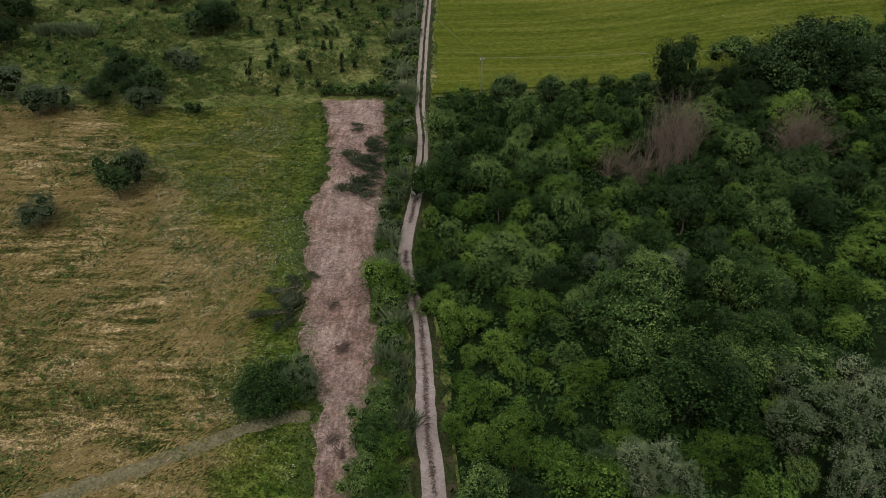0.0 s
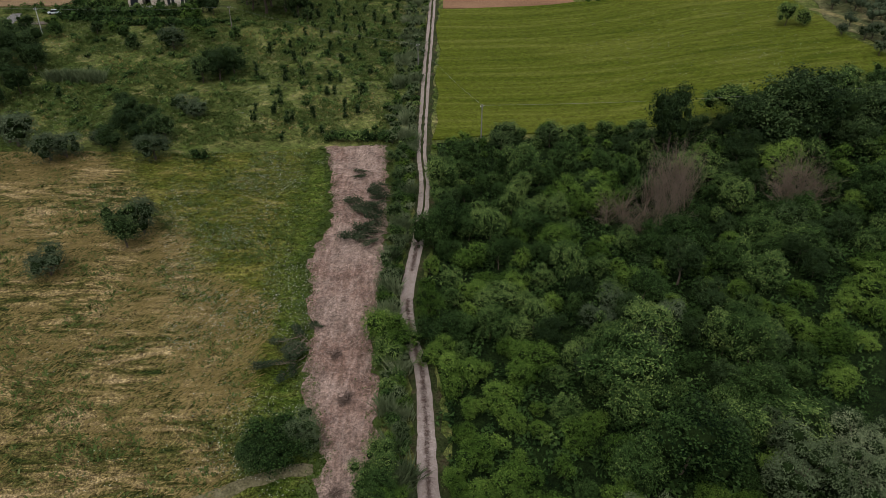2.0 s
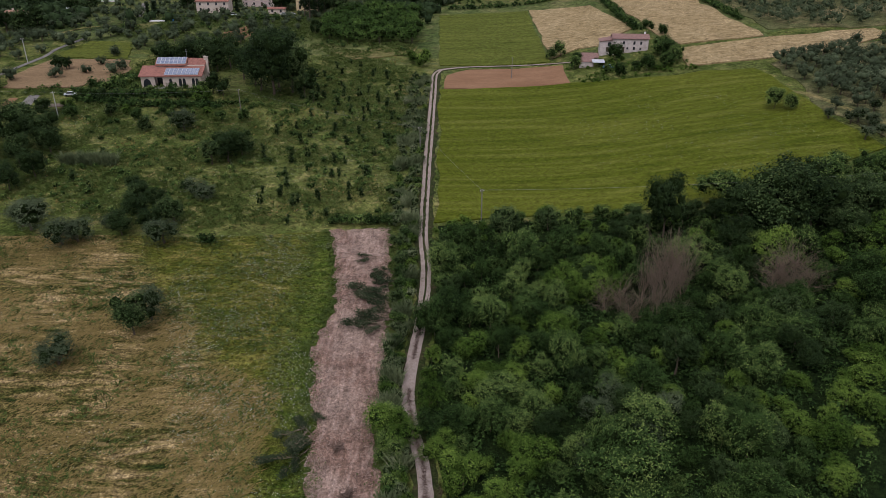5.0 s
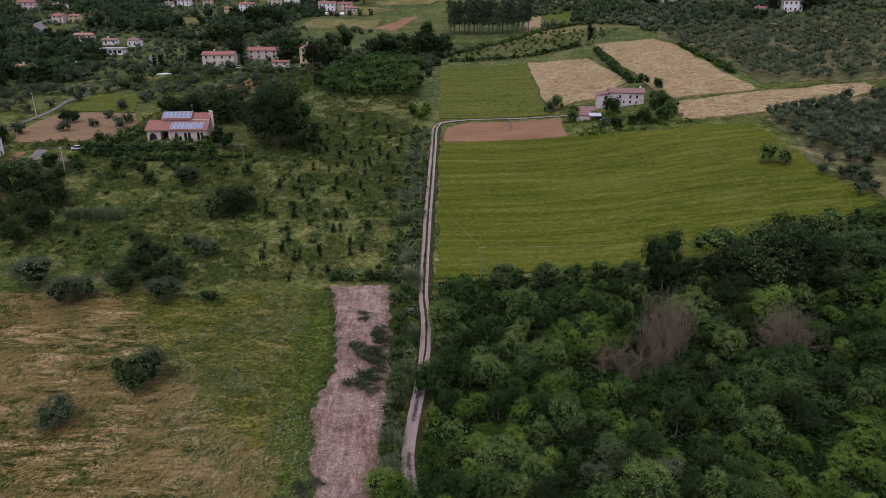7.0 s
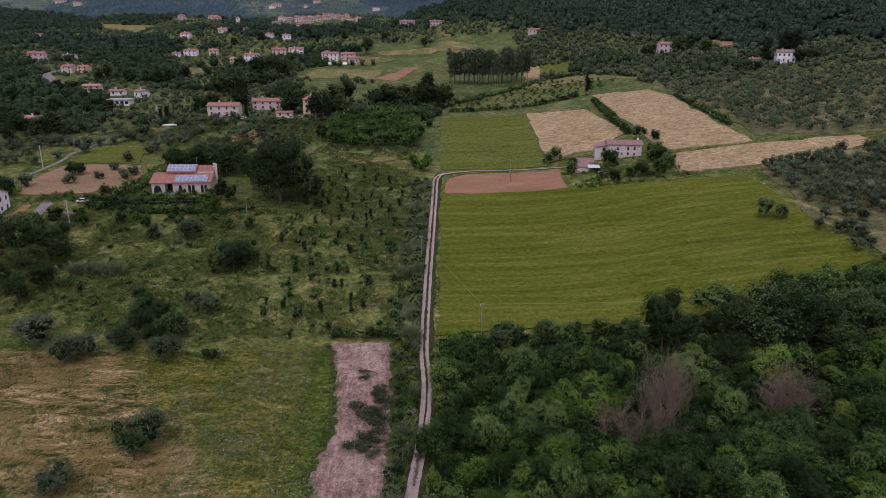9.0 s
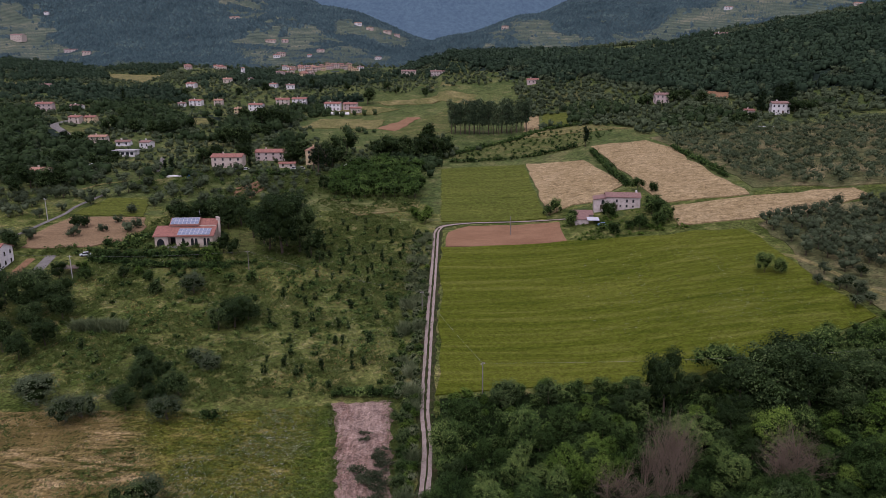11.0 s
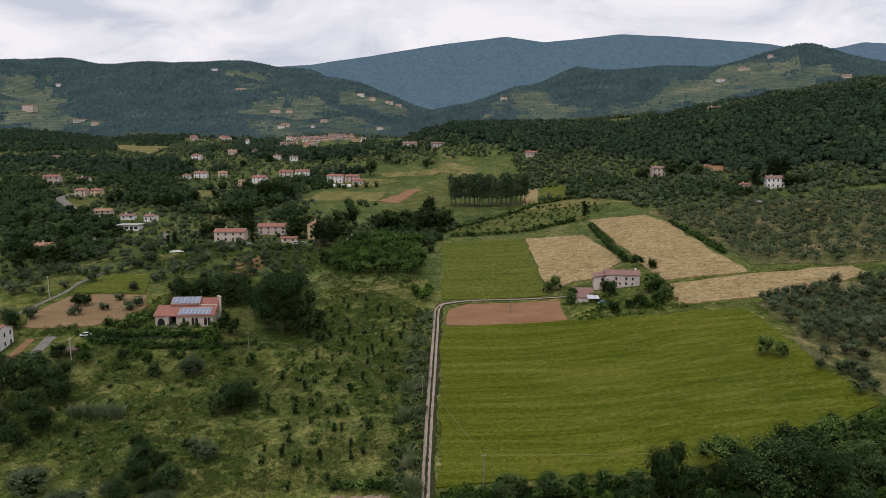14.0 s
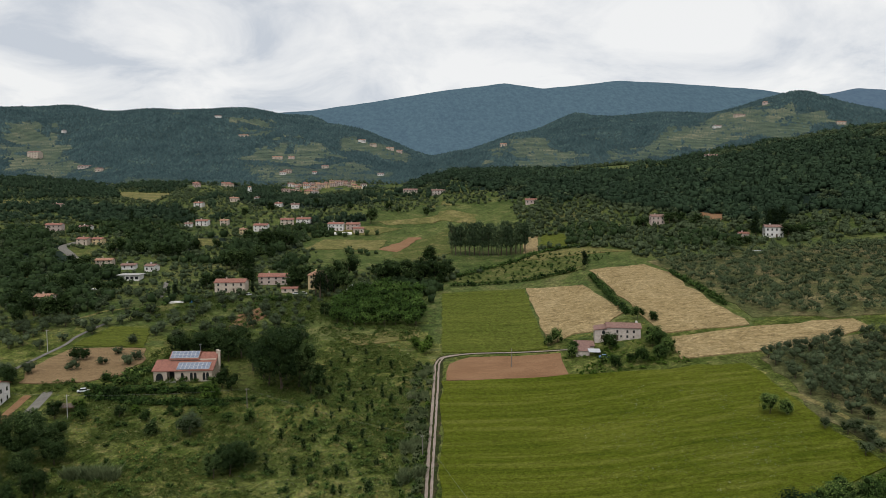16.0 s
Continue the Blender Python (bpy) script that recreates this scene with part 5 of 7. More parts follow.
for name, edge, material, label in [
        ("bare_plot", [(-51, 506), (-37, 497), (-21.5, 559), (-33, 558)], PLOUGHED, "bare reddish brown vegetable plot"),
        ("dry_pasture", [(-110, 502), (-100, 541), (-49, 543), (-53, 506)], DRY_GRASS, "dry yellow pasture between tree lines"),
        ("dry_pasture", [(-64, 613), (4, 648), (25, 625), (24, 592), (-6, 615), (-57, 601)], DRY_GRASS, "dry yellow pasture on the rise"),
        ("pasture", [(-22, 554), (-8, 568), (4, 589), (1, 495), (-15, 485)], PASTURE, "green and yellow garden plots"),
        ("pasture", [(-43, 488), (-20, 548), (-4, 575), (11, 580), (10, 539), (-3.5, 479), (-19, 459)], PASTURE, "garden plots and rough pasture beside the trees"),
        ("dry_pasture", [(-29, 698), (-5, 680), (14, 657), (-9, 668)], DRY_GRASS, "narrow dry field below the woods"),
        ("dry_pasture", [(-95, 560), (-60, 566), (-40, 590), (-70, 596), (-100, 585)], DRY_GRASS, "dry yellow pasture between hedges"),
        ("dry_pasture", [(-510, 762), (-443, 739), (-422, 704), (-487, 726)], DRY_GRASS, "yellow hay field between woods"),
        ("pasture", [(-278, 487), (-259, 489), (-249, 461), (-253, 450)], PASTURE, "green lawn beside a winding lane"),
        ("dry_pasture", [(-426, 862), (-343, 832), (-322, 727), (-387, 792)], DRY_GRASS, "dry terraced field below an olive grove"),
        ("dry_pasture", [(-205, 536), (-186, 538), (-177, 510), (-191, 504)], DRY_GRASS, "dry yellow field beside a dark wood"),
        ("dry_pasture", [(-259, 393), (-243, 394), (-253, 411), (-263, 403)], DRY_GRASS, "pale dry field beside trees"),
        ("dry_pasture", [(194, 510), (205, 503), (212, 515), (199, 528)], PLOUGHED, "bare reddish soil above the olive grove"),
        ("weedy_field", [(2.8, 411), (30, 405), (58, 404), (85, 410), (89.5, 446), (55, 455), (25, 442)], PASTURE, "green weedy field behind the crop"),
        ("dry_pasture", [(35, 446), (60, 456.5), (89.5, 448), (120, 444), (98, 471), (62, 470)], DRY_GRASS, "yellowing fallow field behind the hedge"),
        ("pasture", [(67, 487), (85, 472), (93, 521), (75, 535)], TALL_CROP, "small bright green vegetable field"),
        ("dry_pasture", [(54, 480), (64, 480), (73, 530), (62, 530)], WHEAT, "small pale stubble field"),
        ("pasture", [(-158.6, 342), (-144, 357), (-135.7, 352), (-149, 330)], PASTURE, "mown green lawn by the pool"),
        ("bare_plot", [(-161, 245.6), (-166.4, 258), (-165, 271), (-163, 283.4), (-148, 285), (-131.5, 284), (-125.5, 273), (-126.4, 256), (-141.8, 246.2)], TILLED, "bare tilled brown field with a few trees"),
        ("pasture", [(-164.5, 286.4), (-132.4, 286.5), (-141.4, 312.2), (-160.5, 313)], TALL_CROP, "yellow-green grass field beside a lane"),
        ("bare_plot", [(-103.7, 307.2), (-106.7, 333.7), (-99.4, 348.8), (-92.6, 334.6), (-95.7, 316.1)], PLOUGHED, "bare brown soil below old olive trees"),
        ("dry_pasture", [(-50.3, 303.7), (-27.7, 314.5), (-12.9, 317.3), (-13.8, 305), (-38.7, 295.3)], DRY_GRASS, "dry grass strip below the plantation"),
        ("dry_pasture", [(-238.7, 377.4), (-246, 390), (-241.5, 395.6), (-230, 380), (-226.8, 368.5)], WHEAT, "pale stubble field beside dark trees"),
        ("pasture", [(-91, 271), (-80, 269), (-72, 245), (-77, 241.5)], PASTURE, "mown lawn beside the house")]:
    drape(name, edge, 4 if edge[0][1] < 420 else 7, 0.35, material, label, ragged=0.9 if edge[0][1] < 420 else 2.0)
GROVE_FLOOR = earth("grove_floor", [([(0.3, (0.060, 0.076, 0.028)), (0.5, (0.115, 0.118, 0.048)), (0.7, (0.25, 0.205, 0.105))], 0.07, None, 0)], [(0.4, 0.65, 1.25), (1.5, 0.6, 1.3)], 0.8)
drape("grove_floor", [(124, 412), (150, 416), (189, 412), (260, 400), (330, 380), (300, 330), (225, 284), (186, 282), (165, 283), (150, 291), (136, 294), (135, 313), (131, 361)], 8, 0.3, GROVE_FLOOR, "dry grass floor between olive rows", "grove", 2.0)
drape("grove_floor", [(118, 247), (139, 257), (173, 263), (185, 255), (140, 190), (118, 172), (113, 199), (117, 222)], 6, 0.2, GROVE_FLOOR, "dry grass floor below the lower olive grove", "grove", 1.5)
ribbon("lane", [(-172, 258), (-170.8, 266), (-169.8, 274), (-168, 287), (-168.8, 297), (-167.6, 306.4), (-165.4, 318.7)], 0.8, 0.5, ASPHALT, "narrow pale lane between olive trees", category="lane")
ribbon("lane", [(-63, 358), (-61, 372), (-58, 388), (-53, 409)], 1.8, 0.5, ASPHALT, "pale paved lane beside a wall", category="lane")
ribbon("road", [(-250, 440), (-252, 449), (-268, 470), (-285, 490), (-289, 502), (-284, 520)], 3.0, 0.7, ASPHALT, "pale winding country road", category="road")

ribbon("drive", [(-148.2, 212), (-148.7, 215.4), (-150.2, 225.1), (-151.6, 234.6)], 1.5, 0.35, PLOUGHED, "reddish paved drive beside the white house", category="drive")
ribbon("drive", [(-142.6, 220), (-143.5, 225.4), (-146.1, 238.1)], 1.9, 0.35, ASPHALT, "pale concrete drive down to the garden", category="drive")
ribbon("lane", [(-158.3, 363.7), (-161, 370), (-163.1, 378.9), (-169.4, 397.8)], 1.3, 0.4, ASPHALT, "narrow pale lane climbing between gardens", category="lane")
ribbon("path", [(-190, 318), (-180.7, 327.2), (-176, 337.2), (-166, 343)], 0.9, 0.4, DRY_GRASS, "pale path along the olive trees", category="path")
ribbon("grove_path", [(100, 220), (108, 218.5), (113.4, 216.4), (116.7, 210), (120.5, 195.6), (124.1, 182.3), (128, 170)], 1.5, 0.25, DRY_GRASS, "dry tan path between olive trees", 0.3, 6, "path")

# far crowns
def clod(seed, radius, tall, leaves, leaf):
    """A far tree: a rough core and some large sprays."""
    rnd = np.random.RandomState(seed)
    way = unit(rnd.normal(size=(leaves, 3)) + [0, 0, 0.5])
    middle = np.array([0, 0, tall * 0.5])
    reach = np.array([radius, radius, tall * 0.5])
    places = middle + way * reach * rnd.uniform(0.75, 1.15, (leaves, 1))
    sprays = cards(places, unit(way + rnd.normal(0, 0.4, way.shape)), leaf * rnd.uniform(0.6, 1.3, leaves), rnd)
    box = np.array([(x, y, z) for x in (-1, 1) for y in (-1, 1) for z in (-1, 1)], float) * 0.52
    core = (middle + box * reach * rnd.uniform(0.75, 1.2, (8, 1)), np.array([[0, 1, 3], [0, 3, 2], [4, 6, 7], [4, 7, 5], [2, 3, 7], [2, 7, 6], [0, 4, 5], [0, 5, 1], [0, 2, 6], [0, 6, 4], [1, 5, 7], [1, 7, 3]]))
    return merge([sprays, core])


OLIVES_LOW = [crown(340 + i, radius=1.9, low=0.7, high=3.5, lobes=3, leaves=130, leaf=0.5, aspect=0.7, core=0.7) for i in range(4)]
BUSHES_LOW = [crown(350 + i, radius=1.3, low=0.0, high=1.9, lobes=3, leaves=100, leaf=0.45) for i in range(4)]
FAR_TREES = [clod(300 + i, 3.1, 7.0, 34, 1.4) for i in range(5)]
RISE_TREES = [clod(340 + i, 2.4, 5.2, 18, 1.25) for i in range(6)]
FAR_OLIVES = [clod(310 + i, 1.9, 3.4, 18, 1.0) for i in range(4)]


def lump(seed, radius, tall):
    """A tree crown seen from far off: a lumpy cap."""
    q = np.random.RandomState(seed)
    a = np.linspace(0, 2 * math.pi, 5, endpoint=False) + q.uniform(-0.3, 0.3, 5)
    low = np.stack([np.cos(a) * radius, np.sin(a) * radius, np.full(5, -tall * 0.45)], 1) * q.uniform(0.8, 1.2, (5, 1))
    top = np.array([[0.2 * radius * q.normal(), 0.2 * radius * q.normal(), tall]])
    return np.concatenate([low, top]), np.array([[i, (i + 1) % 5, 5] for i in range(5)])


HILL_TREES = [lump(320 + i, 4.6, 3.8) for i in range(8)]
HILL_OLIVES = [lump(330 + i, 2.1, 2.6) for i in range(6)]
# painted with the same bluish haze as the hill woods
HAZED_OLIVE_LEAF = foliage("hazed_olive_leaves", (0.050, 0.076, 0.064), (0.090, 0.120, 0.094), (0.135, 0.165, 0.122), tree_scale=0.02, each=0.0)

KEEP_CLEAR = [
    [(-43, 488), (-20, 548), (11, 582), (10, 539), (-3.5, 479), (-19, 459)], [(-95, 560), (-60, 566), (-40, 590), (-70, 596), (-100, 585)],
    [(-6, 282), (62, 279), (92, 252), (172, 266), (172, 282), (131, 284), (128, 376), (120, 445), (90, 470), (60, 472), (2, 412), (-6, 384)],
    [(-53, 494), (-22, 485), (5, 590), (-20, 575), (-110, 545), (-112, 500)], [(-64, 613), (4, 648), (25, 625), (24, 592), (-6, 613), (-57, 600)],
    [(-510, 762), (-443, 739), (-422, 704), (-487, 726)], [(-426, 862), (-343, 832), (-322, 727), (-387, 792)], [(-205, 536), (-186, 538), (-177, 510), (-191, 504)],
    [(67, 487), (85, 472), (93, 521), (54, 530), (54, 480)], [(-278, 487), (-259, 489), (-249, 455), (-245, 440), (-262, 440), (-292, 490)], [(194, 510), (205, 503), (212, 515), (199, 528)],
    [(-2, 440), (25, 442), (60, 462), (62, 512), (-2, 512)], [(-225, 900), (-130, 890), (-110, 900), (-140, 975), (-230, 970)], [(-215, 850), (-160, 840), (-160, 890), (-215, 880)],
]
HOUSE_SPOTS = []


def open_land(x, y, houses):
    ok = np.ones(x.shape, bool)
    for edge in KEEP_CLEAR:
        ok &= ~inside(edge, x, y)
    for hx, hy, r in houses:
        ok &= ~((np.abs(x - hx) < r * 0.65) & (y - hy < r * 0.5) & (y - hy > -r * 0.6))
    return ok


def seen_side(x, y):
    """Slopes that fall towards the valley."""
    return land(x, y + 9) - land(x, y - 9) > -0.5


def lattice(y0, y1, gap, grow, jitter, rnd, spread=0.84):
    """Rows of points across the valley, wider apart further off."""
    xs, ys, y = [], [], y0
    while y < y1:
        step = gap + grow * (y - y0)
        x = np.arange(-spread * y, spread * y, step)
        xs.append(x + rnd.uniform(-jitter, jitter, len(x)) * step)
        ys.append(y + rnd.uniform(-jitter, jitter, len(x)) * step)
        y += step
    return np.concatenate(xs), np.concatenate(ys)


def far_cover(houses):
    rnd = np.random.RandomState(77)
    # valley and foot of the hills
    x, y = lattice(335, 1000, 4.7, 0.0012, 0.48, rnd, 0.80)
    ok = open_land(x, y, houses)
    x, y = x[ok], y[ok]
    wooded = in_any(VALLEY_WOODS + RISE_WOODS, x, y, 14)
    glade = (value_noise(x, y, 42, 71) * 0.7 + value_noise(x, y, 15, 72) * 0.3 > 0.70) & (x > -70)
    wooded &= ~glade
    orchard = (x > 95) & (x < 380) & (y < 430)
    patch = 0.6 * value_noise(x, y, 60, 4) + 0.4 * value_noise(x, y, 20, 5)
    fields = (np.abs(x + 5) < 90) & (y > 440) & (y < 720)
    beyond = (y > 760) & (x < -120)
    lone = (patch > np.where(fields, 0.70, np.where(beyond, 0.56, 0.64))) & ~orchard & ~((x < -15) & (x > -180) & (y < 350))
    trees = (wooded & (rnd.uniform(size=len(x)) < np.where(x > -70, 0.93, 0.66))) | (lone & (rnd.uniform(size=len(x)) < 0.7))
    rise = (x > -70) & (y > 440)
    s = rnd.uniform(0.6, 1.3, len(x)) * np.where(wooded, 1.0, 0.85)
    for part_of, leaf, label in ((trees & ~(rise & wooded) & (y < 600), FAR_LEAF, "dark green broadleaf woods across the valley"), (trees & ~(rise & wooded) & (y >= 600), RISE_LEAF, "muted green woods at the head of the valley")):
        stuff("far_wood", scatter(FAR_TREES, x[part_of], y[part_of], s[part_of], rnd, -0.8), leaf, label, "wood")
    rx, ry = lattice(440, 1000, 3.5, 0.0014, 0.5, rnd, 0.80)
    keep = (rx > -70) & in_any(RISE_WOODS, rx, ry, 14) & open_land(rx, ry, houses) & (value_noise(rx, ry, 42, 71) * 0.7 + value_noise(rx, ry, 15, 72) * 0.3 < 0.70)
    rx, ry = rx[keep], ry[keep]
    stuff("far_wood", scatter(RISE_TREES, rx, ry, rnd.uniform(0.5, 1.6, len(rx)) ** 1.25, rnd, -0.6), RISE_LEAF, "muted green woods on the rise", "wood")
    grove = in_any(GROVES, x, y, 8)
    olives = ~trees & ((wooded & (x < -70)) | grove | (value_noise(x, y, 80, 6) > np.where(x > 60, 0.30, np.where(fields, 0.66, np.where(y > 560, 0.30, 0.46))))) & ~((x > 100) & (x < 330) & (y < 420)) & (y > 365 - 35 * (x < -180)) & (rnd.uniform(size=len(x)) < np.where(grove | (x > 60), 0.88, 0.6))
    stuff("far_olive_grove", scatter(FAR_OLIVES, x[olives], y[olives], s[olives] * np.where(x[olives] > 60, 1.45, 1.1), rnd, -0.2), FAR_OLIVE, "grey-green olive groves across the valley", "olive grove")
    # hills: closed woods, and olive trees on the open terraces
    x, y = lattice(985, 2430, 4.6, 0.0022, 0.5, rnd)
    ok = open_land(x, y, houses) & seen_side(x, y)
    x, y = x[ok], y[ok]
    bare_slope = terraced(x, y)
    wood = ~bare_slope | (rnd.uniform(size=len(x)) < 0.05)
    size = rnd.uniform(0.65, 1.25, len(x)) * (1 + (y - 985) * 0.0004)
    stuff("hill_wood", scatter(HILL_TREES, x[wood], y[wood], size[wood], rnd, -0.8), HAZED_HILL_LEAF, "dark woods on the distant hills", "wood")
    x, y = lattice(985, 2000, 5.4, 0.001, 0.25, rnd)
    ok = open_land(x, y, houses) & terraced(x, y) & seen_side(x, y) & (rnd.uniform(size=len(x)) < 0.8)
    x, y = x[ok], y[ok]
    stuff("hill_olive_grove", scatter(HILL_OLIVES, x, y, rnd.uniform(0.7, 1.25, len(x)), rnd, -0.3), HAZED_OLIVE_LEAF, "olive terraces on the distant hills", "olive grove")


p = np.array(spread_points([(6, 413), (58, 406), (86, 412), (112, 446), (62, 468), (26, 442)], 3.5, 71, limit=150))
q = np.random.RandomState(72)
stuff("field_scrub", scatter(BUSHES_LOW, p[:, 0], p[:, 1], q.uniform(0.35, 1.1, len(p)), q), HEDGE_LEAF, "low scrub scattered over the weedy field", "scrub")


YARD = [(-172, 236), (-120, 240), (-62, 262), (-62, 318), (-14, 300), (-14, 318), (-60, 372), (-150, 372), (-166, 325), (-130, 320), (-122, 250), (-170, 244)]
x, y = sown(YARD, 16000, 81, 12, 0.46)
stuff("weeds", scatter(clumps, x, y, q.uniform(0.7, 1.9, len(x)), q), WEED_LEAF, "tall weeds and low scrub between the trees", "weeds")
x, y = sown(YARD, 700, 83, 14, 0.50)
stuff("scrub", scatter(BUSHES_LOW, x, y, q.uniform(0.4, 1.15, len(x)), q), HEDGE_LEAF, "dark green scrub between the olive trees", "scrub")
x, y = sown([(46, 254), (92, 250), (92, 280), (66, 281), (50, 284)], 500, 85, 6, 0.52)
stuff("garden_plants", scatter(BUSHES_LOW, x, y, q.uniform(0.25, 0.7, len(x)), q), LIGHT_LEAF, "low green garden plants around the farmhouse", "garden")


# groves near enough to count
def rows_in(edge, spacing, turn, seed, jitter=0.8, drop=0.1):
    rnd = np.random.RandomState(seed)
    c, s = math.cos(radians(turn)), math.sin(radians(turn))
    cx, cy = sum(p[0] for p in edge) / len(edge), sum(p[1] for p in edge) / len(edge)
    out = []
    for i in range(-40, 41):
        for j in range(-40, 41):
            x, y = cx + (i * c - j * s) * spacing + rnd.uniform(-jitter, jitter), cy + (i * s + j * c) * spacing + rnd.uniform(-jitter, jitter)
            if rnd.uniform() > drop and inside(edge, np.array([x]), np.array([y]))[0]:
                out.append((x, y))
    return out


rnd = np.random.RandomState(9)
for x, y in rows_in([(118, 247), (139, 257), (173, 263), (185, 255), (140, 190), (118, 172), (113, 199), (117, 222)], 5.3, 30, 1, 1.3, 0.14):
    if abs(x - np.interp(y, [170, 182.3, 195.6, 210, 217], [128, 124.1, 120.5, 116.7, 113])) > 2.8:
        plant(OLIVE, x, y, rnd.uniform(1.0, 1.45), group="lower olive grove")
upper = rows_in([(124, 412), (150, 416), (189, 412), (260, 400), (330, 380), (300, 330), (225, 284), (186, 282), (165, 283), (150, 291), (136, 294), (135, 313), (131, 361)], 6.0, 40, 2, 0.8, 0.08)
p = np.array(upper)
stuff("olive_grove", scatter(OLIVES_LOW, p[:, 0], p[:, 1], rnd.uniform(1.15, 1.65, len(p)), rnd), FAR_OLIVE, "rows of grey-green olive trees on the slope", "olive grove")
for x, y in rows_in([(-58, 321), (-60, 366), (-34, 398), (-15, 378), (-13, 322)], 4.8, 10, 3, 1.5, 0.06):
    plant(YOUNG, x, y, rnd.uniform(1.0, 1.6), group="young plantation", lean=0.6)
for i in range(34):
    plant(POPLAR, 3 + i % 17 * 3.3 + rnd.uniform(-0.6, 0.6), 489 - (i % 17) * 0.7 + (i // 17) * 7 + rnd.uniform(-1, 1), rnd.uniform(0.95, 1.2), group="poplar row", stretch=1.3)
for x, y in rows_in([(-200, 294), (-176, 326), (-160, 342), (-150, 372), (-230, 372), (-230, 300)], 6.5, 15, 4, 1.8, 0.2) + rows_in([(-150, 325), (-100, 300), (-66, 290), (-62, 362), (-90, 372), (-135, 372)], 7.5, 15, 5, 2.2, 0.3):
    plant(OLIVE, x, y, rnd.uniform(0.7, 1.2), group="scattered olive trees")
plant(SHADY, -153.2, 270, 1.05, label="dark green spreading tree in the bare brown field", stretch=1.05, sink=1.0)
plant(SHADY, -165, 245.5, 1.35, label="dark broad tree at the corner of the bare field", stretch=0.9, sink=1.0)
for x, y, s in [(-148.7, 258.6, 1.3), (-140.4, 265.6, 1.0), (-139.6, 277, 1.05), (-130.2, 266, 1.3), (-128.7, 271, 1.2), (-163.6, 255, 1.35), (-168.6, 250, 1.3), (-174, 256, 1.2), (-178, 250, 1.4)]:
    plant(OLIVE, x, y, s * 1.12, label="olive tree standing in the bare brown field", sink=0.75 * s)
plant(SHADY, -149, 270, 0.75, label="round dark tree in the bare brown field")
plant(CYPRESS, 83.6, 407, 1.5, pick=0)
for x, y, s in [(203, 444, 1.6), (207, 449, 1.8), (217, 452, 2.0), (220.5, 455, 2.0), (224, 456, 1.9), (229, 458, 2.1), (-118, 640, 1.2), (-285, 600, 1.6), (-110, 372, 0.8)]:
    plant(CYPRESS, x, y, s, group="cypresses by the white house")
for x, y, s in [(222, 436, 1.5), (227, 433, 1.4), (232, 437, 1.3), (150, 512, 1.4), (146, 514, 1.2), (170, 513, 1.4), (174, 516, 1.3), (178, 512, 1.3), (182, 420, 1.3), (176, 416, 1.2), (190, 425, 1.0), (-70, 400, 1.6), (-64, 402, 1.5), (-70.5, 382, 2.2), (-66, 384, 1.9), (-60, 390, 1.8), (-134, 388, 1.6), (-140, 384, 1.5), (-120, 392, 1.7)]:
    plant(SHADY, x, y, s, label="large dark tree beside a farmhouse")
for x, y, s in [(-40, 418, 1.5), (-32, 416, 1.4), (-24, 418, 1.6), (-17, 414, 1.5), (-10, 416, 1.5), (-3, 418, 1.2), (-28, 425, 1.5), (-12, 427, 1.6), (-46, 425, 1.3), (-5, 408, 1.0), (-8, 400, 0.9), (-20, 430, 1.8)]:
    plant(SHADY, x, y, s, group="dark tree line behind the plantation")
PARK_TREES = [(-235.9, 470.5, 14.0), (-235.7, 418.9, 8.9), (-232.1, 422.3, 10.7), (-256.2, 402.9, 10.2), (-136.6, 429.5, 15.3), (-128.6, 427.1, 13.8), (-144.6, 433.8, 12.5), (-137.0, 498.9, 16.1), (-129.7, 503.5, 15.4), (-121.2, 500.1, 14.4),
              (-90.4, 387.8, 15.8), (-85.2, 394.7, 14.0), (-69.8, 403.4, 16.4), (-62.3, 418.3, 16.3), (-35.6, 406.5, 16.5), (-40.0, 409.1, 14.6), (-25.4, 409.6, 15.3), (-16.5, 407.1, 13.8), (-7.9, 410.0, 15.3), (-0.9, 419.8, 12.8), (-12.8, 462.0, 13.3), (-70.4, 603.7, 14.3)]
VALLEY_TREES = [(-196.6, 467.8, 10.3), (-204.3, 467.1, 11.1), (-184.9, 484.5, 9.9), (-191.1, 474.1, 10.4), (-220.1, 475.4, 9.7), (-245.0, 515.7, 10.9), (-194.7, 370.7, 9.4), (-213.1, 369.5, 11.3), (-224.1, 374.7, 9.5), (-188.3, 377.1, 8.9),
                (-206.5, 327.7, 12.8), (-195.5, 323.5, 12.1), (-192.8, 328.4, 12.8), (-206.2, 314.0, 10.6), (-223.4, 336.3, 11.4), (-62.6, 335.7, 8.0), (-132.5, 467.3, 10.3), (-123.8, 464.5, 9.4), (-157.1, 523.6, 11.1), (-173.5, 499.8, 8.5),
                (184.4, 498.7, 10.1), (-96.7, 661.3, 9.0), (-134.0, 680.5, 9.2), (-174.3, 657.8, 10.0), (-191.6, 631.4, 9.6), (-245.2, 638.2, 7.6), (-57.8, 665.9, 9.0), (-70.9, 630.9, 9.6), (-48.3, 650.9, 7.7), (-20.5, 643.7, 8.7)]
for x, y, tall in PARK_TREES + VALLEY_TREES:
    plant(SHADY, x, y, tall / 6.9, label="large dark broadleaf tree among the valley houses", group="valley trees", lean=0.5)
for x, y, s in ((-71.3, 368.0, 1.25), (-66.5, 372.0, 1.05), (-74.5, 371.5, 1.0)):
    plant(CEDAR, x, y, s, label="tall dark cedar in front of the villa", group="cedars")
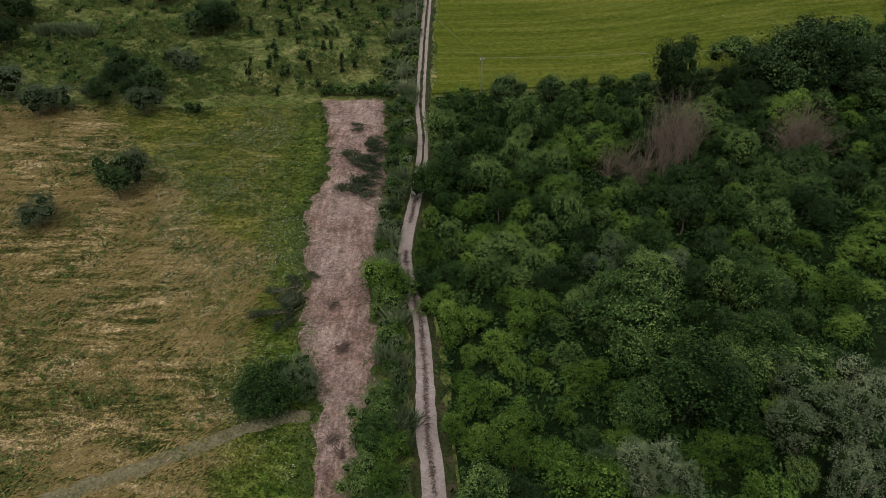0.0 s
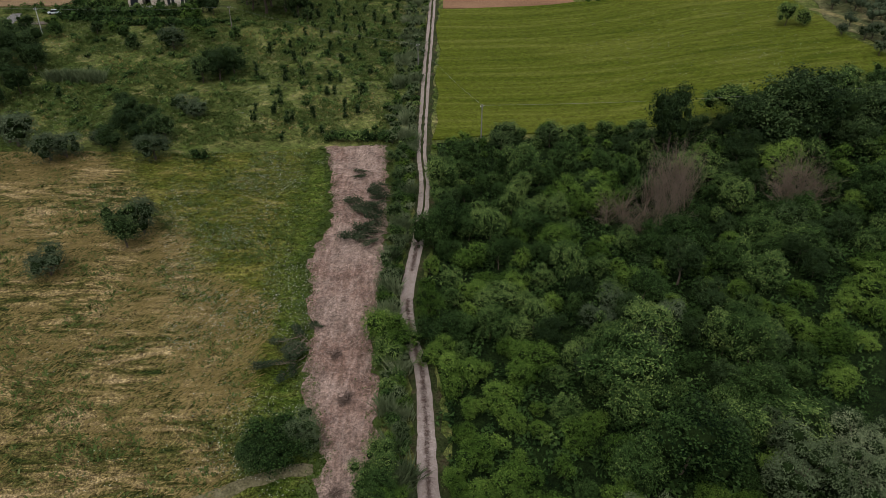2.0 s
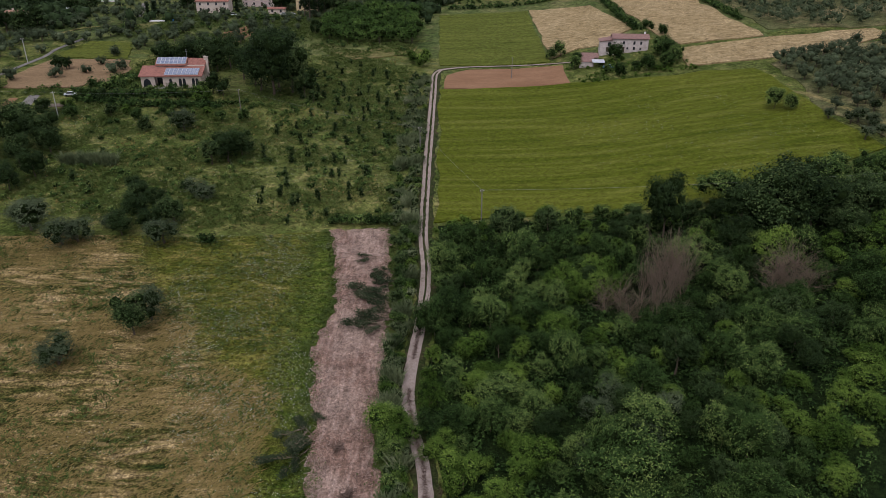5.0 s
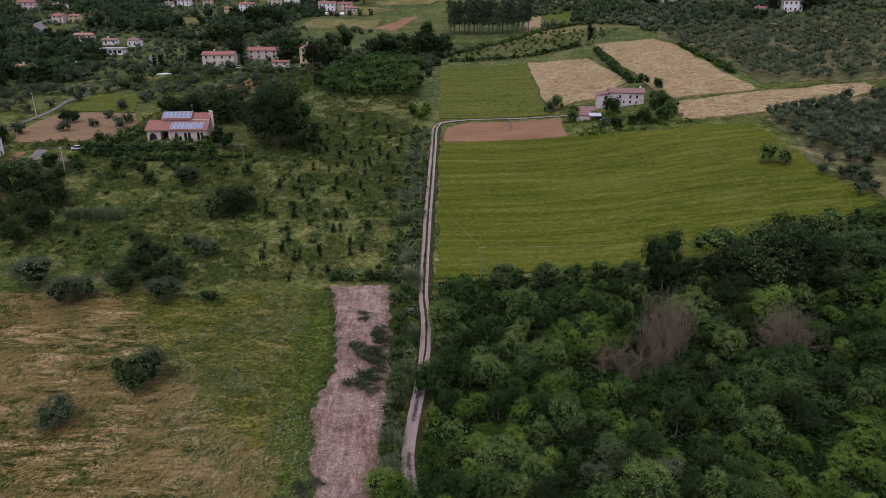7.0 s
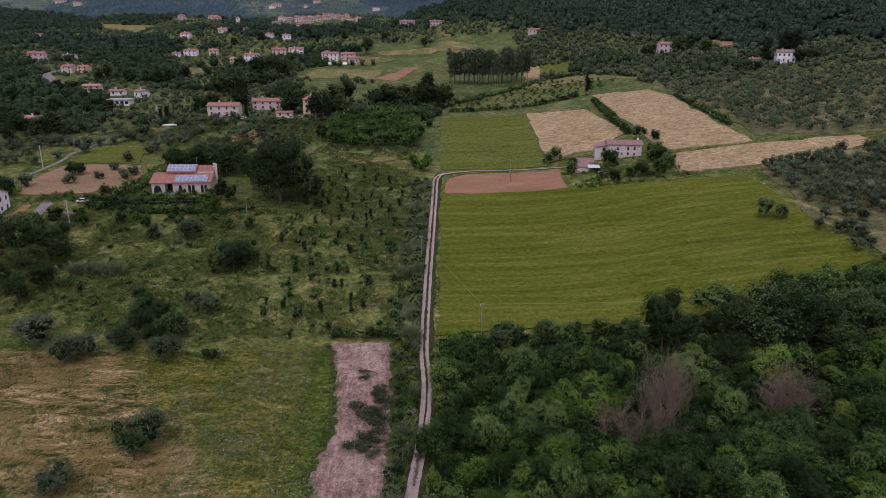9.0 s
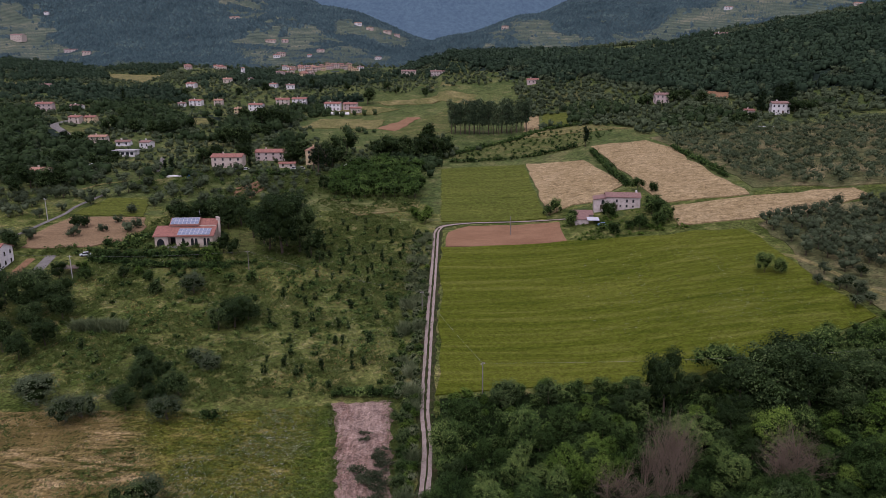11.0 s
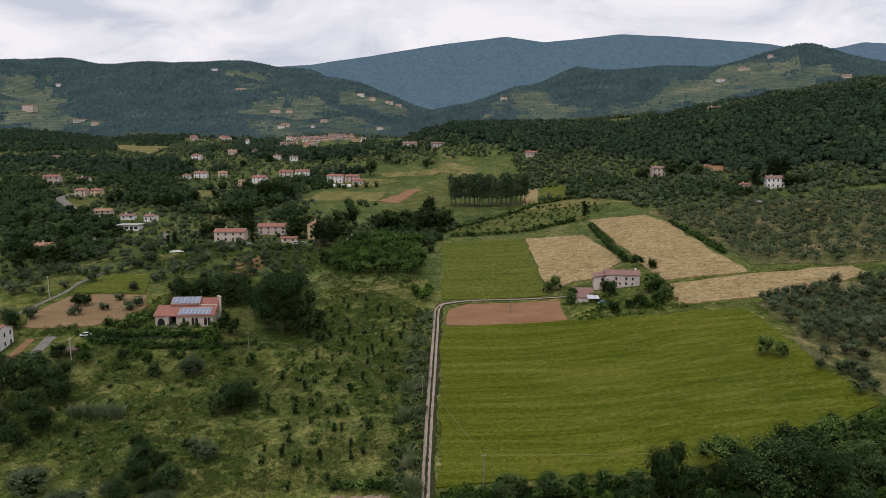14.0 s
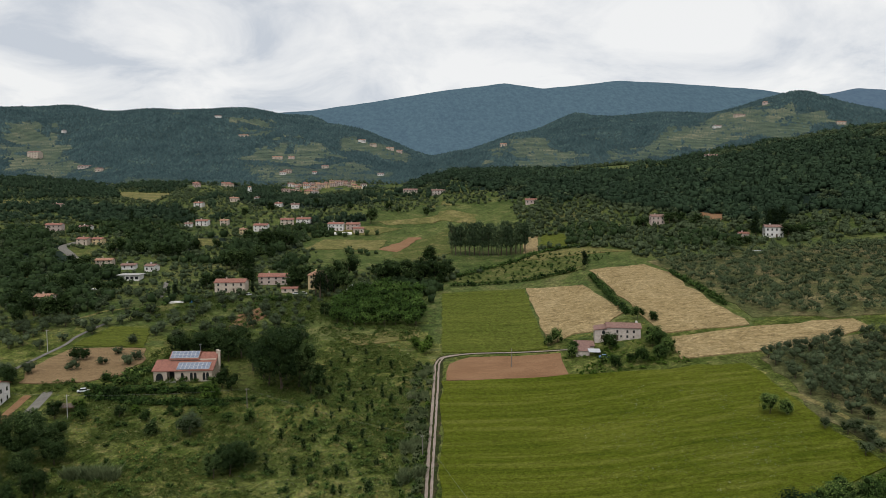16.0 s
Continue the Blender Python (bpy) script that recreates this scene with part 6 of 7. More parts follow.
for x, y, s in ((-149.8, 362.1, 1.0), (-216.4, 336.6, 1.1), (-240.9, 421.8, 1.2), (-238, 420, 1.3), (-154, 364, 0.8)):
    plant(CYPRESS, x, y, s, label="slender dark cypress beside a garden", group="garden cypresses")
# hedges
for edge, step in (([(85.5, 316), (84.6, 345), (84.2, 370), (83.9, 392)], 1.6), ([(2, 400), (22, 402), (45, 402), (80, 409)], 3.0), ([(-3, 412), (20, 436), (40, 452), (62, 471), (80, 475), (104, 472)], 1.7),
                   ([(131, 313), (130, 340), (128.5, 362), (127, 380)], 1.8), ([(-125, 238), (-115, 238.5), (-105, 239), (-95, 240), (-85, 241)], 1.4), ([(-118, 262), (-112, 260), (-124, 254)], 1.6), ([(-131, 250), (-126, 248.6), (-120.4, 248)], 1.1), ([(-126.5, 255.6), (-118.2, 253.7)], 1.1),
                   ([(-102.7, 361.7), (-95, 362.2), (-87.5, 362.9), (-89.6, 372)], 1.3), ([(-128.5, 233.1), (-113, 230.4), (-94.4, 229.4), (-78.5, 229.6)], 1.2)):
    line = np.array(edge, float)
    far = np.concatenate([[0], np.cumsum(np.hypot(*np.diff(line, axis=0).T))])
    d = np.arange(0, far[-1], step * 0.8)
    x, y = np.interp(d, far, line[:, 0]) + rnd.uniform(-0.7, 0.7, len(d)), np.interp(d, far, line[:, 1]) + rnd.uniform(-0.7, 0.7, len(d))
    stuff("field_hedge", scatter(BUSHES_LOW, x, y, rnd.uniform(0.85, 1.6, len(d)), rnd), HEDGE_LEAF, "dense green hedge along a field edge", "hedge")
for x, y, s in [(87.8, 306, 1.1), (93.5, 301, 0.8), (48.6, 292, 1.15), (44, 290, 0.85), (51.4, 273, 0.9), (53, 278, 0.9), (65.4, 256, 0.9), (75.6, 257, 1.1), (83, 257.5, 1.0), (68, 276, 1.2), (84.5, 272, 1.35), (87, 268, 1.25), (88, 262, 1.1), (86, 276, 1.2), (72, 259, 0.7), (62, 262, 0.6), (100.3, 204, 1.2), (104.7, 202.5, 0.85),
                (-88, 243, 0.9), (-98, 241.5, 0.6), (-106, 241.5, 0.6), (-112, 243, 0.7), (-118, 246, 0.75), (-122, 243, 0.7)]:
    plant(THICKET, x, y, s, label="round green garden tree near a farmhouse", stretch=1.15)
for x, y, s in [(115, 188, 1.1), (110.8, 192, 1.0), (112.6, 176, 1.1), (118, 182, 1.0)]:
    plant(OLIVE, x, y, s, label="grey-green olive tree beside the field")
# garden below the house with the panels
for i, d in enumerate(np.arange(0, 42, 1.35)):
    plant(BUSH, -112 + d, 227.6 + d * 0.17 + rnd.uniform(-0.3, 0.3), rnd.uniform(0.7, 0.95), label="clipped green hedge plant in front of the house", group="garden hedge")
for x, y, s, kind in [(-122, 216.3, 0.9, THICKET), (-110.5, 219, 0.7, SHADY), (-125, 235.6, 1.0, THICKET), (-84.7, 234.5, 1.45, BRIGHT), (-92.9, 238.4, 0.6, THICKET), (-100.9, 217, 0.75, THICKET), (-84.5, 213.6, 1.3, OLIVE), (-66.5, 218.1, 0.9, THICKET),
                       (-73.4, 217, 0.8, THICKET), (-119, 233.3, 0.75, SHADY), (-127.4, 224.2, 0.9, BRIGHT), (-131.7, 217.4, 1.0, SHADY), (-106.2, 221.9, 0.7, BRIGHT), (-95, 222, 0.6, THICKET), (-80, 224, 0.65, BRIGHT)]:
    plant(kind, x, y, s, label="leafy green garden shrub below the house", group="garden shrubs")
for x, y in [(-185.4, 285.7), (-187.5, 296.3), (-176, 282.5), (-189.1, 281.8), (-190.7, 311.4), (-185.5, 311.8), (-181.6, 312), (-177.1, 313.6), (-163.8, 302.4), (-171.8, 292.2), (-173, 311.2), (-168.8, 313.5), (-163, 314.5), (-158.1, 317.9),
             (-155.6, 322.8), (-152.9, 326), (-150.1, 332.6), (-194, 300), (-196, 290), (-198, 308), (-188, 305), (-139.7, 289.9), (-134.2, 307.5), (-134.4, 301.5), (-131.6, 317), (-124, 338), (-121.1, 353.3), (-116.3, 357.6),
             (-113.8, 308.7), (-112.2, 294.3), (-120.7, 293.8), (-100.7, 332.4), (-94.9, 340), (-84.1, 320.4), (-105.7, 306.2), (-95.2, 295.3), (-147, 322), (-128, 329)]:
    plant(OLIVE, x, y, rnd.uniform(1.2, 1.8), group="scattered olive trees", sink=0.9)


# ---- buildings ----
def tiles(name, colour):
    m, nodes, links, bsdf = shader(name)
    geo = nodes.new("ShaderNodeTexCoord").outputs["Object"]
    tint = ramp_of(nodes, toned([(0.3, tuple(c * 0.65 for c in colour)), (0.7, tuple(c * 1.3 for c in colour))]))
    links.new(noise_at(nodes, links, geo, 1.3, 5.0, 0.7), tint.inputs[0])
    wave = nodes.new("ShaderNodeTexWave")
    wave.inputs["Scale"].default_value, wave.inputs["Distortion"].default_value = 1.1, 0.6
    links.new(geo, wave.inputs["Vector"])
    tone = ramp_of(nodes, [(0.0, (0.62,) * 3), (0.6, (1.0,) * 3)])
    links.new(wave.outputs["Fac"], tone.inputs[0])
    links.new(blend(nodes, links, "MULTIPLY", 1.0, tint.outputs[0], tone.outputs[0]), bsdf.inputs["Base Color"])
    bsdf.inputs["Roughness"].default_value = 0.9
    relief = nodes.new("ShaderNodeBump")
    relief.inputs["Strength"].default_value, relief.inputs["Distance"].default_value = 0.6, 0.1
    links.new(wave.outputs["Fac"], relief.inputs["Height"])
    links.new(relief.outputs[0], bsdf.inputs["Normal"])
    return m


RED_TILE, OLD_TILE, ORANGE_TILE = tiles("red_roof_tiles", (0.33, 0.135, 0.095)), tiles("weathered_roof_tiles", (0.27, 0.15, 0.12)), tiles("orange_roof_tiles", (0.42, 0.22, 0.14))
CREAM, PINK, WHITE, YELLOW, STONE = plain("cream_plaster", (0.60, 0.50, 0.41), scale=0.6), plain("pink_plaster", (0.58, 0.46, 0.41), scale=0.6), plain("white_plaster", (0.80, 0.77, 0.74), scale=0.6), plain("yellow_plaster", (0.68, 0.52, 0.30), scale=0.6), plain("old_stone_plaster", (0.58, 0.50, 0.45), scale=0.8, spread=0.25)
GLASS = plain("dark_window_glass", (0.025, 0.028, 0.032), 0.2, spread=0.1, bump=0, spec=0.5)
SHUTTER = plain("brown_shutter", (0.10, 0.065, 0.045), 0.7)
FRAME = plain("grey_metal_frame", (0.42, 0.43, 0.45), 0.45, 0.4)
METAL_SHEET = plain("galvanised_sheet", (0.55, 0.56, 0.58), 0.5, 0.3)
CONCRETE = plain("concrete", (0.40, 0.39, 0.37), 0.9)


def panel_glass():
    m, nodes, links, bsdf = shader("solar_cells")
    geo = nodes.new("ShaderNodeTexCoord").outputs["Object"]
    brick = nodes.new("ShaderNodeTexBrick")
    brick.offset = 0.0
    for key, value in (("Color1", (0.10, 0.125, 0.18, 1)), ("Color2", (0.12, 0.145, 0.20, 1)), ("Mortar", (0.26, 0.28, 0.32, 1)), ("Scale", 1.0), ("Mortar Size", 0.012), ("Brick Width", 0.28), ("Row Height", 0.28)):
        brick.inputs[key].default_value = value
    links.new(geo, brick.inputs["Vector"])
    links.new(brick.outputs["Color"], bsdf.inputs["Base Color"])
    bsdf.inputs["Roughness"].default_value, bsdf.inputs["Specular IOR Level"].default_value = 0.22, 0.6
    return m


CELLS = panel_glass()


def box(bm, x0, y0, z0, x1, y1, z1):
    v = [bm.verts.new(p) for p in ((x0, y0, z0), (x1, y0, z0), (x1, y1, z0), (x0, y1, z0), (x0, y0, z1), (x1, y0, z1), (x1, y1, z1), (x0, y1, z1))]
    for f in ((0, 3, 2, 1), (4, 5, 6, 7), (0, 1, 5, 4), (1, 2, 6, 5), (2, 3, 7, 6), (3, 0, 4, 7)):
        bm.faces.new([v[i] for i in f])


def solid(*boxes):
    bm = bmesh.new()
    for b in boxes:
        box(bm, *b)
    return bm


def slab(corners, thick):
    """A flat sheet with thickness, from its corners."""
    bm = bmesh.new()
    low = [bm.verts.new(c) for c in corners]
    top = [bm.verts.new((c[0], c[1], c[2] + thick)) for c in corners]
    bm.faces.new(low[::-1])
    bm.faces.new(top)
    n = len(corners)
    for i in range(n):
        bm.faces.new((low[i], low[(i + 1) % n], top[(i + 1) % n], top[i]))
    return bm


def window(parent, x, z, w, h, y=0.0, material=None, name="window", arch=False, side=False, out_to=-1):
    """A window set against a wall: frame, pane. side: on a gable wall, that faces out_to."""
    bm = bmesh.new()
    outline = [(x - w / 2, z), (x + w / 2, z), (x + w / 2, z + h)]
    if arch:
        outline = outline[:2] + [(x + w / 2 * math.cos(a), z + h - w / 2 + w / 2 * math.sin(a)) for a in np.linspace(0, math.pi, 7)]
    else:
        outline.append((x - w / 2, z + h))
    place = (lambda u, d, v: (y + out_to * d, u, v)) if side else (lambda u, d, v: (u, y - d, v))
    out = [bm.verts.new(place(u, 0.05, v)) for u, v in outline]
    back = [bm.verts.new(place(u, -0.10, v)) for u, v in outline]
    bm.faces.new(out)
    for i in range(len(out)):
        bm.faces.new((out[i], out[(i + 1) % len(out)], back[(i + 1) % len(out)], back[i]))
    pane = part(name, bm, material or GLASS, parent)
    ledge = solid((x - w / 2 - 0.1, -0.0, z - 0.12, x + w / 2 + 0.1, 0.12, z)) if not side else solid((-0.12, x - w / 2 - 0.1, z - 0.12, 0.0, x + w / 2 + 0.1, z))
    if not side:
        bmesh.ops.translate(ledge, verts=ledge.verts, vec=(0, y - 0.12, 0))
    else:
        bmesh.ops.translate(ledge, verts=ledge.verts, vec=(y + (0.12 if out_to > 0 else 0), 0, 0))
    part("sill", ledge, CONCRETE, pane)
    return pane


def gable_roof(w, d, h, rise, over, thick=0.22, hip=0.0):
    """Two slopes with the ridge along x; hip shortens the ridge."""
    bm = bmesh.new()
    x0, x1, y0, y1 = -over, w + over, -over, d + over
    drop = rise * over / (d / 2)
    eave, ridge, ym = h - drop, h + rise, d / 2
    lo = [(x0, y0, eave), (x1, y0, eave), (x1, y1, eave), (x0, y1, eave), (x0 + hip, ym, ridge), (x1 - hip, ym, ridge)]
    a = [bm.verts.new(p) for p in lo]
    b = [bm.verts.new((p[0], p[1], p[2] + thick)) for p in lo]
    for q in ((0, 1, 5, 4), (2, 3, 4, 5)):
        bm.faces.new([b[i] for i in q])
        bm.faces.new([a[i] for i in q[::-1]])
    for q in ((1, 2, 5), (3, 0, 4)):
        if hip > 0:
            bm.faces.new([b[i] for i in q])
            bm.faces.new([a[i] for i in q[::-1]])
    rim = [(0, 1), (1, 2), (2, 3), (3, 0)] if hip > 0 else [(0, 1), (2, 3), (1, 5), (5, 2), (3, 4), (4, 0)]
    for i, j in rim:
        bm.faces.new((a[i], a[j], b[j], b[i]))
    return bm


def walls_of(w, d, h, rise, hip=0.0, base=-2.0):
    bm = bmesh.new()
    a = [bm.verts.new(p) for p in ((0, 0, base), (w, 0, base), (w, d, base), (0, d, base))]
    b = [bm.verts.new(p) for p in ((0, 0, h), (w, 0, h), (w, d, h), (0, d, h))]
    bm.faces.new(a[::-1])
    bm.faces.new(b)
    for i in range(4):
        bm.faces.new((a[i], a[(i + 1) % 4], b[(i + 1) % 4], b[i]))
    if hip == 0:
        for x, s in ((0, 1), (w, -1)):
            y = [bm.verts.new((x, 0, h)), bm.verts.new((x, d, h)), bm.verts.new((x, d / 2, h + rise))]
            bm.faces.new(y)
    return bm


def house(x, y, w, d, h, turn, wall, roof, label, rise=None, hip=0.0, rows=1, cols=3, side_cols=1, chimney=True, over=0.45, name="house", shutters=False, group=""):
    """A plastered house with a tiled roof; x, y is the middle of its near wall."""
    root = new(name)
    c, s = math.cos(radians(turn)), math.sin(radians(turn))
    z = height(x, y + d * 0.3)
    root.matrix_world = pose(x - c * w / 2, y - s * w / 2, z, 0, 0, turn)
    tagged(root, label, "house", group)
    rise = d * 0.17 if rise is None else rise
    part("wall", walls_of(w, d, h, rise, hip), wall, root)
    top = part("roof", gable_roof(w, d, h, rise, over, hip=hip), roof, root)
    if chimney:
        part("chimney", solid((w * 0.3, d * 0.55, h + rise * 0.4, w * 0.3 + 0.7, d * 0.55 + 0.7, h + rise + 0.9), (w * 0.3 - 0.1, d * 0.55 - 0.1, h + rise + 0.9, w * 0.3 + 0.8, d * 0.55 + 0.8, h + rise + 1.05)), wall, top)
    step = h / rows
    for r in range(rows):
        for k in range(cols):
            wx = w * (k + 0.5) / cols
            door = r == 0 and k == cols // 2 and rows > 1
            ww, wh = (1.1, 2.1) if door else (1.0, min(1.35, step * 0.5))
            window(root, wx, 0.05 if door else r * step + step * 0.32, ww, wh, material=SHUTTER if door else GLASS, name="door" if door else "window")
        for k in range(side_cols):
            window(root, d * (k + 0.5) / side_cols, r * step + step * 0.32, 1.0, min(1.35, step * 0.5), y=0.0, side=True)
    return root


def solar_house():
    root = tagged(new("house"), "cream villa with red tiled roofs and solar panels", "house")
    root.matrix_world = pose(-112.6, 249.0, height(-103, 250) + 0.3, 0, 0, 4) @ Matrix.Diagonal((0.95, 1, 1.35, 1))
    part("wall", solid((0.3, 0.4, -2, 5.2, 5.5, 2.9), (9.0, 0.4, -2, 23.4, 6.0, 2.9), (5.2, 3.0, -2, 9.0, 6.0, 2.9), (5.2, 5.6, -2, 23.6, 11.2, 5.3)), CREAM, root)
    part("porch_floor", solid((5.0, -0.8, -2, 9.2, 3.0, 0.05)), CONCRETE, root)
    for x in (5.4, 8.8):
        part("porch_column", solid((x - 0.2, 0.35, -1.0, x + 0.2, 0.75, 2.9)), CREAM, root)
    part("lower_roof", slab([(-0.3, -0.2, 2.85), (24.0, -0.2, 2.85), (24.0, 6.3, 5.0), (-0.3, 6.3, 5.0)], 0.22), RED_TILE, root)
    part("upper_roof", slab([(4.8, 5.1, 5.2), (16.9, 5.1, 5.2), (16.9, 9.0, 6.95), (4.8, 9.0, 6.95)], 0.22), RED_TILE, root)
    part("rear_roof", slab([(4.8, 9.0, 6.95), (24.0, 9.0, 6.6), (24.0, 12.0, 5.2), (4.8, 12.0, 5.2)], 0.22), RED_TILE, root)
    part("side_roof", slab([(16.9, 5.6, 4.85), (24.0, 5.6, 4.85), (24.0, 9.0, 6.6), (16.9, 9.0, 6.6)], 0.22), RED_TILE, root)
    for cx, cy in ((23.0, 8.2), (24.2, 6.4)):
        part("chimney", solid((cx, cy, 3.0, cx + 0.8, cy + 0.8, 7.3), (cx - 0.12, cy - 0.12, 7.3, cx + 0.92, cy + 0.92, 7.45)), CREAM, root)
    part("antenna", solid((16.3, 9.2, 6.5, 16.36, 9.26, 9.3), (15.9, 9.2, 9.0, 16.8, 9.25, 9.05), (16.0, 9.2, 8.6, 16.7, 9.25, 8.65)), FRAME, root)

    def row(x0, count, w, y0, y1, z0, z1):
        for i in range(count):
            a, b = x0 + i * w, x0 + (i + 1) * w - 0.14
            lift = 0.33
            panel = part("solar_panel", slab([(a, y0, z0 + lift), (b, y0, z0 + lift), (b, y1, z1 + lift), (a, y1, z1 + lift)], 0.06), CELLS, root, "blue-grey solar panel in a pale frame")
            rim = bmesh.new()
            slope = (z1 - z0) / (y1 - y0)
            for x, y, xx, yy in ((a - 0.05, y0, a + 0.03, y1), (b - 0.03, y0, b + 0.05, y1), (a, y0 - 0.05, b, y0 + 0.05), (a, (y0 + y1) / 2 - 0.04, b, (y0 + y1) / 2 + 0.04), (a, y1 - 0.05, b, y1 + 0.05)):
                za, zb = z0 + (y - y0) * slope + lift, z0 + (yy - y0) * slope + lift
                v = [rim.verts.new(p) for p in ((x, y, za), (xx, y, za), (xx, yy, zb), (x, yy, zb), (x, y, za + 0.10), (xx, y, za + 0.10), (xx, yy, zb + 0.10), (x, yy, zb + 0.10))]
                for f in ((0, 3, 2, 1), (4, 5, 6, 7), (0, 1, 5, 4), (1, 2, 6, 5), (2, 3, 7, 6), (3, 0, 4, 7)):
                    rim.faces.new([v[i] for i in f])
            part("panel_frame", rim, FRAME, panel)

    row(9.4, 8, 1.62, 0.25, 4.0, 3.0, 4.24)
    row(5.3, 7, 1.62, 5.5, 8.6, 5.38, 6.77)
    for x in (11.6, 15.2, 16.7, 20.2, 21.6):
        window(root, x, 0.15, 1.1, 2.2, y=0.4, arch=True, name="door" if x in (15.2, 16.7) else "window")
    window(root, 2.6, 0.0, 3.0, 2.3, y=0.4, arch=True, name="archway")
    window(root, 7.0, 0.1, 2.6, 2.2, y=3.0, name="door")
    window(root, 12.0, 0.1, 0.9, 1.0, y=5.1, name="window")


def farmhouse():
    root = tagged(new("farmhouse"), "old two-storey stone farmhouse with weathered tile roof", "house")
    root.matrix_world = pose(68.6, 284.6, height(76, 284), 0, 0, -8)
    part("wall", walls_of(14.2, 8.0, 5.3, 1.4, base=-3), STONE, root)
    part("annex_wall", solid((-5.0, 0.6, -3, 0.0, 8.0, 4.2)), STONE, root)
    part("roof", gable_roof(14.2, 8.0, 5.3, 1.4, 0.4), OLD_TILE, root)
    part("annex_roof", slab([(-5.4, 0.2, 3.9), (0.2, 0.2, 4.7), (0.2, 8.3, 5.3), (-5.4, 8.3, 4.2)], 0.22), OLD_TILE, root)
    part("chimney", solid((12.6, 4.6, 5.5, 13.3, 5.3, 7.6)), WHITE, root)
    for x, z, w, h in ((4.4, 3.1, 0.8, 1.2), (8.6, 3.1, 0.8, 1.2), (11.3, 3.1, 0.8, 1.2), (6.0, 1.2, 0.7, 0.8), (8.6, 1.0, 0.8, 1.1), (11.2, 1.0, 0.7, 0.8), (2.0, 0.9, 0.7, 0.8)):
        window(root, x, z, w, h)
    window(root, 4.3, 0.0, 1.1, 2.1, material=SHUTTER, name="door")
    window(root, -1.3, 2.2, 1.3, 1.7, y=0.6, arch=True)
    window(root, -1.6, 0.0, 1.8, 1.8, y=0.6, material=SHUTTER, name="barn_door")
    window(root, 2.5, 2.6, 0.8, 1.0, y=-5.0, side=True)
    # sheds in the yard
    shed = tagged(new("shed"), "low barn with tiled lean-to roof in the yard", "shed")
    shed.matrix_world = pose(53.5, 273.5, height(56, 276), 0, 0, -6)
    part("wall", solid((0, 0, -2, 5.5, 4.5, 1.9)), STONE, shed)
    part("roof", slab([(-0.3, -0.3, 1.8), (5.8, -0.3, 1.8), (5.8, 4.8, 2.9), (-0.3, 4.8, 2.9)], 0.18), OLD_TILE, shed)
    cover = tagged(new("shed"), "open shelter with grey metal sheet roof", "shed")
    cover.matrix_world = pose(58.2, 270.5, height(60, 271), 0, 0, -4)
    part("roof", slab([(-0.2, -0.2, 2.0), (4.6, -0.2, 2.0), (4.6, 3.6, 2.7), (-0.2, 3.6, 2.7)], 0.08), METAL_SHEET, cover)
    for x, y in ((0, 0), (4.4, 0), (0, 3.4), (4.4, 3.4)):
        part("post", solid((x, y, -1, x + 0.12, y + 0.12, 2.0 if y == 0 else 2.6)), SHUTTER, cover)
    barn = tagged(new("barn"), "long low barn with weathered red tile roof", "barn")
    barn.matrix_world = pose(54, 280, height(58, 282), 0, 0, -6)
    part("wall", solid((0, 0, -2, 8, 4, 1.6)), STONE, barn)
    part("roof", slab([(-0.3, -0.4, 1.5), (8.3, -0.4, 1.5), (8.3, 4.4, 2.8), (-0.3, 4.4, 2.8)], 0.18), OLD_TILE, barn)


def car(x, y, turn, paint, label):
    """A small parked car."""
    root = tagged(new("car"), label, "car")
    root.matrix_world = pose(x, y, height(x, y) + 0.35, 0, 0, turn)
    body = bmesh.new()
    box(body, 0, 0, 0.3, 4.1, 1.7, 0.9)
    bmesh.ops.bevel(body, geom=body.edges[:], offset=0.14, segments=2, affect="EDGES")
    part("body", body, paint, root)
    cabin = bmesh.new()
    box(cabin, 0.8, 0.12, 0.85, 3.3, 1.58, 1.42)
    for v in cabin.verts:
        if v.co.z > 1.2:
            v.co.x = 2.05 + (v.co.x - 2.05) * 0.72
    part("cabin", cabin, GLASS, root)
    part("car_roof", solid((1.2, 0.16, 1.42, 2.9, 1.54, 1.48)), paint, root)
    for cx in (0.75, 3.3):
        for cy in (0.0, 1.5):
            wheel = bmesh.new()
            bmesh.ops.create_cone(wheel, cap_ends=True, segments=14, radius1=0.32, radius2=0.32, depth=0.22, matrix=Matrix.Translation((cx, cy + 0.1, 0.3)) @ Matrix.Rotation(radians(90), 4, "X"))
            part("wheel", wheel, GLASS, root)


solar_house()
farmhouse()
house(-124.5, 377, 17, 9, 5.6, 3, CREAM, RED_TILE, "large cream two-storey house with red tile roof", rows=2, cols=4, side_cols=2, hip=0.0, name="villa")
house(-105, 396, 17, 9, 4.6, 2, PINK, RED_TILE, "long grey-pink house with red tile roof", rows=2, cols=4)
house(-76, 388, 12, 11, 8.2, 4, YELLOW, ORANGE_TILE, "tall cream villa with orange hipped roof", rows=3, cols=3, side_cols=2, hip=4.5, name="villa")
house(-91, 379, 9, 4, 2.4, 2, CREAM, RED_TILE, "low garden annex with red tile roof", cols=2, chimney=False, name="annex")
house(215, 440, 11, 8, 6.6, -12, WHITE, OLD_TILE, "white two-storey farmhouse among cypresses", rows=2, cols=4, side_cols=2, name="farmhouse")
house(198, 446, 6, 5, 3.2, -8, PINK, RED_TILE, "small outbuilding with red tile roof", cols=1, name="outbuilding")
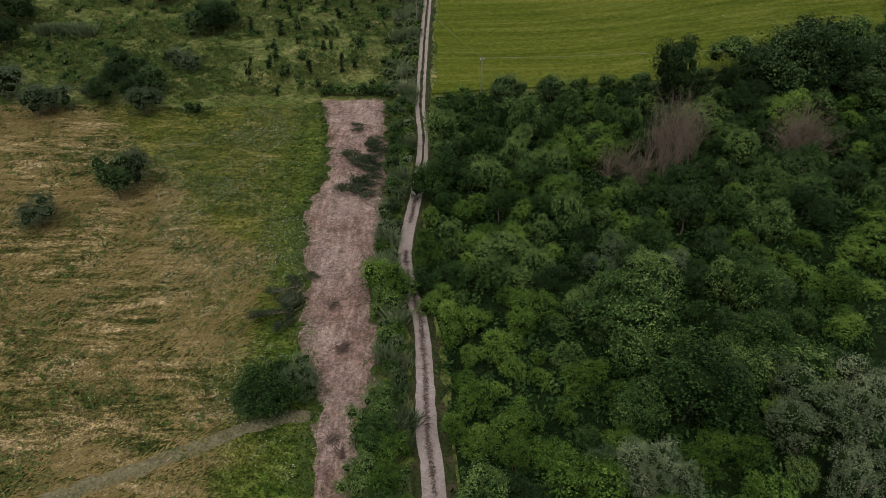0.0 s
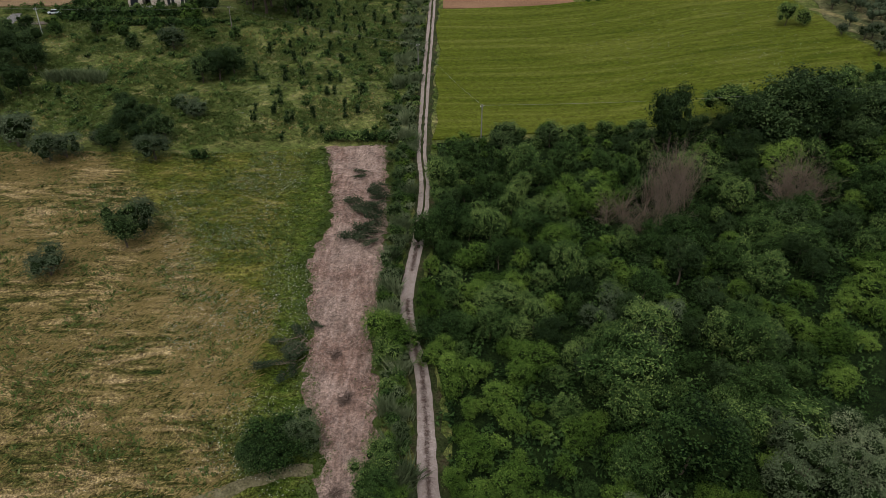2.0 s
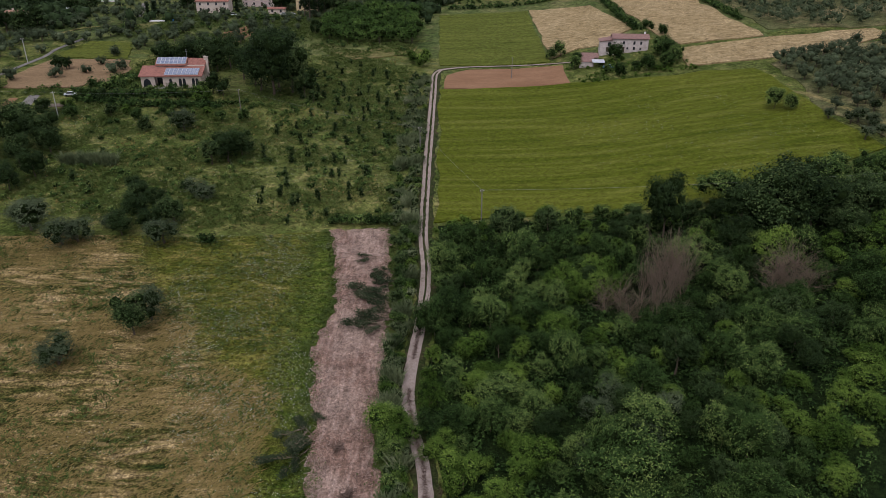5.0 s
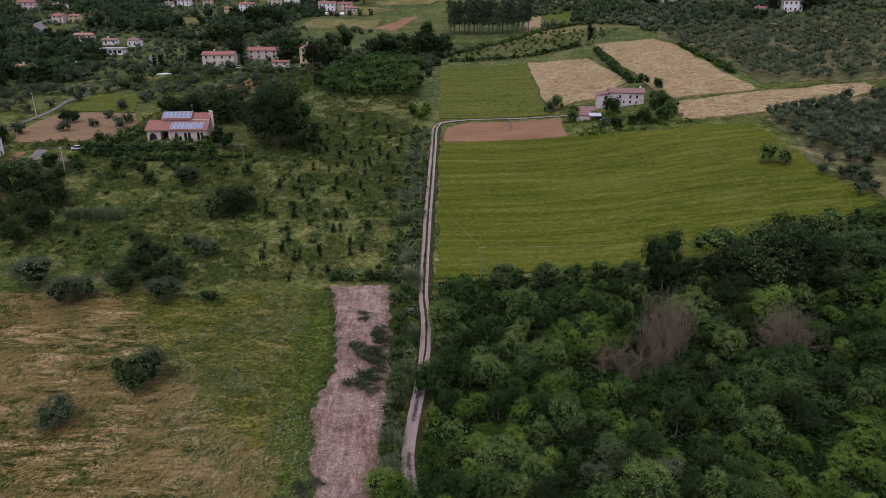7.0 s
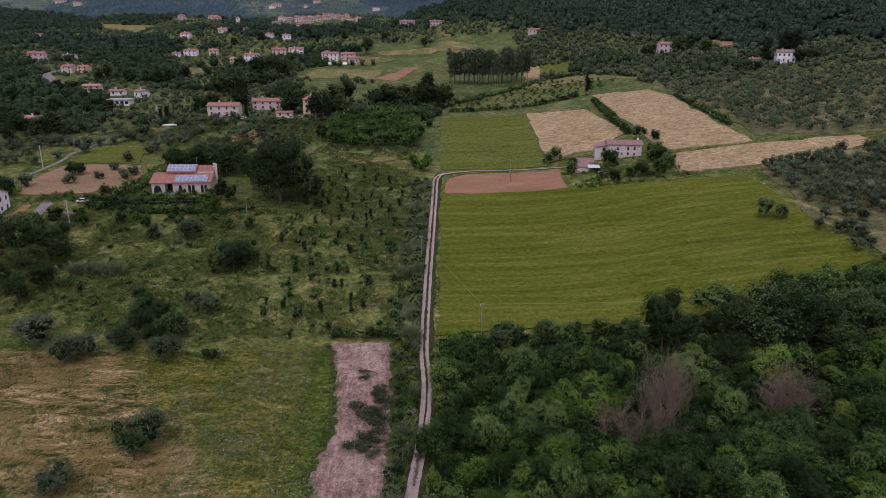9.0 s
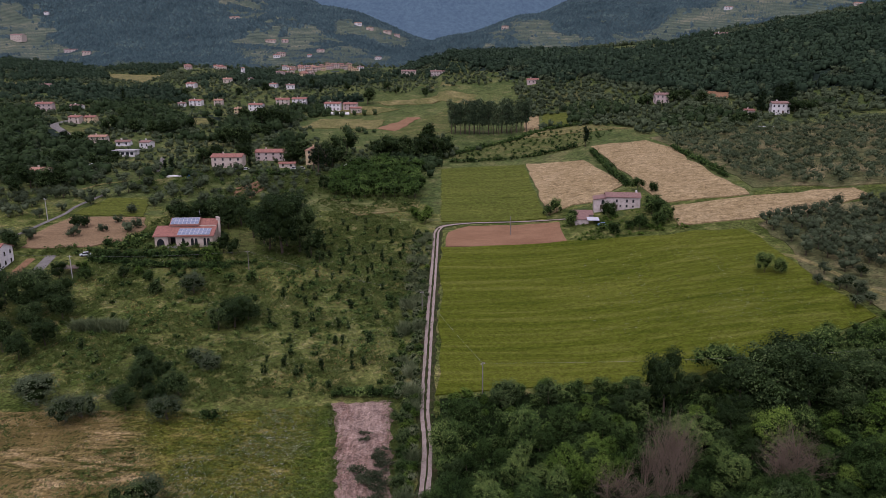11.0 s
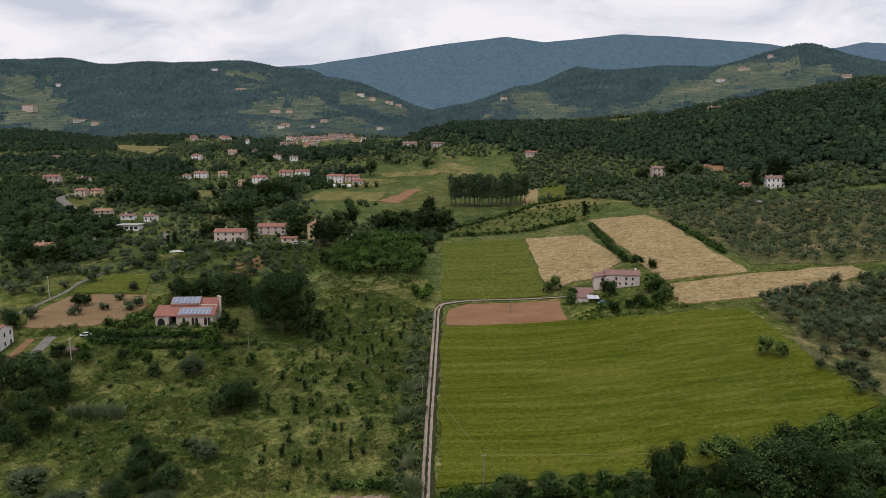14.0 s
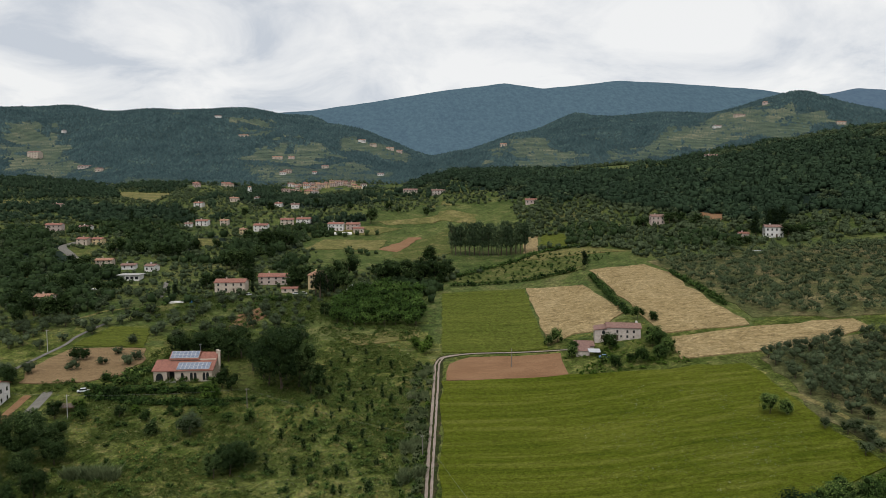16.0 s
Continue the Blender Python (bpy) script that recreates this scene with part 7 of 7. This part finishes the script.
house(162, 515, 10, 8, 6.0, -4, PINK, OLD_TILE, "pink two-storey farmhouse between trees", rows=2, cols=3, name="farmhouse")
white_house = house(-159.8, 221, 9, 12, 6.5, 8, WHITE, RED_TILE, "white two-storey house with red tile roof", rows=2, cols=3, side_cols=3)
for along in (2.0, 6.0, 10.0):
    for up in (1.0, 4.2):
        window(white_house, along, up, 0.95, 1.4, y=9.0, side=True, out_to=1)
for x, y, w, d, h, wall, roof, rows, label in [
        (-887, 1428, 28, 18, 13, CREAM, OLD_TILE, 3, "grand pale hillside villa with many windows"), (-661, 1264, 18, 10, 7, CREAM, OLD_TILE, 2, "long stone farmhouse on the hillside"), (-717, 1317, 34, 9, 6, STONE, OLD_TILE, 2, "long stone farm range on the hillside"),
        (-403, 684, 12, 8, 5.2, CREAM, OLD_TILE, 2, "stone house below the hay field"), (-339, 901, 7, 7, 4.5, PINK, RED_TILE, 1, "small pink house in the olives"), (-305, 929, 12, 8, 4.6, CREAM, RED_TILE, 1, "cream house in the olives"),
        (-231, 720, 10, 8, 4.5, CREAM, ORANGE_TILE, 1, "cream house on the slope"), (-258, 687, 10, 8, 4.8, WHITE, RED_TILE, 2, "white house with a red roof"), (-219, 591, 12, 8, 4.8, WHITE, RED_TILE, 2, "white house with red hipped roof"),
        (-200, 594, 8, 7, 4.8, CREAM, ORANGE_TILE, 2, "cream house with orange roof"), (-229, 586, 7, 6, 3.2, WHITE, OLD_TILE, 1, "low white house beside the trees"), (-330, 555, 14, 9, 6.5, PINK, RED_TILE, 2, "pink house with red tile roof"),
        (-310, 565, 11, 8, 3.4, WHITE, OLD_TILE, 1, "low white house with grey roof"), (-278, 503, 10.5, 8, 5.0, CREAM, RED_TILE, 2, "house with broad red tile roof"), (-268, 506, 9, 7, 4.6, YELLOW, RED_TILE, 2, "yellow house with red tile roof"),
        (-227, 436, 12, 7, 4.3, CREAM, ORANGE_TILE, 2, "beige house with orange tile roof"), (-207, 428, 10, 6, 3.0, WHITE, OLD_TILE, 1, "low white bungalow with grey roof"), (-191, 423, 7.7, 7, 4.0, WHITE, OLD_TILE, 1, "white gabled house with brown roof"),
        (-172, 557, 6, 6, 4.6, YELLOW, ORANGE_TILE, 2, "small orange house by the hedge"), (-161, 570, 13, 9, 5.6, WHITE, RED_TILE, 2, "white house with red tile roof"), (-144, 596, 13, 9, 5.0, CREAM, RED_TILE, 2, "cream house with red tile roof"),
        (-130, 598, 14, 9, 5.0, WHITE, RED_TILE, 2, "white house with red tile roof"), (-97, 574, 15, 9, 6.6, WHITE, RED_TILE, 2, "large white house with red tile roof"), (-83, 579, 13, 9, 5.4, PINK, RED_TILE, 2, "pink house with red tile roof"),
        (-76, 568, 10, 7, 4.4, CREAM, RED_TILE, 1, "cream house with red tile roof"), (-174, 683, 8, 7, 4.0, WHITE, RED_TILE, 1, "small white house among trees"), (-154, 672, 9, 7, 4.2, WHITE, OLD_TILE, 1, "white house among trees"),
        (-208, 726, 6, 6, 4.2, WHITE, OLD_TILE, 1, "small white house among trees"), (-262, 1088, 17, 10, 6, CREAM, OLD_TILE, 2, "stone farmhouse on the spur"), (-43, 763, 18, 9, 6.2, CREAM, OLD_TILE, 2, "long stone farmhouse above the valley"),
        (-10, 739, 18, 8, 5.2, STONE, OLD_TILE, 2, "low stone farmhouse above the valley"), (-118, 1174, 14, 9, 5, WHITE, OLD_TILE, 1, "pale house in the valley head"), (-216, 1086, 9, 8, 4, WHITE, RED_TILE, 1, "pale house on the spur"),
        (-478, 1569, 30, 10, 7, CREAM, ORANGE_TILE, 2, "pale house row on the hillside"), (-576, 1684, 20, 10, 6, WHITE, OLD_TILE, 2, "pale house on the ridge"), (-353, 1384, 28, 10, 6, CREAM, ORANGE_TILE, 2, "hamlet house on the terraced spur"), (-325, 1390, 16, 9, 6, PINK, ORANGE_TILE, 2, "hamlet house on the terraced spur"),
        (-266, 1078, 13, 9, 5, WHITE, RED_TILE, 1, "pale house on the hillside"), (-244, 1329, 18, 9, 6, CREAM, OLD_TILE, 2, "pale farmhouse on the hillside"), (-205, 1600, 22, 10, 7, WHITE, ORANGE_TILE, 2, "pale house high on the slope"),
        (-137, 1588, 24, 10, 7, CREAM, ORANGE_TILE, 2, "hamlet house high on the slope"), (-115, 1592, 18, 10, 7, PINK, ORANGE_TILE, 2, "hamlet house high on the slope"), (-177, 1586, 20, 10, 7, CREAM, ORANGE_TILE, 2, "hamlet house high on the slope"), (545, 1364, 20, 10, 6, WHITE, OLD_TILE, 2, "pale farmhouse on the olive hill"), (623, 1442, 30, 10, 6, CREAM, OLD_TILE, 2, "long farmhouse near the summit"),
        (722, 1539, 13, 10, 8, PINK, ORANGE_TILE, 2, "small house on the summit"), (776, 1334, 22, 10, 6, CREAM, ORANGE_TILE, 2, "pale farmhouse on the olive hill"), (270, 689, 14, 8, 4.5, WHITE, OLD_TILE, 1, "white farmhouse above the wood"), (112, 1364, 17, 9, 7, CREAM, ORANGE_TILE, 2, "orange-roofed farmhouse on the ridge"),
        (79, 632, 12, 8, 4, PINK, RED_TILE, 1, "low farmhouse at the wood edge"), (-945, 1648, 12, 9, 8, WHITE, OLD_TILE, 2, "white house on the far hill"), (-348, 920, 9, 8, 5, PINK, RED_TILE, 2, "pink house in the olives"), (-317, 954, 14, 8, 5, CREAM, RED_TILE, 1, "cream house in the olives"), (-180, 860, 11, 8, 5, YELLOW, RED_TILE, 2, "yellow house below the village")]:
    k = 0.75 if y > 1000 and h < 10 else 0.88
    house(x, y, w * k, d * k, h * k, ((x * 7 + y * 3) % 23) - 11, wall, roof, label, rows=rows, cols=max(2, int(w / 3.6)), name="house", group="valley houses")
for i, (x, y) in enumerate([(-210, 944), (-203, 951), (-190, 937), (-180, 940), (-172, 945), (-166, 955), (-158, 962), (-148, 952), (-136, 925), (-120, 903), (-225, 956), (-211, 866), (-192, 863), (-183, 879), (-168, 849), (-182, 905), (-205, 909), (-135, 945), (-197, 930), (-160, 935), (-176, 915), (-186, 950), (-199, 941), (-153, 944), (-143, 938), (-128, 914), (-115, 912), (-170, 932), (-187, 925), (-166, 922), (-217, 948), (-205, 872), (-199, 858), (-176, 868), (-172, 858)]):
    house(x, y, 5.0 + i % 4 * 1.4, 5.5, 3.6 + i % 3 * 0.9, (i * 37) % 25 - 12, (CREAM, PINK, WHITE, YELLOW)[i * 7 % 4], (ORANGE_TILE, RED_TILE, OLD_TILE)[i % 3], "tightly packed village house with tile roof", rows=2, cols=3, name="village_house", group="village")
house(-214.5, 348, 8, 7, 3.6, 6, CREAM, ORANGE_TILE, "low house with orange roof among dark trees", cols=2)
lane_wall = bmesh.new()
line = [(-62.6, 356), (-61.0, 368), (-59.6, 380), (-57.5, 398)]
for (ax, ay), (bx, by) in zip(line, line[1:]):
    foot = [(ax, ay), (bx, by), (bx + 0.3, by), (ax + 0.3, ay)]
    low = [lane_wall.verts.new((px, py, height(px, py) - 0.5)) for px, py in foot]
    top = [lane_wall.verts.new((px, py, height(px, py) + 1.7)) for px, py in foot]
    lane_wall.faces.new(top)
    for i in range(4):
        lane_wall.faces.new((low[i], low[(i + 1) % 4], top[(i + 1) % 4], top[i]))
tagged(new("garden_wall", finish("garden_wall", lane_wall, WHITE)), "pale plastered garden wall along the lane", "wall", kind="structure")
for x, y, w in ((-88.5, 560, 15), (-201, 371, 7)):
    tunnel = tagged(new("greenhouse"), "low white plastic tunnel greenhouse", "greenhouse")
    tunnel.matrix_world = pose(x - w / 2, y, height(x, y + 1), 0, 0, 6)
    arch = [(2.2 - 2.2 * math.cos(a), 2.2 * math.sin(a)) for a in np.linspace(0, math.pi, 9)]
    skin = bmesh.new()
    ends = [[skin.verts.new((px, q, r)) for q, r in arch] for px in (0, w)]
    for i in range(8):
        skin.faces.new((ends[0][i], ends[0][i + 1], ends[1][i + 1], ends[1][i]))
    skin.faces.new(ends[0])
    skin.faces.new(ends[1][::-1])
    part("cover", skin, WHITE, tunnel)
    part("base_rail", solid((-0.1, -0.12, -1.2, w + 0.1, 0, 0.25), (-0.1, 4.4, -1.2, w + 0.1, 4.52, 0.25)), CONCRETE, tunnel)
tower = tagged(new("bell_tower"), "pale square church bell tower", "tower")
tower.matrix_world = pose(-232, 774, height(-232, 774))
part("shaft", solid((0, 0, -2, 3.6, 3.6, 9)), WHITE, tower)
part("belfry", solid((-0.2, -0.2, 9, 3.8, 3.8, 9.3), (0.2, 0.2, 9.3, 0.9, 0.9, 11.3), (2.7, 0.2, 9.3, 3.4, 0.9, 11.3), (0.2, 2.7, 9.3, 0.9, 3.4, 11.3), (2.7, 2.7, 9.3, 3.4, 3.4, 11.3)), WHITE, tower)
part("roof", gable_roof(3.6, 3.6, 11.3, 0.9, 0.3, hip=1.9), ORANGE_TILE, tower)
modern = tagged(new("house"), "flat-roofed modern house with deep terrace", "house")
modern.matrix_world = pose(-199, 399, height(-193, 401), 0, 0, 3)
part("wall", solid((3.5, 0, -2, 12, 8, 3.2), (0, 1.5, -2, 3.5, 8, 2.6)), WHITE, modern)
part("roof", solid((-0.8, -0.8, 3.2, 12.8, 8.6, 3.6)), CONCRETE, modern)
for x in (5.2, 8.0, 10.6):
    window(modern, x, 0.9, 1.8, 1.5)
for x, y, w, d in ((-134.5, 220.5, 7.0, 4.5), (183, 399, 9.5, 5.0)):
    shelter = tagged(new("shelter"), "low open shelter with dark flat roof", "shed")
    shelter.matrix_world = pose(x, y, height(x + w / 2, y), 0, 0, 8)
    part("roof", solid((-0.3, -0.3, 2.2, w + 0.3, d + 0.3, 2.38)), SHUTTER if x < 0 else METAL_SHEET, shelter)
    for px, py in ((0, 0), (w - 0.15, 0), (0, d - 0.15), (w - 0.15, d - 0.15)):
        part("post", solid((px, py, -1, px + 0.15, py + 0.15, 2.2)), SHUTTER, shelter)
WHITE_PAINT, BLUE_PAINT = plain("white_car_paint", (0.72, 0.73, 0.74), 0.25, spread=0.03, bump=0, spec=0.5), plain("blue_car_paint", (0.12, 0.24, 0.42), 0.3, spread=0.05, bump=0, spec=0.5)
car(-135, 237, 25, WHITE_PAINT, "small white car parked by the hedge")
car(61.5, 267.5, -10, BLUE_PAINT, "blue car parked under the shelter")
for x, y in ((-118, 371), (-114, 370), (-88, 374), (-84, 375)):
    car(x, y, 12, WHITE_PAINT, "pale car parked in front of the houses")

# pool
pool = tagged(new("swimming_pool"), "small round blue pool on a white terrace", "pool")
pool.matrix_world = pose(-138, 356, height(-138, 356) + 0.3)
ring = bmesh.new()
bmesh.ops.create_cone(ring, cap_ends=True, segments=24, radius1=2.0, radius2=2.0, depth=1.4, matrix=Matrix.Translation((0, 0, 0.3)))
part("pool_wall", ring, plain("blue_liner", (0.08, 0.30, 0.62), 0.4), pool)
disc = bmesh.new()
bmesh.ops.create_circle(disc, cap_ends=True, segments=24, radius=1.9, matrix=Matrix.Translation((0, 0, 1.01)))
part("pool_water", disc, plain("pool_water", (0.10, 0.38, 0.70), 0.08, bump=0), pool)
part("terrace", solid((-12, -2.5, -1.5, -3, 3.0, 0.25)), WHITE, pool)

# keep trees off the houses, then plant the distance
for ob in scene.objects:
    if ob.parent is None and ob.get("category") in ("house", "tower"):
        HOUSE_SPOTS.append((ob.location.x + 6, ob.location.y + 3, 13 if ob.location.y < 900 else 22))
far_cover(HOUSE_SPOTS)


# ---- poles and wires ----
POLE = plain("weathered_pole", (0.20, 0.18, 0.16), 0.9)
PALE_POLE = plain("pale_concrete_pole", (0.46, 0.45, 0.43), 0.9)
WIRE = plain("wire", (0.24, 0.24, 0.23), 0.6, bump=0)


def pole(x, y, tall, material, label, arm=True):
    root = tagged(new("utility_pole"), label, "pole")
    root.matrix_world = pose(x, y, height(x, y), 0, 0, 30)
    v, f = tube([(0, 0, -1), (0, 0, tall * 0.5), (0, 0, tall)], [0.17, 0.14, 0.10], 10)
    new("shaft", mesh_of("shaft", v, f, material, True)).parent = root
    part("cap", solid((-0.12, -0.12, tall, 0.12, 0.12, tall + 0.06)), material, root)
    if arm:
        part("crossarm", solid((-0.6, -0.05, tall - 0.45, 0.6, 0.05, tall - 0.35)), material, root)
        for k in (-0.5, 0.5):
            part("insulator", solid((k - 0.05, -0.05, tall - 0.35, k + 0.05, 0.05, tall - 0.15)), WHITE, root)
    return Vector((x, y, height(x, y) + tall - 0.15))


def wire(a, b, sag, name="overhead_wire"):
    n = 24
    line = [a.lerp(b, i / n) - Vector((0, 0, sag * 4 * (i / n) * (1 - i / n))) for i in range(n + 1)]
    v, f = tube([tuple(p) for p in line], [0.018] * (n + 1), 4)
    tagged(new(name, mesh_of(name, v, f, WIRE)), "thin sagging overhead wire between poles", "wire")


tops = [pole(-127, 217, 8.5, PALE_POLE, "pale utility pole beside the garden hedge"), pole(-70.2, 228, 7.5, POLE, "grey utility pole on the rough slope"), pole(-7.6, 196, 7.5, POLE, "grey utility pole in the hedge beside the track"),
        pole(8.8, 151.6, 8.6, POLE, "weathered utility pole at the field edge"), pole(125, 138, 9.5, POLE, "weathered utility pole in the thicket")]
for a, b, sag in zip(tops, tops[1:], (0.8, 1.2, 0.6, 1.5)):
    wire(a, b, sag)
wire(tops[0], Vector((-190, 226, height(-190, 226) + 7)), 0.8)
pole(-170.6, 279, 9.5, PALE_POLE, "tall pale lamp pole beside the lane")
pole(26, 268, 8.0, POLE, "thin utility pole in the ploughed field", False)


# ---- small things along the cleared strip ----
ribbon("mown_path", [(-60, 41, 1.2), (-50, 45.5, 1.2), (-43, 49.2, 1.2), (-35, 53, 1.1), (-26.4, 57.6, 1.0), (-21, 59.9, 0.9), (-16.5, 60.6, 0.8)], 1.0, 0.20,
       earth("mown_grass", [([(0.3, (0.11, 0.10, 0.045)), (0.7, (0.22, 0.19, 0.11))], 0.6, None, 0)], [(3.0, 0.6, 1.2)], 0.7), "flattened dry grass path to the strip", 0.25, 5, "path")


def cut_branch(seed, long, leafy):
    """A cut branch lying on the ground, with its side twigs and its leaves."""
    rnd = np.random.RandomState(seed)
    pts = [(long * k, 0.15 * long * math.sin(k * 2 + seed) * 0.5, 0.25 + 0.25 * rnd.uniform() + 0.3 * k) for k in np.linspace(0, 1, 6)]
    pieces = [tube(pts, np.linspace(0.07, 0.015, 6), 5)]
    tips = []
    for i in range(10):
        k = rnd.uniform(0.25, 1)
        s = np.array([np.interp(k, np.linspace(0, 1, 6), [q[axis] for q in pts]) for axis in range(3)])
        e = s + np.array([rnd.uniform(0.3, 0.9), rnd.uniform(-0.8, 0.8), rnd.uniform(-0.2, 0.5)]) * long * 0.22
        pieces.append(tube([s, (s + e) / 2 + [0, 0, 0.08], e], [0.03, 0.02, 0.008], 3))
        tips += [s + (e - s) * q for q in (0.4, 0.7, 1.0)]
    tips = np.array(tips)
    centres = tips[rnd.randint(0, len(tips), leafy)] + rnd.normal(0, 0.22, (leafy, 3)) * [1.3, 1, 0.6]
    centres[:, 2] = np.maximum(centres[:, 2], 0.08)
    leaves = cards(centres, unit(rnd.normal(size=(leafy, 3)) + [0, 0, 0.8]), 0.30 * rnd.uniform(0.5, 1.3, leafy), rnd, 0.5)
    return merge(pieces), leaves


WITHERED = foliage("withered_leaves", (0.020, 0.032, 0.015), (0.055, 0.075, 0.036), (0.13, 0.135, 0.08))
CUT_WOOD = []
for i in range(4):
    wood, leaves = cut_branch(400 + i, 3.4, 330)
    CUT_WOOD.append((mesh_of("branch", *wood, DEAD_WOOD), mesh_of("foliage", *leaves, WITHERED)))


def brush_pile(x, y, spots, label, size=1.0, vary=0.25):
    root = tagged(new("brush_pile"), label, "brush pile")
    root.matrix_world = pose(x, y, height(x, y) + 0.12, 0, 0, 0)
    for i, (dx, dy, turn) in enumerate(spots):
        branch = new("branch", CUT_WOOD[i % 4][0])
        branch.parent = root
        branch.matrix_basis = pose(dx, dy, height(x + dx, y + dy) - height(x, y) + 0.1 * (i % 3), 7, 0, turn) @ Matrix.Scale(size * prnd.uniform(1 - vary, 1 + vary), 4)
        foliage_part = new("foliage", CUT_WOOD[i % 4][1])
        foliage_part.parent = branch


prnd = random.Random(4)
brush_pile(-14.2, 120, [(prnd.uniform(1.4, 4.2), prnd.uniform(-12, 9.5), 190 + prnd.uniform(-38, 38)) for i in range(34)], "felled leafy branches heaped across the bare soil", 1.4, 0.4)
brush_pile(-16, 134.5, [(prnd.uniform(-1, 1), prnd.uniform(-1, 1), prnd.uniform(120, 220)) for i in range(4)], "small heap of cut leafy branches", 0.8)
brush_pile(-20.8, 80.5, [(prnd.uniform(-1.2, 1.2), prnd.uniform(-2.5, 3.2), prnd.uniform(100, 260)) for i in range(16)], "heap of cut grey-green branches beside the strip", 1.25)
brush_pile(-21, 88, [(prnd.uniform(-1, 1), prnd.uniform(-1, 1), prnd.uniform(0, 360)) for i in range(4)], "small heap of cut branches beside the strip", 0.6)
LOG = mesh_of("log", *tube([(-0.9, 0, 0), (0, 0.04, 0), (0.9, 0, 0.02)], [0.06, 0.055, 0.04], 6), plain("cut_logs", (0.14, 0.095, 0.07), 0.95, scale=4), True)
for x, y, turn in ((-16.2, 80.3, 35), (-13.4, 72.2, 60), (-13.1, 56.8, 80), (-12.0, 55.0, 100), (-14.0, 71.4, 10)):
    root = tagged(new("log_pile"), "loose pile of dark cut sticks on bare soil", "log pile")
    root.matrix_world = pose(x, y, height(x, y) + 0.18, 0, 0, turn)
    for i in range(14):
        log = new("log", LOG)
        log.parent = root
        log.matrix_basis = pose(prnd.uniform(-0.25, 0.25), (i % 4 - 1.5) * 0.26 + (i // 4) * 0.1, 0.08 + (i // 4) * 0.17, 0, prnd.uniform(-10, 10), prnd.uniform(-55, 55))
# straw, chips and twigs on the strip
rnd = np.random.RandomState(15)
x, y = sown(STRIP_EDGE, 14000, 51, 5, 0.36)
twig = [tube([(-0.45, 0, 0.2), (0, 0.05, 0.23), (0.5, -0.02, 0.2)], [0.012, 0.02, 0.008], 3), tube([(-0.25, 0, 0.2), (0.05, 0.03, 0.21), (0.3, 0, 0.2)], [0.02, 0.025, 0.012], 3)]
stuff("twigs", scatter(twig, x[::2], y[::2], rnd.uniform(0.5, 1.5, len(x[::2])), rnd), plain("pale_straw", (0.42, 0.32, 0.26), 0.95, spread=0.4, scale=0.8), "scattered straw and twigs on bare soil", "twigs")
stuff("chips", scatter(twig, x[1::2], y[1::2], rnd.uniform(0.4, 1.2, len(x[1::2])), rnd), plain("dark_chips", (0.13, 0.085, 0.065), 0.95, spread=0.3), "dark wood chips scattered on bare soil", "chips")
line = np.array([q[:2] for q in TRACK_LINE], float)
d = rnd.uniform(40, 122, 2600)
d = d[value_noise(d, d * 0, 6, 2) > 0.42]
stuff("chips", scatter(twig, np.interp(d, line[:, 1], line[:, 0]) + rnd.normal(0, 0.16, len(d)), d, rnd.uniform(0.5, 1.3, len(d)), rnd, 0.08), bpy.data.materials["dark_chips"], "dark leaf litter along the middle of the track", "litter")
